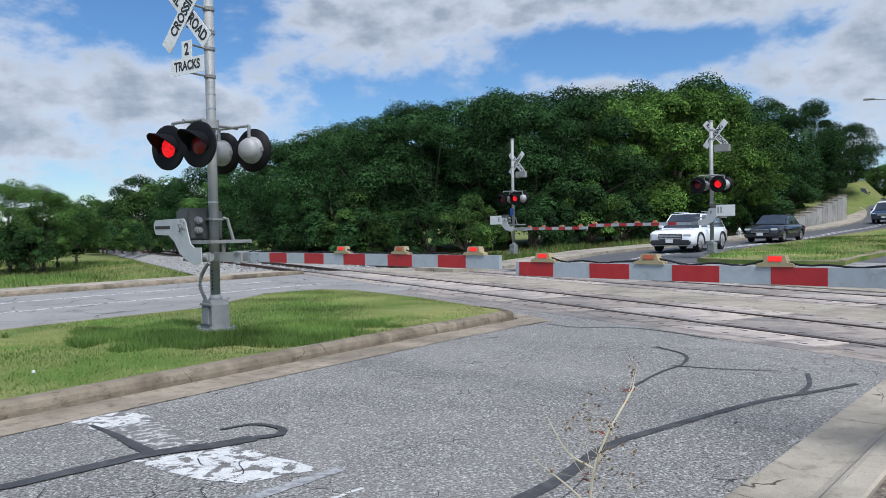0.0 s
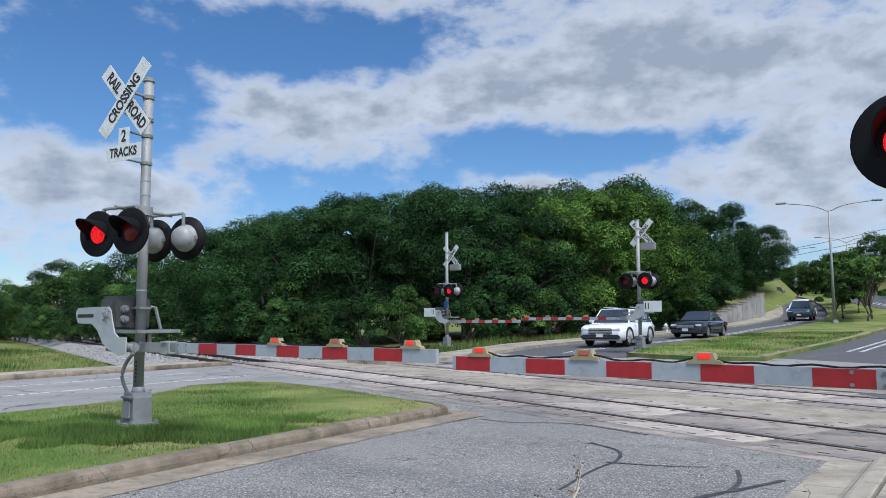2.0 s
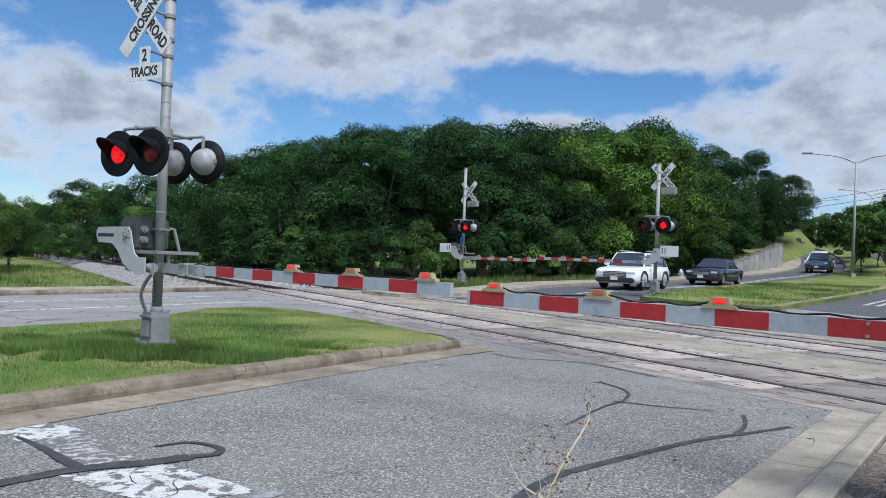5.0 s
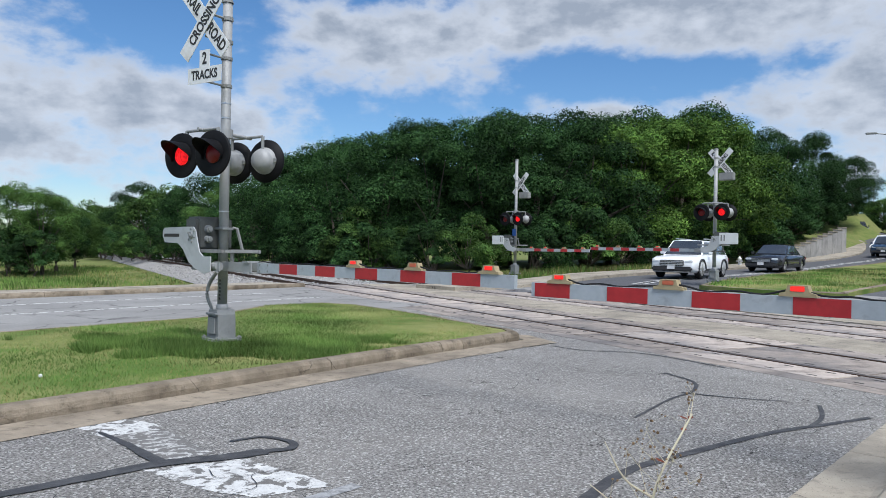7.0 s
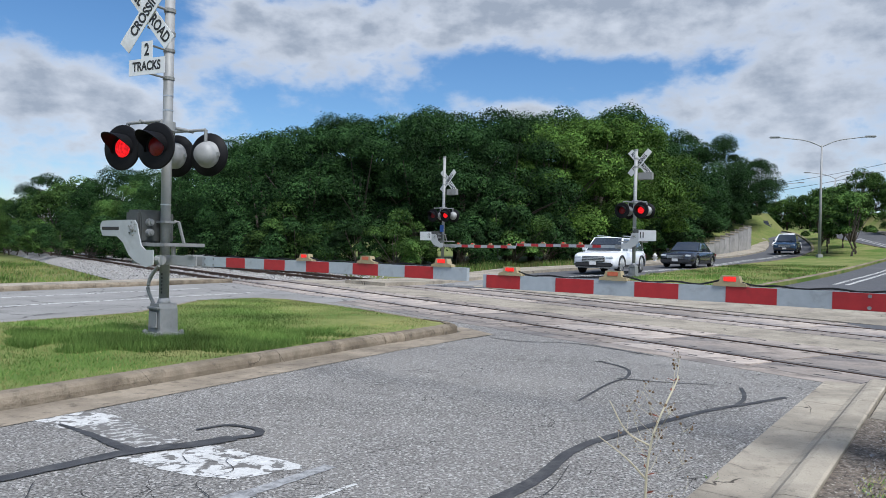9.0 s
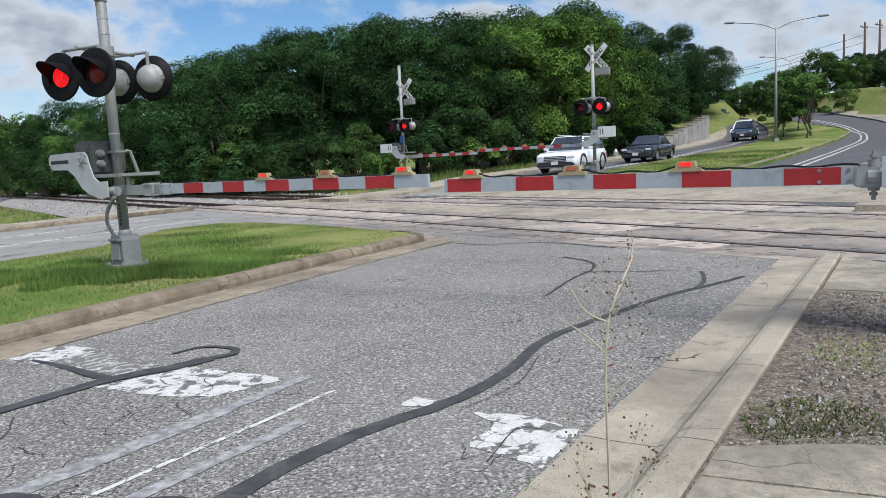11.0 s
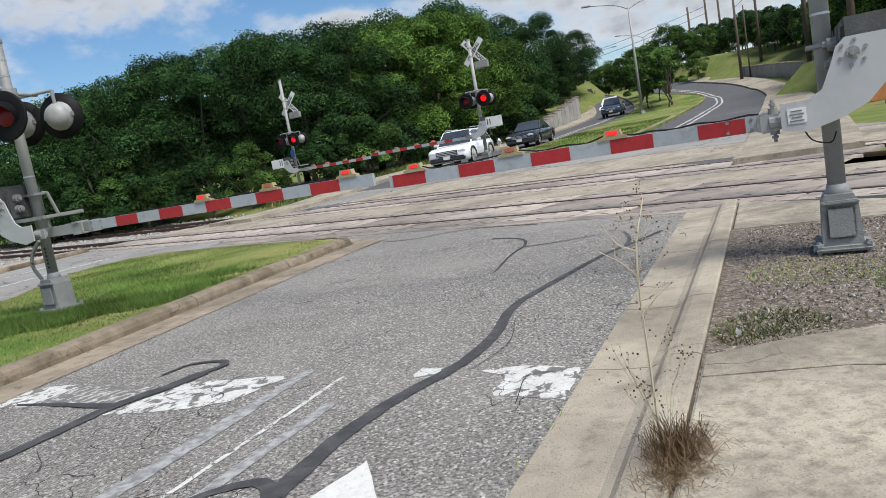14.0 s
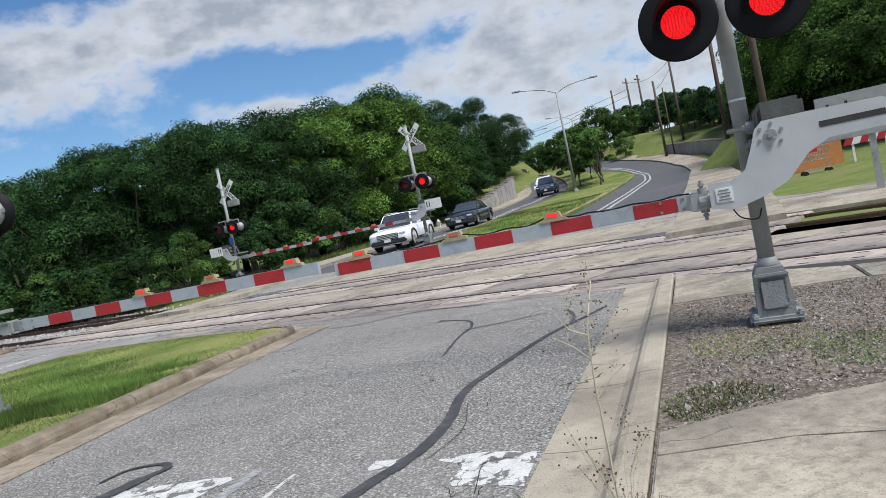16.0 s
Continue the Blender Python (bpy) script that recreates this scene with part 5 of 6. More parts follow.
    rod(bm, (-0.3, -0.3, z0), (-0.42, -0.3, z0), 0.06, m=a)
    rod(bm, (-0.1, -0.3, z0 - 0.02), (-0.3, -0.3, z0), 0.035, m=a)
    box(bm, (-0.42, -0.332, z0 + 0.0), (0.14, 0.012, 0.13), a, 0.004)
    part("arm_bracket", bm, GALV, sig, "grey hinged arm bracket")
    bm = bmesh.new()
    if tray:
        for y in (-0.3, 0.26):
            box(bm, (-0.03, y, z0 + 0.2), (0.95, 0.05, 0.05), a, 0.006)
            box(bm, (-0.05, y, z0 - 0.04), (0.66, 0.05, 0.045), a, 0.006)
            box(bm, (0.2, y, z0 + 0.09), (0.05, 0.045, 0.26), a, 0.004)
            part("tray_side", bm, GREY_PAINT, sig, "grey steel frame side under the gate machine")
            bm = bmesh.new()
        for x in (-0.48, 0.42):
            box(bm, (x, -0.02, z0 + 0.2), (0.05, 0.52, 0.045), a, 0.006)
            part("tray_bar", bm, GREY_PAINT, sig, "grey steel cross bar")
            bm = bmesh.new()
    bm.free()
    # striped arm
    ya = -0.04
    bm = bmesh.new()
    box(bm, (-(start + arm_length) / 2 - 0.02, ya, z0), (arm_length - start + 0.04, 0.045, arm_size), a)
    arm = part("gate_arm", bm, GREY_TAPE, sig, "lowered gate arm with grey and red reflective stripes")
    x, k = arm_length, 0 if not arm_tip else arm_tip
    stripe = 0.365
    n = int((arm_length - start) / stripe)
    off = 0.0 if side < 0 else stripe
    i = 0
    while True:
        x1 = arm_length - off - 2 * i * stripe
        x0 = max(start + 0.08, x1 - stripe)
        if x1 < start + 0.4:
            break
        bm = bmesh.new()
        box(bm, (-(x0 + x1) / 2, ya, z0), (x1 - x0, 0.051, arm_size - 0.004), a)
        part("red_stripe", bm, RED_TAPE, arm, "red reflective stripe")
        i += 1
    for k in range(2):
        for e in (-0.04, 0.04):
            bm = bmesh.new()
            rod(bm, (-start - 0.06 - 0.18 * k, ya - 0.03, z0 + e), (-start - 0.06 - 0.18 * k, ya + 0.03, z0 + e), 0.014, m=a, seg=6)
            part("arm_bolt", bm, CAST, arm)
    # lamps on the arm
    spots = [arm_length - q for q in ((0.26, 1.27, 2.22) if arm_size > 0.122 else (0.3, 1.3, 2.3, 3.1)) if arm_length - q > start]
    for i, x in enumerate(spots):
        top = z0 + arm_size / 2
        bm = bmesh.new()
        slab(bm, [(-0.125, 0), (0.125, 0), (0.12, 0.022), (0.08, 0.032), (0.065, 0.08), (-0.065, 0.08), (-0.08, 0.032), (-0.12, 0.022)], ya - 0.035, ya + 0.035, a @ Matrix.Translation((-x, 0, top)))
        lamp = part("arm_lamp", bm, CREAM, arm, "cream lamp base on the arm")
        bm = bmesh.new()
        box(bm, (-x, ya - 0.028, top + 0.055), (0.095, 0.022, 0.038), a, 0.004)
        box(bm, (-x, ya + 0.028, top + 0.055), (0.095, 0.022, 0.038), a, 0.004)
        part("lens", bm, LENS_SMALL if (i != 1) else LENS_SMALL_OFF, lamp, "red arm lamp lens")
    bm = bmesh.new()
    line = []
    n = 40
    for i in range(n + 1):
        x = start + (spots[0] - start) * i / n
        d = min(abs(x - q) for q in spots)
        line.append((-x, ya, z0 + arm_size / 2 + 0.01 + 0.04 * max(0, 1 - d / 0.22) + 0.008 * math.sin(i * 1.3) * (1 if arm_size > 0.1 else 0)))
    tube(bm, line, 0.008, 6, a)
    part("arm_cable", bm, RUBBER, arm, "black cable along the arm")
    return sig


ARM = (0.785, -0.620)
crossing_signal((-3.61, 10.15, 0.13), (-0.46, -0.89), ARM, 1, 5.10, 4.72, "grey crossing signal mast on the grassy island, gate lowered", (True, False), True, True, True, False, lamp_z=2.56, lamp_aim=(5, 8), gate_z=0.965, arm_size=0.125,
                reach=0.47, lamp_gap=0.62, start=0.95, cross_drop=0.35, sign_y=-0.38)
crossing_signal((3.66, 4.46, 0.05), (-0.62, -0.785), (-ARM[0], -ARM[1]), -1, 3.89, 4.86, "grey crossing signal mast in the planting bed, gate lowered", (True, True), False, False, lamp_z=2.53, reach=0.31, lamp_gap=0.66, gate_z=0.99, arm_size=0.125, start=0.5, conduit=False, tray=False)
crossing_signal((7.9, 28.1, 0.46), (-0.64, -0.77), (-0.745, 0.667), -1, 5.4, 4.85, "grey crossing signal mast on the far median, gate lowered", (False, True), True, True, box_sign=True, white_plate=True, lamp_z=2.55, reach=0.3, arm_size=0.12, conduit=False, cross_drop=0.42, sign_y=0.36)
crossing_signal((0.70, 34.3, 0.36), (-0.66, -0.75), (0.745, -0.667), 1, 4.1, 5.25, "grey crossing signal mast on the far footpath, gate lowered", (False, True), True, True, box_sign=True, white_plate=True, blue=True, lamp_z=2.55, reach=0.3, arm_size=0.12, conduit=False, cross_drop=1.05, sign_y=0.3)



# ---- vehicles ----
def vehicle(name, at, heading, paint, length, width, height, kind, label):
    """A car with its front along `heading`: lofted body, cabin, glazing, lamps, grille and four wheels."""
    car = empty(name, at, label, "car", "vehicles waiting at the crossing")
    dx, dy = heading
    m = Matrix.Rotation(math.atan2(dx, -dy), 4, "Z")
    L, W, H = length / 2, width / 2, height
    suv = kind == "suv"
    belt = H * (0.60 if suv else 0.62)
    low = 0.24 if suv else 0.19
    # sections from front to back: y, bottom, shoulder height, half-width
    sec = [(-L, low + 0.14, belt * (0.78 if suv else 0.66), W * 0.84), (-L + 0.12, low + 0.03, belt * (0.88 if suv else 0.82), W * 0.95), (-L + 0.45, low, belt * 0.94, W * 0.99), (-L + 1.15, low, belt * 0.985, W), (-0.1, low, belt, W), (L - 0.9, low, belt * 1.01, W), (L - 0.2, low + 0.05, belt * (1.0 if suv else 0.97), W * 0.95), (L, low + 0.2, belt * 0.9, W * 0.84)]
    bm = bmesh.new()
    rings = []
    for y, b, t, w in sec:
        prof = ((-w * 0.9, b), (-w, b + 0.12), (-w * 1.0, (b + t) / 2), (-w * 0.97, t - 0.06), (-w * 0.86, t), (0, t + 0.025), (w * 0.86, t), (w * 0.97, t - 0.06), (w, (b + t) / 2), (w, b + 0.12), (w * 0.9, b))
        rings.append([bm.verts.new(m @ Vector((x, y, z))) for x, z in prof])
    for a, b in zip(rings, rings[1:]):
        for i in range(len(a)):
            j = (i + 1) % len(a)
            bm.faces.new((a[i], a[j], b[j], b[i]))
    bm.faces.new(rings[0])
    bm.faces.new(list(reversed(rings[-1])))
    body = part("body", bm, paint, car, "", True)
    # cabin: base line and roof line
    if suv:
        ys = (-L + 1.25, -L + 1.95, L - 0.75, L - 0.12)
    else:
        ys = (-L + 1.45, -L + 2.25, L - 1.65, L - 0.75)
    zb, zt, wb, wt = belt - 0.02, H, W * 0.88, W * 0.70
    quad = [(ys[0], zb, wb), (ys[1], zt - 0.03, wt), (ys[2], zt - 0.02, wt), (ys[3], zb, wb * 0.97)]
    bm = bmesh.new()
    lt = [bm.verts.new(m @ Vector((-w, y, z))) for y, z, w in quad]
    rt = [bm.verts.new(m @ Vector((w, y, z))) for y, z, w in quad]
    mid = [bm.verts.new(m @ Vector((0, y, z + (0.035 if i in (1, 2) else 0)))) for i, (y, z, w) in enumerate(quad)]
    bm.faces.new(lt)
    bm.faces.new(list(reversed(rt)))
    for i in range(3):
        bm.faces.new((lt[i], mid[i], mid[i + 1], lt[i + 1]))
        bm.faces.new((mid[i], rt[i], rt[i + 1], mid[i + 1]))
    cabin = part("cabin", bm, paint, car)

    def pane(corners, nm, mat=CAR_GLASS, push=0.008):
        c = [Vector(q) for q in corners]
        n = (c[1] - c[0]).cross(c[2] - c[0]).normalized()
        mid_ = sum(c, Vector()) / 4
        if n.dot(mid_ - Vector((0, 0, belt * 0.9))) < 0:
            n = -n
        b_ = bmesh.new()
        top = [b_.verts.new(m @ (mid_ + (q - mid_) * 0.9 + n * push)) for q in c]
        bot = [b_.verts.new(m @ (mid_ + (q - mid_) * 0.93 - n * 0.01)) for q in c]
        b_.faces.new(top)
        for i in range(4):
            b_.faces.new((top[i], bot[i], bot[(i + 1) % 4], top[(i + 1) % 4]))
        part(nm, b_, mat, cabin, "tinted glass")

    q = quad
    pane([(-q[0][2], q[0][0], q[0][1] + 0.03), (q[0][2], q[0][0], q[0][1] + 0.03), (q[1][2], q[1][0], q[1][1]), (-q[1][2], q[1][0], q[1][1])], "windscreen", push=0.03)
    pane([(-q[3][2], q[3][0], q[3][1] + 0.03), (q[3][2], q[3][0], q[3][1] + 0.03), (q[2][2], q[2][0], q[2][1]), (-q[2][2], q[2][0], q[2][1])], "rear_window", push=0.03)
    for s in (-1, 1):
        cuts = (0.0, 0.42, 0.74, 1.0) if suv else (0.0, 0.5, 1.0)
        for c0, c1 in zip(cuts, cuts[1:]):
            lo = lambda k: (s * (q[0][2] + (q[3][2] - q[0][2]) * k), q[0][0] + 0.1 + (q[3][0] - q[0][0] - 0.2) * k, zb + 0.04)
            hi = lambda k: (s * wt * 1.005, q[1][0] + (q[2][0] - q[1][0]) * k, zt - 0.06)
            pane([lo(c0), lo(c1), hi(c1), hi(c0)], "side_window", push=0.006)
    # wheels
    wr = 0.38 if suv else 0.33
    for y in (-L + 0.95, L - 1.02):
        for s in (-1, 1):
            bm = bmesh.new()
            rod(bm, (s * (W - 0.24), y, wr), (s * (W - 0.02), y, wr), wr, seg=28, m=m)
            bmesh.ops.bevel(bm, geom=[e for e in bm.edges if len(e.link_faces) == 2 and e.calc_face_angle(0) > 1], offset=0.03, segments=2, affect="EDGES")
            wheel = part("wheel", bm, RUBBER, car, "black tyre")
            bm = bmesh.new()
            rod(bm, (s * (W - 0.05), y, wr), (s * (W - 0.012), y, wr), wr * 0.66, seg=24, m=m)
            part("rim", bm, CAST, wheel, "grey alloy rim")
            bm = bmesh.new()
            for k in range(5):
                a = 2 * math.pi * k / 5
                box(bm, (0, 0, wr * 0.34), (0.02, 0.07, wr * 0.6), m @ Matrix.Translation((s * (W - 0.008), y, wr)) @ Matrix.Rotation(a, 4, "X"))
            part("spokes", bm, CHROME, wheel)
            bm = bmesh.new()
            tube(bm, [(s * (W + 0.004), y + math.cos(a) * (wr + 0.05), wr + math.sin(a) * (wr + 0.05)) for a in (radians(-8 + 196 * k / 14) for k in range(15))], 0.045, 6, m)
            part("wheel_arch", bm, CAR_TRIM, car, "black wheel arch")
    # front
    bm = bmesh.new()
    box(bm, (0, -L - 0.012, belt * 0.66), (W * 1.05, 0.09, belt * 0.24), m, 0.02)
    grille = part("grille", bm, CAR_TRIM, car, "dark grille")
    bm = bmesh.new()
    for k in range(3):
        box(bm, (0, -L - 0.06, belt * (0.59 + 0.07 * k)), (W * 1.0, 0.02, 0.035), m, 0.005)
    part("grille_bar", bm, CHROME, grille, "bright grille bars")
    bm = bmesh.new()
    box(bm, (0, -L + 0.02, low + 0.17), (W * 1.75, 0.22, 0.2), m, 0.05)
    part("bumper", bm, CAR_TRIM, car, "black lower bumper")
    bm = bmesh.new()
    box(bm, (0, -L - 0.1, low + 0.24), (0.32, 0.01, 0.15), m)
    part("number_plate", bm, WHITE, car, "white number plate")
    for s in (-1, 1):
        bm = bmesh.new()
        box(bm, (s * W * 0.72, -L + 0.07, belt * 0.74), (W * 0.34, 0.17, 0.11), m @ Matrix.Identity(4), 0.03)
        part("headlamp", bm, LAMP_GLASS, car, "clear headlamp")
        bm = bmesh.new()
        box(bm, (s * (W + 0.1), -L + 1.75, belt + 0.1), (0.2, 0.12, 0.15), m, 0.03)
        part("wing_mirror", bm, paint, car)
        bm = bmesh.new()
        box(bm, (s * W * 0.8, L - 0.08, belt * 0.8), (W * 0.25, 0.15, 0.16), m, 0.02)
        part("tail_lamp", bm, LENS_OFF, car, "red tail lamp")
        bm = bmesh.new()
        box(bm, (s * (W * 0.985), 0.05, low + 0.13), (0.05, length - 2.6, 0.14), m, 0.02)
        part("side_sill", bm, CAR_TRIM, car, "black side sill")
        if suv:
            bm = bmesh.new()
            rod(bm, (s * wt * 0.9, ys[1] + 0.2, H + 0.06), (s * wt * 0.9, ys[2] - 0.1, H + 0.06), 0.02, m=m)
            part("roof_rail", bm, CHROME, car, "roof rail")
    return car


def on_road(x, y):
    return (x, y, base_height(x, y) + 0.01)


vehicle("suv", on_road(8.6, 34.3), (-0.54, -0.84), CAR_WHITE, 4.9, 1.96, 1.66, "suv", "white SUV waiting behind the lowered gate")
vehicle("sedan", on_road(15.0, 42.1), (-0.60, -0.80), CAR_BLACK, 4.8, 1.84, 1.46, "sedan", "black sedan waiting behind the white SUV")
vehicle("suv", on_road(33.6, 68.5), (-0.53, -0.85), CAR_BLUE, 4.9, 1.95, 1.78, "suv", "dark blue SUV on the climbing road")
vehicle("suv", on_road(43.6, 96.0), (-0.3, -0.95), CAR_BLACK, 4.7, 1.9, 1.7, "suv", "dark SUV far up the climbing road")


# ---- street lamps, poles, wires ----
def street_lamp(at, height, arm_angle, label="tall grey street lamp with two arms on the median"):
    lamp = empty("street_lamp", at, label, "street lamp", "street lamps along the road")
    bm = bmesh.new()
    rod(bm, (0, 0, 0), (0, 0, height), 0.13, 0.07, 14)
    part("pole", bm, GALV, lamp, "", True)
    bm = bmesh.new()
    box(bm, (0, 0, 0.15), (0.4, 0.4, 0.3), None, 0.03)
    part("base", bm, GALV, lamp)
    for s in (-1, 1):
        d = Vector((math.cos(arm_angle), math.sin(arm_angle), 0)) * s
        bm = bmesh.new()
        tube(bm, bend([Vector((0, 0, height - 0.15)), d * 1.2 + Vector((0, 0, height + 0.35)), d * 3.2 + Vector((0, 0, height + 0.62))], 6), 0.045)
        arm = part("arm", bm, GALV, lamp)
        bm = bmesh.new()
        m = Matrix.Translation(d * 3.5 + Vector((0, 0, height + 0.63))) @ Matrix.Rotation(arm_angle, 4, "Z")
        box(bm, (0, 0, 0), (0.8, 0.3, 0.14), m, 0.05)
        part("lamp_head", bm, GALV, arm)
    return lamp


def lamp_at(x, y, h, ang):
    return street_lamp((x, y, base_height(x, y) + 0.1), h, ang)


lamp_at(31.17, 58.27, 9.0, radians(-14))
lamp_at(53.3, 96.2, 7.0, radians(-10))
lamp_at(51.0, 108.0, 6.6, radians(-10))


def utility_pole(at, height, r, arm=None, label="brown creosoted timber utility pole"):
    pole = empty("utility_pole", at, label, "utility pole", "utility poles up the hill")
    bm = bmesh.new()
    rod(bm, (0, 0, -0.5), (0, 0, height), r, r * 0.65, 12)
    part("pole", bm, WOOD_POLE, pole, "", True)
    if arm:
        bm = bmesh.new()
        m = Matrix.Rotation(arm, 4, "Z")
        box(bm, (0, 0.14, height - 0.7), (2.2, 0.1, 0.12), m)
        for x in (-1.0, -0.4, 0.4, 1.0):
            rod(bm, (x, 0.14, height - 0.64), (x, 0.14, height - 0.45), 0.04, 0.025, 8, m)
        part("crossarm", bm, WOOD_POLE, pole)
    return pole


poles = [((49.0, 69.4), 8.6, 0.17, None), ((50.2, 69.6), 7.6, 0.09, None), ((53.7, 72.3), 9.5, 0.17, None), ((66, 100), 9.5, 0.2, 0.6), ((67.6, 99.2), 9.6, 0.2, 0.6), ((63.8, 101.2), 8.2, 0.2, None), ((38.2, 46.3), 13, 0.19, None), ((20.2, 22.3), 11, 0.15, None)]
tops = []
for (x, y), h, r, arm in poles:
    z = ground_height(x, y) - 0.1
    utility_pole((x, y, z), h, r, arm)
    tops.append(Vector((x, y, z + h - 0.5)))


def wire(a, b, sag, r=0.02):
    bm = bmesh.new()
    pts = [a.lerp(b, k / 16) - Vector((0, 0, sag * 4 * (k / 16) * (1 - k / 16))) for k in range(17)]
    tube(bm, pts, r, 5)
    tagged(part("overhead_wire", bm, WIRE), "dark overhead wire between the poles", "cable", "overhead wires")


wire(tops[2], tops[6], 1.6)
wire(tops[2], tops[3], 1.0)
wire(tops[2] - Vector((0, 0, 0.8)), tops[0] - Vector((0, 0, 0.5)), 0.3)
wire(tops[6], tops[7], 1.2)
wire(tops[3] - Vector((0, 0, 1.2)), Vector((40, 125, 11.0)), 0.8, 0.03)
wire(tops[3] - Vector((0, 0, 2.2)), Vector((40, 125, 9.8)), 0.8, 0.03)


# ---- trees ----
def crown_mesh(name, seed, radius, tall, lobes, leaves, leaf, low=0.0):
    """Many leaf sprays on a cluster of uneven lobes."""
    rng = np.random.default_rng(seed)
    verts, faces = [], []
    centres = []
    for i in range(lobes):
        a, u = rng.uniform(0, 6.283), rng.uniform(-0.75, 1.0)
        k = rng.uniform(0.55, 1.0)
        w = math.sqrt(max(0.05, 1 - u * u))
        centres.append((np.array([math.cos(a) * w * radius * k, math.sin(a) * w * radius * k, low + tall * (0.5 + 0.5 * u * rng.uniform(0.75, 1.02))]), rng.uniform(0.18, 0.42) * radius))
    per = leaves // lobes
    for c, r in centres:
        d = rng.normal(size=(per, 3))
        d /= np.linalg.norm(d, axis=1, keepdims=True)
        d[:, 2] = np.where(d[:, 2] < -0.22, -d[:, 2], d[:, 2])
        p = c + d * r * (rng.uniform(0.72, 1.0, (per, 1)) + rng.exponential(0.035, (per, 1))) * (1, 1, 0.9)
        n = d + rng.normal(scale=0.42, size=(per, 3)) + (0, 0, 0.3)
        n /= np.linalg.norm(n, axis=1, keepdims=True)
        t = np.cross(n, rng.normal(size=(per, 3)))
        t /= np.linalg.norm(t, axis=1, keepdims=True)
        b = np.cross(n, t)
        s = leaf * rng.uniform(0.55, 1.25, (per, 1))
        i0 = len(verts)
        quad = np.stack([p - t * s, p - b * s * 0.45 - n * s * 0.12, p + t * s, p + b * s * 0.45 - n * s * 0.12], 1).reshape(-1, 3)
        verts += quad.tolist()
        faces += [(i0 + 4 * k, i0 + 4 * k + 1, i0 + 4 * k + 2, i0 + 4 * k + 3) for k in range(per)]
    return verts, faces, centres


def tree_kind(seed, radius, tall, lobes, leaves, leaf, mat, trunk_h, trunk_r, low, label):
    thing = empty("tree", (0, 0, -100), label, "tree", "trees round the crossing")
    verts, faces, centres = crown_mesh("crown", seed, radius, tall, lobes, leaves, leaf, low)
    crown = new("crown", mesh_of("crown", verts, faces, [mat]))
    crown.parent = thing
    bm = bmesh.new()
    rng = random.Random(seed)
    tube(bm, bend([(0, 0, -0.3), (rng.uniform(-0.15, 0.15), rng.uniform(-0.15, 0.15), trunk_h * 0.5), (rng.uniform(-0.3, 0.3), rng.uniform(-0.3, 0.3), trunk_h), (0, 0, low + tall * 0.7)], 3), [trunk_r * (1 - 0.08 * k) for k in range(10)], 8)
    for c, r in centres[:: max(1, len(centres) // 9)]:
        tube(bm, [(0, 0, trunk_h * 0.75), tuple(np.array([0, 0, trunk_h]) * 0.5 + c * 0.5), tuple(c)], [trunk_r * 0.45, trunk_r * 0.25, 0.02], 6)
    part("trunk", bm, BARK, thing, "dark grey-brown trunk and limbs")
    return thing


OAK = "dense dark green broadleaf tree in the wood beside the railway"
kinds = {
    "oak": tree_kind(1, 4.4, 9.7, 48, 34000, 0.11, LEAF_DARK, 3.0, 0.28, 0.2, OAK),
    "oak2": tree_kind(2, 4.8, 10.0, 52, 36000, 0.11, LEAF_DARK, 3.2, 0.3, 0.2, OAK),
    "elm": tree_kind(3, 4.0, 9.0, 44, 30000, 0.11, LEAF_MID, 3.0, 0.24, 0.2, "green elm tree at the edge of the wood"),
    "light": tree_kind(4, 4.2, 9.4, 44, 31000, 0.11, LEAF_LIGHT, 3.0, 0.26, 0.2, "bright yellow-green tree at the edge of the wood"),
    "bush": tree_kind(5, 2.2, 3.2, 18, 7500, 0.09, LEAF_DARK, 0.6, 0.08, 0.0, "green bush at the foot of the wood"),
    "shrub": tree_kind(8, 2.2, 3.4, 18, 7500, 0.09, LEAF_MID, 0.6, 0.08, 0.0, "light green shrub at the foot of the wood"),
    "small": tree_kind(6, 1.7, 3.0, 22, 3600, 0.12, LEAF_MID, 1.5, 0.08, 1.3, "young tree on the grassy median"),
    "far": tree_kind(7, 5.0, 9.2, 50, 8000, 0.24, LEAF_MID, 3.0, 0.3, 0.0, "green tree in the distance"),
}


def plant(kind, x, y, size=1.0, turn=0.0, z=None):
    h = ground_height(x, y) - 0.1 if z is None else z
    t = copy_thing(kinds[kind], Matrix.LocRotScale((x, y, h), Euler((0, 0, turn)), None))
    t.scale = (size, size, size)
    return t


rng = random.Random(42)
# the wood behind the far track: place, size and kind, from its edge inwards
FRONT = ((-81.1, 134.8, 0.79, "far"), (-58.1, 106.3, 0.72, "far"), (-44.6, 90.0, 0.8, "far"), (-32.5, 72.8, 0.68, "oak"), (-25.2, 63.7, 0.69, "elm"), (-19.5, 56.3, 0.66, "oak2"), (-14.6, 50.8, 0.77, "oak"), (-10.6, 47.0, 0.75, "oak2"), (-7.2, 44.9, 0.8, "oak"), (-4.0, 43.8, 0.75, "oak2"), (-0.9, 43.7, 0.82, "oak"), (2.1, 45.2, 0.8, "oak2"), (5.2, 47.8, 0.84, "oak"), (8.6, 50.4, 0.95, "light"), (12.1, 53.0, 1.02, "light"), (16.3, 59.1, 1.1, "light"))
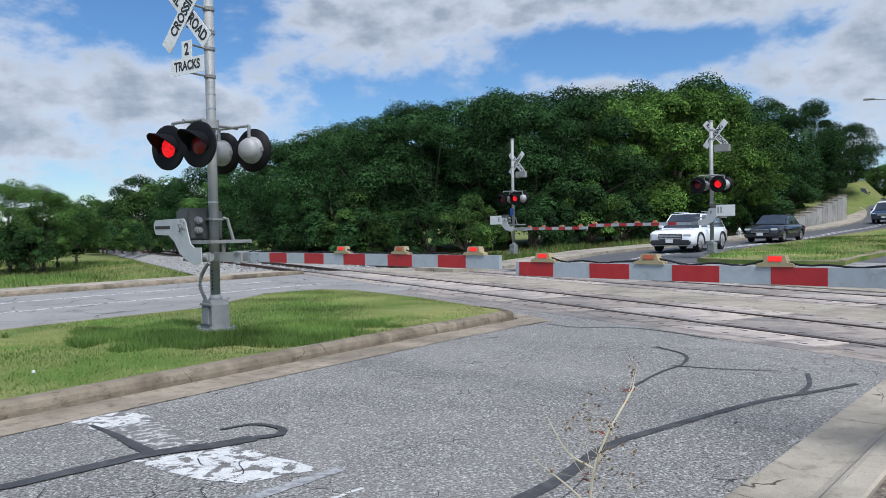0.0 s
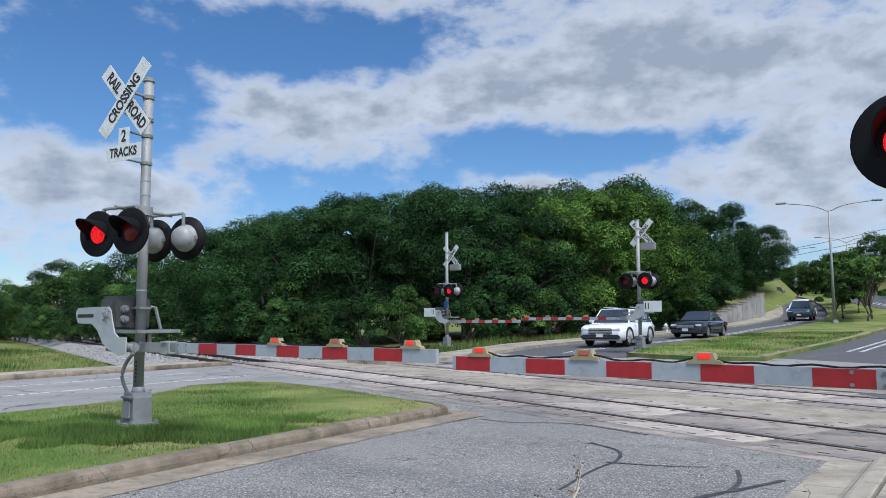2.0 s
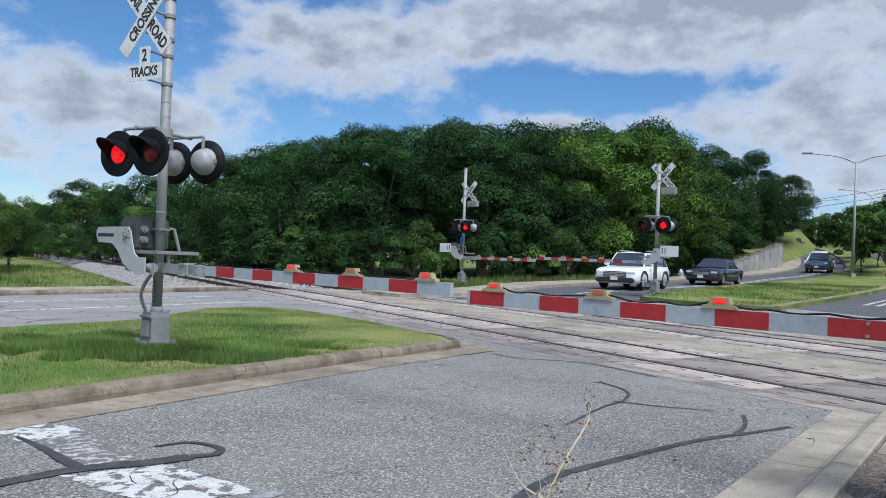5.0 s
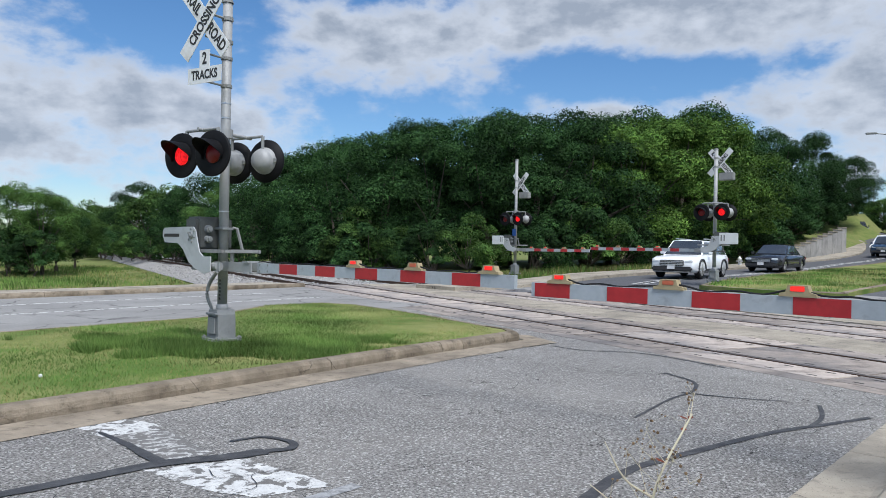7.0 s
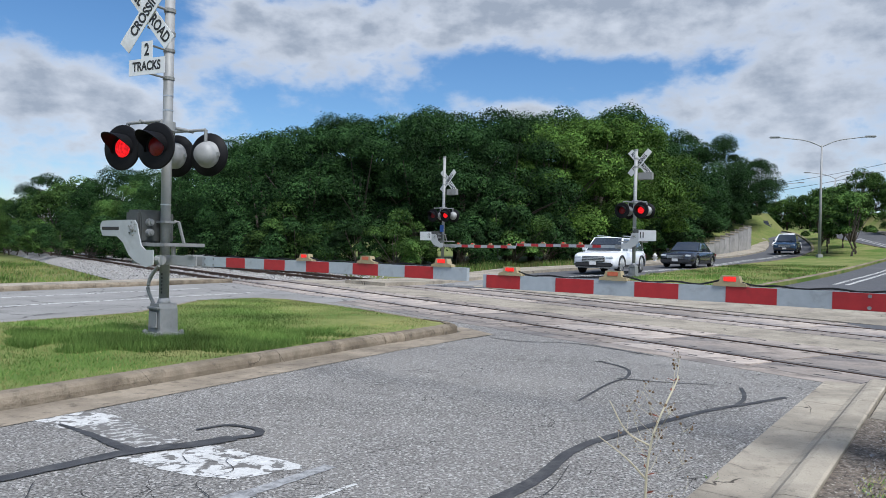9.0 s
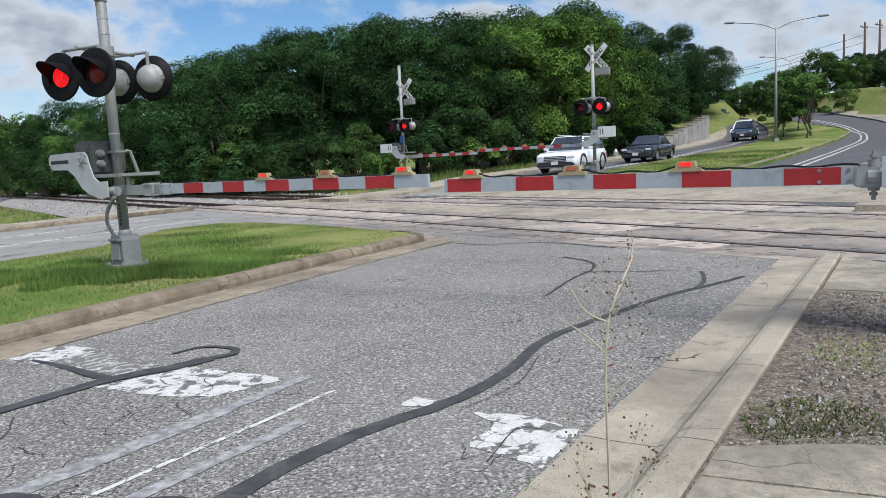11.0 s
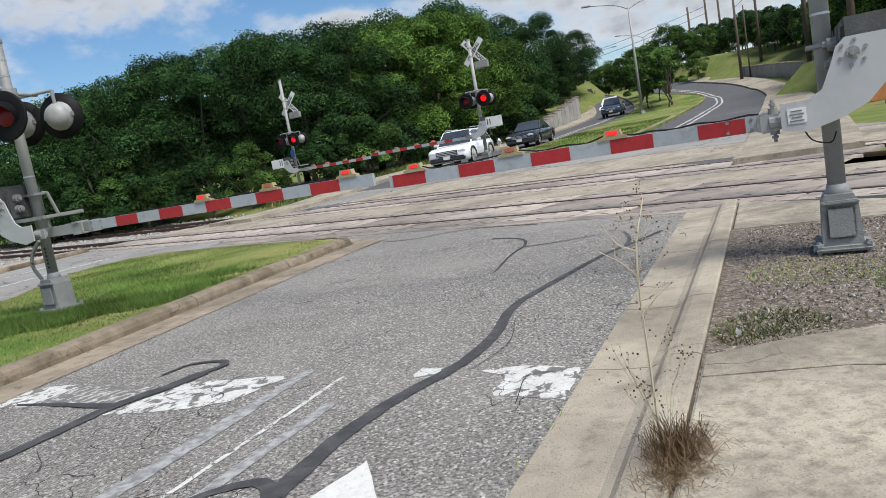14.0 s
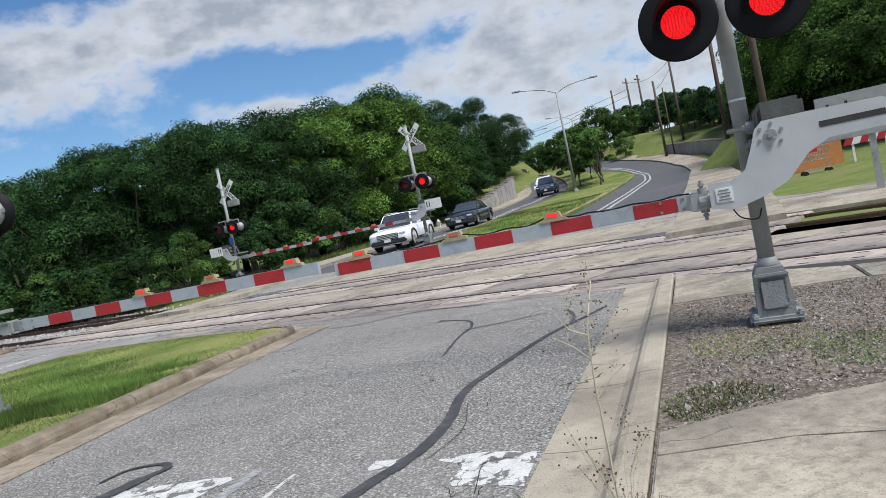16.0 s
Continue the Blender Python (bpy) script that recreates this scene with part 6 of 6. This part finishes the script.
BACK = ((-51.8, 101.3, 0.97, "oak"), (-31.0, 74.3, 0.84, "oak2"), (-19.1, 60.3, 0.85, "oak"), (-13.7, 54.6, 0.84, "oak"), (-10.1, 52.7, 0.84, "oak2"), (-6.3, 51.3, 0.94, "oak"), (-2.8, 50.7, 0.94, "oak2"), (0.5, 51.3, 1.0, "oak"), (4.1, 53.4, 1.0, "oak2"), (7.9, 56.0, 1.03, "oak"), (11.7, 58.6, 1.14, "light"), (15.9, 62.7, 1.18, "oak"), (21.9, 70.6, 1.19, "oak"), (27.6, 78.0, 1.16, "oak2"), (33.5, 85.2, 1.16, "oak"), (39.0, 91.6, 0.95, "oak2"), (43.7, 97.9, 0.81, "oak"))
DEEP = ((-77.6, 134.2, 0.96, "far"), (-43.5, 93.1, 0.92, "far"), (-27.4, 73.0, 0.79, "oak2"), (-17.6, 63.3, 0.84, "oak2"), (-12.9, 60.3, 0.91, "oak"), (-8.9, 58.6, 0.93, "oak2"), (-5.1, 57.6, 1.03, "oak"), (-1.5, 57.7, 1.0, "oak2"), (2.3, 59.0, 1.07, "oak"), (6.5, 61.5, 1.06, "oak2"), (11.2, 64.4, 1.15, "oak"), (15.2, 66.6, 1.17, "oak2"), (21.3, 74.1, 1.18, "oak2"), (27.7, 82.0, 1.23, "oak"))
for x, y, size, kind in FRONT + BACK + DEEP:
    plant(kind, x, y, size * (0.82 if x > 18 else 1.0) * rng.uniform(0.97, 1.03), rng.uniform(0, 6.28))
# bushes along the wood's foot
for path, n in ((((-62, 105), (-36, 70), (-21, 53), (-13, 45)), 22), (((-13, 45), (-7, 40.5), (-2.5, 38.6), (1.5, 39.5), (6.5, 44.5), (11.5, 51), (16, 58)), 26)):
    for x, y in resample(path, n):
        plant("shrub" if rng.random() < 0.4 else "bush", x + rng.uniform(-0.7, 0.7), y + rng.uniform(-0.3, 1.2), rng.uniform(0.6, 1.15), rng.uniform(0, 6.28))
# undergrowth on the bank behind the far wall and below the trees of the other bank
for path, n, big in ((((15, 58), (20, 66), (27, 75), (33, 83), (38, 92)), 20, 1.2), (((44, 49), (50, 56), (55, 64), (58, 74), (62, 86)), 18, 1.3), (((50, 108), (58, 106), (66, 104), (72, 96)), 12, 1.4), (((41, 41), (36, 34), (33, 29), (30, 22)), 14, 1.1)):
    for x, y in resample(path, n):
        plant("bush", x + rng.uniform(-1, 1), y + rng.uniform(-1, 1), big * rng.uniform(0.7, 1.15), rng.uniform(0, 6.28))
# the near side of the railway, far left
for r, s, size, kind in ((-52.5, 0.3, 0.55, "elm"), (-55.5, -1.6, 0.6, "elm"), (-58, 1.2, 0.5, "oak"), (-64, 2.5, 0.5, "elm")):
    x, y = rs(r, s)
    plant(kind, x, y, size, rng.uniform(0, 6.28))
for x, y, size in ((-35, 45, 0.8), (-33, 46, 0.9), (-37, 45.5, 0.8), (-30, 43, 0.9), (-28, 42.5, 0.8), (-32, 48, 0.9)):
    plant("bush", x, y, size, rng.uniform(0, 6.28))
for x, y, size in ((52, 82, 0.36), (56, 86, 0.38), (59, 93, 0.42), (62, 84, 0.4)):
    plant("elm", x, y, size, rng.uniform(0, 6.28))
# young trees on the median
for x, y, size in ((34.2, 59.2, 1.2), (36.4, 62.4, 1.15), (35.5, 65.0, 1.2), (38.6, 66.5, 1.15), (40.3, 71.0, 1.3), (33.0, 61.5, 1.0), (41.5, 76.0, 1.2), (43.5, 80.0, 1.3)):
    plant("small", x, y, size, rng.uniform(0, 6.28))
# trees behind the road's bend and on the right-hand bank
BEND = ((49.0, 106.7, 0.51, "far"), (49.1, 100.4, 0.59, "far"), (51.0, 97.8, 0.66, "far"), (53.7, 96.5, 0.76, "far"), (56.9, 95.9, 0.7, "far"), (59.7, 94.5, 0.57, "far"), (60.7, 89.7, 0.5, "far"), (58.9, 82.0, 0.56, "elm"), (56.9, 74.1, 0.5, "light"), (54.4, 64.5, 0.58, "light"), (49.3, 54.7, 0.72, "light"), (42.2, 44.8, 0.9, "light"), (37.2, 36.9, 0.95, "light"), (32.6, 30.7, 1.0, "light"), (31.7, 27.3, 0.96, "elm"), (31.1, 24.1, 0.87, "elm"), (30.7, 20.4, 0.75, "light"), (30.8, 16.8, 0.71, "elm"))
BANK = ((65.9, 101.2, 0.46, "far"), (65.4, 93.1, 0.54, "far"), (62.0, 83.6, 0.52, "far"), (60.5, 75.6, 0.55, "far"), (58.4, 65.9, 0.62, "light"), (53.9, 56.4, 0.8, "elm"), (44.1, 46.4, 1.17, "elm"), (39.9, 39.0, 1.17, "oak"), (38.6, 34.5, 1.21, "elm"), (38.3, 30.7, 1.05, "oak"), (38.1, 26.4, 1.01, "elm"))
for x, y, size, kind in [(x, y, (0.6 if x > 57 and y > 70 else 0.82) * size, kind) for x, y, size, kind in BEND + BANK]:
    plant(kind, x, y, size, rng.uniform(0, 6.28))
for k in kinds.values():
    for o in k.children_recursive:
        bpy.data.objects.remove(o)
    bpy.data.objects.remove(k)
# mown grass on the median and verges near the far signals
blades("grass", in_poly([(7.3, 26.6), (9, 30), (13.2, 36.2), (18.2, 43), (24, 41.5), (17, 31.8), (12.5, 25.9), (10.0, 23.0), (8.7, 24)]), 14000, (7, 25, 22, 44), 0.06, 0.13, 0.015, GRASS, lambda x, y: base_height(x, y) + 0.12, "mown grass on the median", GRASS_DRY, seed=50)
verge_far = offset(LEFT_EDGE[1:5], 2.3) + list(reversed(offset(LEFT_EDGE[1:5], 6.0)))
blades("grass", in_poly(verge_far), 12000, (-8, 20, 30, 58), 0.15, 0.5, 0.02, GRASS, lambda x, y: base_height(x, y) - 0.05, "long grass between the footpath and the wood", GRASS_DRY, seed=51)


# ---- things beyond the tracks on the right, and the house on the left ----
def metal_panel(at, label):
    thing = empty("sign_panel", at, label, "sign")
    m = Matrix.Rotation(radians(-45), 4, "Z")
    bm = bmesh.new()
    box(bm, (1.3, 0, 1.82), (2.6, 0.03, 1.0), m, 0.01)
    panel = part("panel", bm, GALV, thing, "plain grey back of a large metal panel")
    for x in (0.25, 0.62):
        bm = bmesh.new()
        box(bm, (x, -0.02, 1.9), (0.06, 0.012, 0.5), m)
        part("slot", bm, SLOT, panel, "dark slot")
    for x in (1.0, 2.2):
        bm = bmesh.new()
        box(bm, (x, 0.06, 0.9), (0.14, 0.06, 1.8), m)
        part("post", bm, GALV, thing)


metal_panel((12.8, 12.7, 0.02), "back of a large grey metal panel on posts beyond the tracks")


def barricade(at):
    thing = empty("barricade", at, "red and white striped barricade board on white posts", "barricade")
    m = Matrix.Rotation(radians(-38), 4, "Z")
    for k in range(6):
        bm = bmesh.new()
        slab(bm, [(k * 0.25, 0.75), (k * 0.25 + 0.25, 0.75), (k * 0.25 + 0.4, 1.05), (k * 0.25 + 0.15, 1.05)], -0.015, 0.015, m)
        part("stripe", bm, RED_TAPE if k % 2 == 0 else WHITE, thing)
    for x in (0.3, 1.3):
        bm = bmesh.new()
        box(bm, (x, 0.03, 0.45), (0.07, 0.04, 1.1), m)
        part("post", bm, WHITE, thing)


barricade((20.4, 19.3, 0.3))


def shopping_cart(at):
    cart = empty("shopping_cart", at, "rusty dark wire shopping cart standing on the grass", "shopping cart")
    m = Matrix.Rotation(radians(-30), 4, "Z")
    bm = bmesh.new()
    for k in range(9):
        x = -0.4 + 0.1 * k
        tube(bm, [(x, -0.28, 0.95), (x * 0.9, -0.2, 0.5), (x * 0.9, 0.2, 0.5), (x, 0.28, 0.95)], 0.008, 4, m)
    for z in (0.95, 0.8, 0.65, 0.5):
        w = 0.2 + (z - 0.5) * 0.18
        tube(bm, [(-0.4, -w, z), (0.4, -w, z), (0.4, w, z), (-0.4, w, z), (-0.4, -w, z)], 0.009, 4, m)
    part("basket", bm, CAST, cart, "dark wire basket")
    bm = bmesh.new()
    tube(bm, [(0.4, -0.2, 0.98), (0.5, -0.2, 1.02), (0.5, 0.2, 1.02), (0.4, 0.2, 0.98)], 0.018, 6, m)
    tube(bm, [(-0.4, -0.18, 0.2), (0.4, -0.18, 0.2), (0.4, -0.18, 0.5)], 0.014, 5, m)
    tube(bm, [(-0.4, 0.18, 0.2), (0.4, 0.18, 0.2), (0.4, 0.18, 0.5)], 0.014, 5, m)
    part("frame", bm, CAST, cart)
    for x in (-0.38, 0.38):
        for y in (-0.18, 0.18):
            bm = bmesh.new()
            rod(bm, (x, y - 0.015, 0.09), (x, y + 0.015, 0.09), 0.09, seg=12, m=m)
            part("wheel", bm, RUBBER, cart)
    bm = bmesh.new()
    box(bm, (-0.1, -0.29, 0.85), (0.3, 0.01, 0.16), m)
    part("badge", bm, RED_TAPE, cart, "red badge")


shopping_cart((19.0, 19.2, 0.3))
bm = bmesh.new()
box(bm, (0, 0, 0.6), (2.4, 0.08, 1.2), Matrix.Translation((20.4, 21.0, 0.4)) @ Matrix.Rotation(radians(-40), 4, "Z"), 0.01)
tagged(part("board", bm, ORANGE), "orange-brown plywood board behind the cart", "board")


def fire_hydrant(at):
    h = empty("fire_hydrant", at, "pale fire hydrant at the footpath's edge", "hydrant")
    bm = bmesh.new()
    rod(bm, (0, 0, 0), (0, 0, 0.55), 0.11, seg=14)
    rod(bm, (0, 0, 0.55), (0, 0, 0.6), 0.15, seg=14)
    rod(bm, (0, 0, 0.6), (0, 0, 0.75), 0.12, 0.03, 14)
    part("barrel", bm, WHITE, h)
    bm = bmesh.new()
    rod(bm, (-0.2, 0, 0.42), (0.2, 0, 0.42), 0.055, seg=10)
    rod(bm, (0, -0.18, 0.42), (0, 0, 0.42), 0.07, seg=10)
    part("nozzle", bm, GALV, h)


fire_hydrant((15.4, 49.8, 0.62))


def house(at):
    h = empty("house", at, "pale sided single-storey house with grey shingled gables", "house")
    m = Matrix.Rotation(radians(38), 4, "Z")
    bm = bmesh.new()
    box(bm, (0, 0, 1.5), (16, 9, 3.4), m)
    part("wall", bm, HOUSE_WALL, h)
    bm = bmesh.new()
    slab(bm, [(-8.4, 2.95), (8.4, 2.95), (8.4, 3.2), (5, 5.6), (-5, 5.6), (-8.4, 3.2)], -5, 5, m)
    part("roof", bm, SHINGLE, h, "grey shingle roof")
    for x, w in ((2.0, 3.0), (5.6, 2.4)):
        bm = bmesh.new()
        slab(bm, [(x - w, 0), (x + w, 0), (x + w, 3.0), (x, 4.7), (x - w, 3.0)], -6.0, -4.0, m)
        gable = part("gable", bm, HOUSE_WALL, h, "pale gable")
        bm = bmesh.new()
        slab(bm, [(x - w - 0.4, 2.85), (x, 4.85), (x + w + 0.4, 2.85), (x + w + 0.4, 3.1), (x, 5.1), (x - w - 0.4, 3.1)], -6.3, -2.5, m)
        part("roof", bm, SHINGLE, h)
        bm = bmesh.new()
        box(bm, (x + 0.3, -6.02, 1.7), (0.9, 0.06, 1.3), m)
        part("window", bm, CAR_GLASS, h, "dark window")


house((-49, 53, -0.1))


def board_fence(a, b, base, height):
    fence = empty("fence", (0, 0, 0), "dark board fence on a low concrete wall", "fence")
    a, b = Vector((*a, 0)), Vector((*b, 0))
    n = int((b - a).length / 0.3)
    ang = math.atan2(b.y - a.y, b.x - a.x)
    bm = bmesh.new()
    box(bm, (0, 0, base / 2), ((b - a).length, 0.25, base), Matrix.Translation((a + b) / 2 + Vector((0, 0, 0))) @ Matrix.Rotation(ang, 4, "Z"))
    part("base_wall", bm, CONCRETE_DARK, fence, "low grey concrete wall")
    me = None
    for k in range(n):
        if me is None:
            bm = bmesh.new()
            box(bm, (0, 0, base + height / 2 + 0.002), (0.285, 0.03, height), None, 0.006)
            first = part("board", bm, FENCE, fence)
            me, o = first.data, first
        else:
            o = new("board", me)
            o.parent = fence
        p = a.lerp(b, (k + 0.5) / n)
        o.matrix_basis = Matrix.Translation(p) @ Matrix.Rotation(ang, 4, "Z")


board_fence((-16.4, 18.3), (-21.3, 28.0), 0.8, 1.3)
board_fence((-25.5, 11.0), (-16.45, 18.25), 0.8, 1.3)


# ---- the dry weed at the kerb ----
def dry_weed(at):
    weed = empty("dry_weed", at, "tall dry weed with a brown tangle at the kerb", "weed")
    rng = random.Random(9)

    def thin(bm, pts, w):
        """A narrow crossed ribbon: a stalk only a few millimetres thick."""
        for side in (Vector((w, 0, 0)), Vector((0, w, 0))):
            vs = [(bm.verts.new(p - side * (1 - 0.6 * k / len(pts))), bm.verts.new(p + side * (1 - 0.6 * k / len(pts)))) for k, p in enumerate(pts)]
            for (a, b), (c, d) in zip(vs, vs[1:]):
                bm.faces.new((a, b, d, c))

    main = [Vector(p) for p in ((0, 0, 0), (0.0, 0.005, 0.3), (-0.008, -0.01, 0.6), (0.012, 0.0, 0.82), (0.13, 0.12, 0.99))]
    bm = bmesh.new()
    tube(bm, bend(main, 5), [0.0065 - 0.0002 * k for k in range(21)], 5)
    for side in (((-0.002, -0.006, 0.7), (-0.07, -0.02, 0.77), (-0.15, -0.01, 0.83)), ((0.01, 0.0, 0.8), (-0.06, 0.02, 0.84), (-0.11, 0.03, 0.93)), ((-0.006, -0.008, 0.55), (0.05, -0.04, 0.62), (0.1, -0.06, 0.66))):
        tube(bm, bend([Vector(q) for q in side], 4), [0.0038 - 0.0003 * k for k in range(9)], 5)
    part("stem", bm, WEED_STEM, weed, "pale bare stem")
    twigs, buds, leaves = bmesh.new(), bmesh.new(), bmesh.new()
    line = bend(main, 12)
    for k in range(30):
        z = rng.uniform(0.05, 1.0) if k > 8 else rng.uniform(0.7, 1.0)
        p = line[int(z * (len(line) - 1))]
        a = rng.uniform(0, 6.283)
        l = rng.uniform(0.05, 0.16) * (1.4 - 0.6 * z)
        q = p + Vector((math.cos(a) * l, math.sin(a) * l, rng.uniform(0.0, 0.08)))
        thin(twigs, [p, (p + q) / 2 + Vector((0, 0, -0.008)), q], 0.0012)
        for j in range(rng.randint(2, 6)):
            c = q + Vector((rng.gauss(0, 0.018), rng.gauss(0, 0.018), rng.gauss(0.01, 0.018)))
            thin(twigs, [q, c], 0.0007)
            bmesh.ops.create_icosphere(buds, subdivisions=1, radius=rng.uniform(0.002, 0.0045), matrix=Matrix.Translation(c))
        if rng.random() < 0.5:
            s = Vector((math.cos(a), math.sin(a), 0.3)) * 0.03
            t = Vector((-math.sin(a), math.cos(a), 0)) * 0.008
            leaves.faces.new([leaves.verts.new(v) for v in (p, p + s * 0.5 + t, p + s, p + s * 0.5 - t)])
    for k in range(7):
        a, l = rng.uniform(0, 6.283), rng.uniform(0.1, 0.22)
        q = Vector((math.cos(a) * l, math.sin(a) * l, rng.uniform(0.2, 0.42)))
        mid = q * 0.5 + Vector((0, 0, 0.04))
        thin(twigs, [Vector((0.02, -0.03, 0.02)), mid, q], 0.0017)
        for j in range(10):
            c = (mid.lerp(q, rng.random()) if j < 5 else q) + Vector((rng.gauss(0, 0.025), rng.gauss(0, 0.025), rng.gauss(0.015, 0.02)))
            thin(twigs, [mid.lerp(q, rng.uniform(0.3, 1)), c], 0.0007)
            bmesh.ops.create_icosphere(buds, subdivisions=1, radius=rng.uniform(0.003, 0.0055), matrix=Matrix.Translation(c))
    tagged(part("twig", twigs, WEED_STEM, weed, "fine pale twigs"), kind="stuff")
    tagged(part("seed_head", buds, WEED_DRY, weed, "small brown seed heads"), kind="stuff")
    tagged(part("leaf", leaves, WEED_RED, weed, "shrivelled reddish leaves"), kind="stuff")
    base = bmesh.new()
    along = Vector((RD.x, RD.y, 0))
    for k in range(850):
        p = Vector((rng.gauss(0.05, 0.06), rng.gauss(-0.06, 0.06), 0)) - along * abs(rng.gauss(0, 0.16))
        p.z = 0
        a, l = rng.uniform(0, 6.283), rng.uniform(0.03, 0.13)
        up = rng.uniform(0.0, 0.14) * max(0.15, 1 - 3.5 * Vector((p.x - 0.04, p.y + 0.05)).length)
        q = p + Vector((math.cos(a) * l, math.sin(a) * l, up))
        thin(base, [p + Vector((0, 0, up * 0.3)), (p + q) / 2 + Vector((rng.gauss(0, 0.015), rng.gauss(0, 0.015), up * 0.5 + 0.02)), q], 0.0013)
    tagged(part("dry_tangle", base, WEED_DRY, weed, "tangle of dry brown stalks at the foot"), kind="stuff")


dry_weed((0.68, 2.06, 0.08))
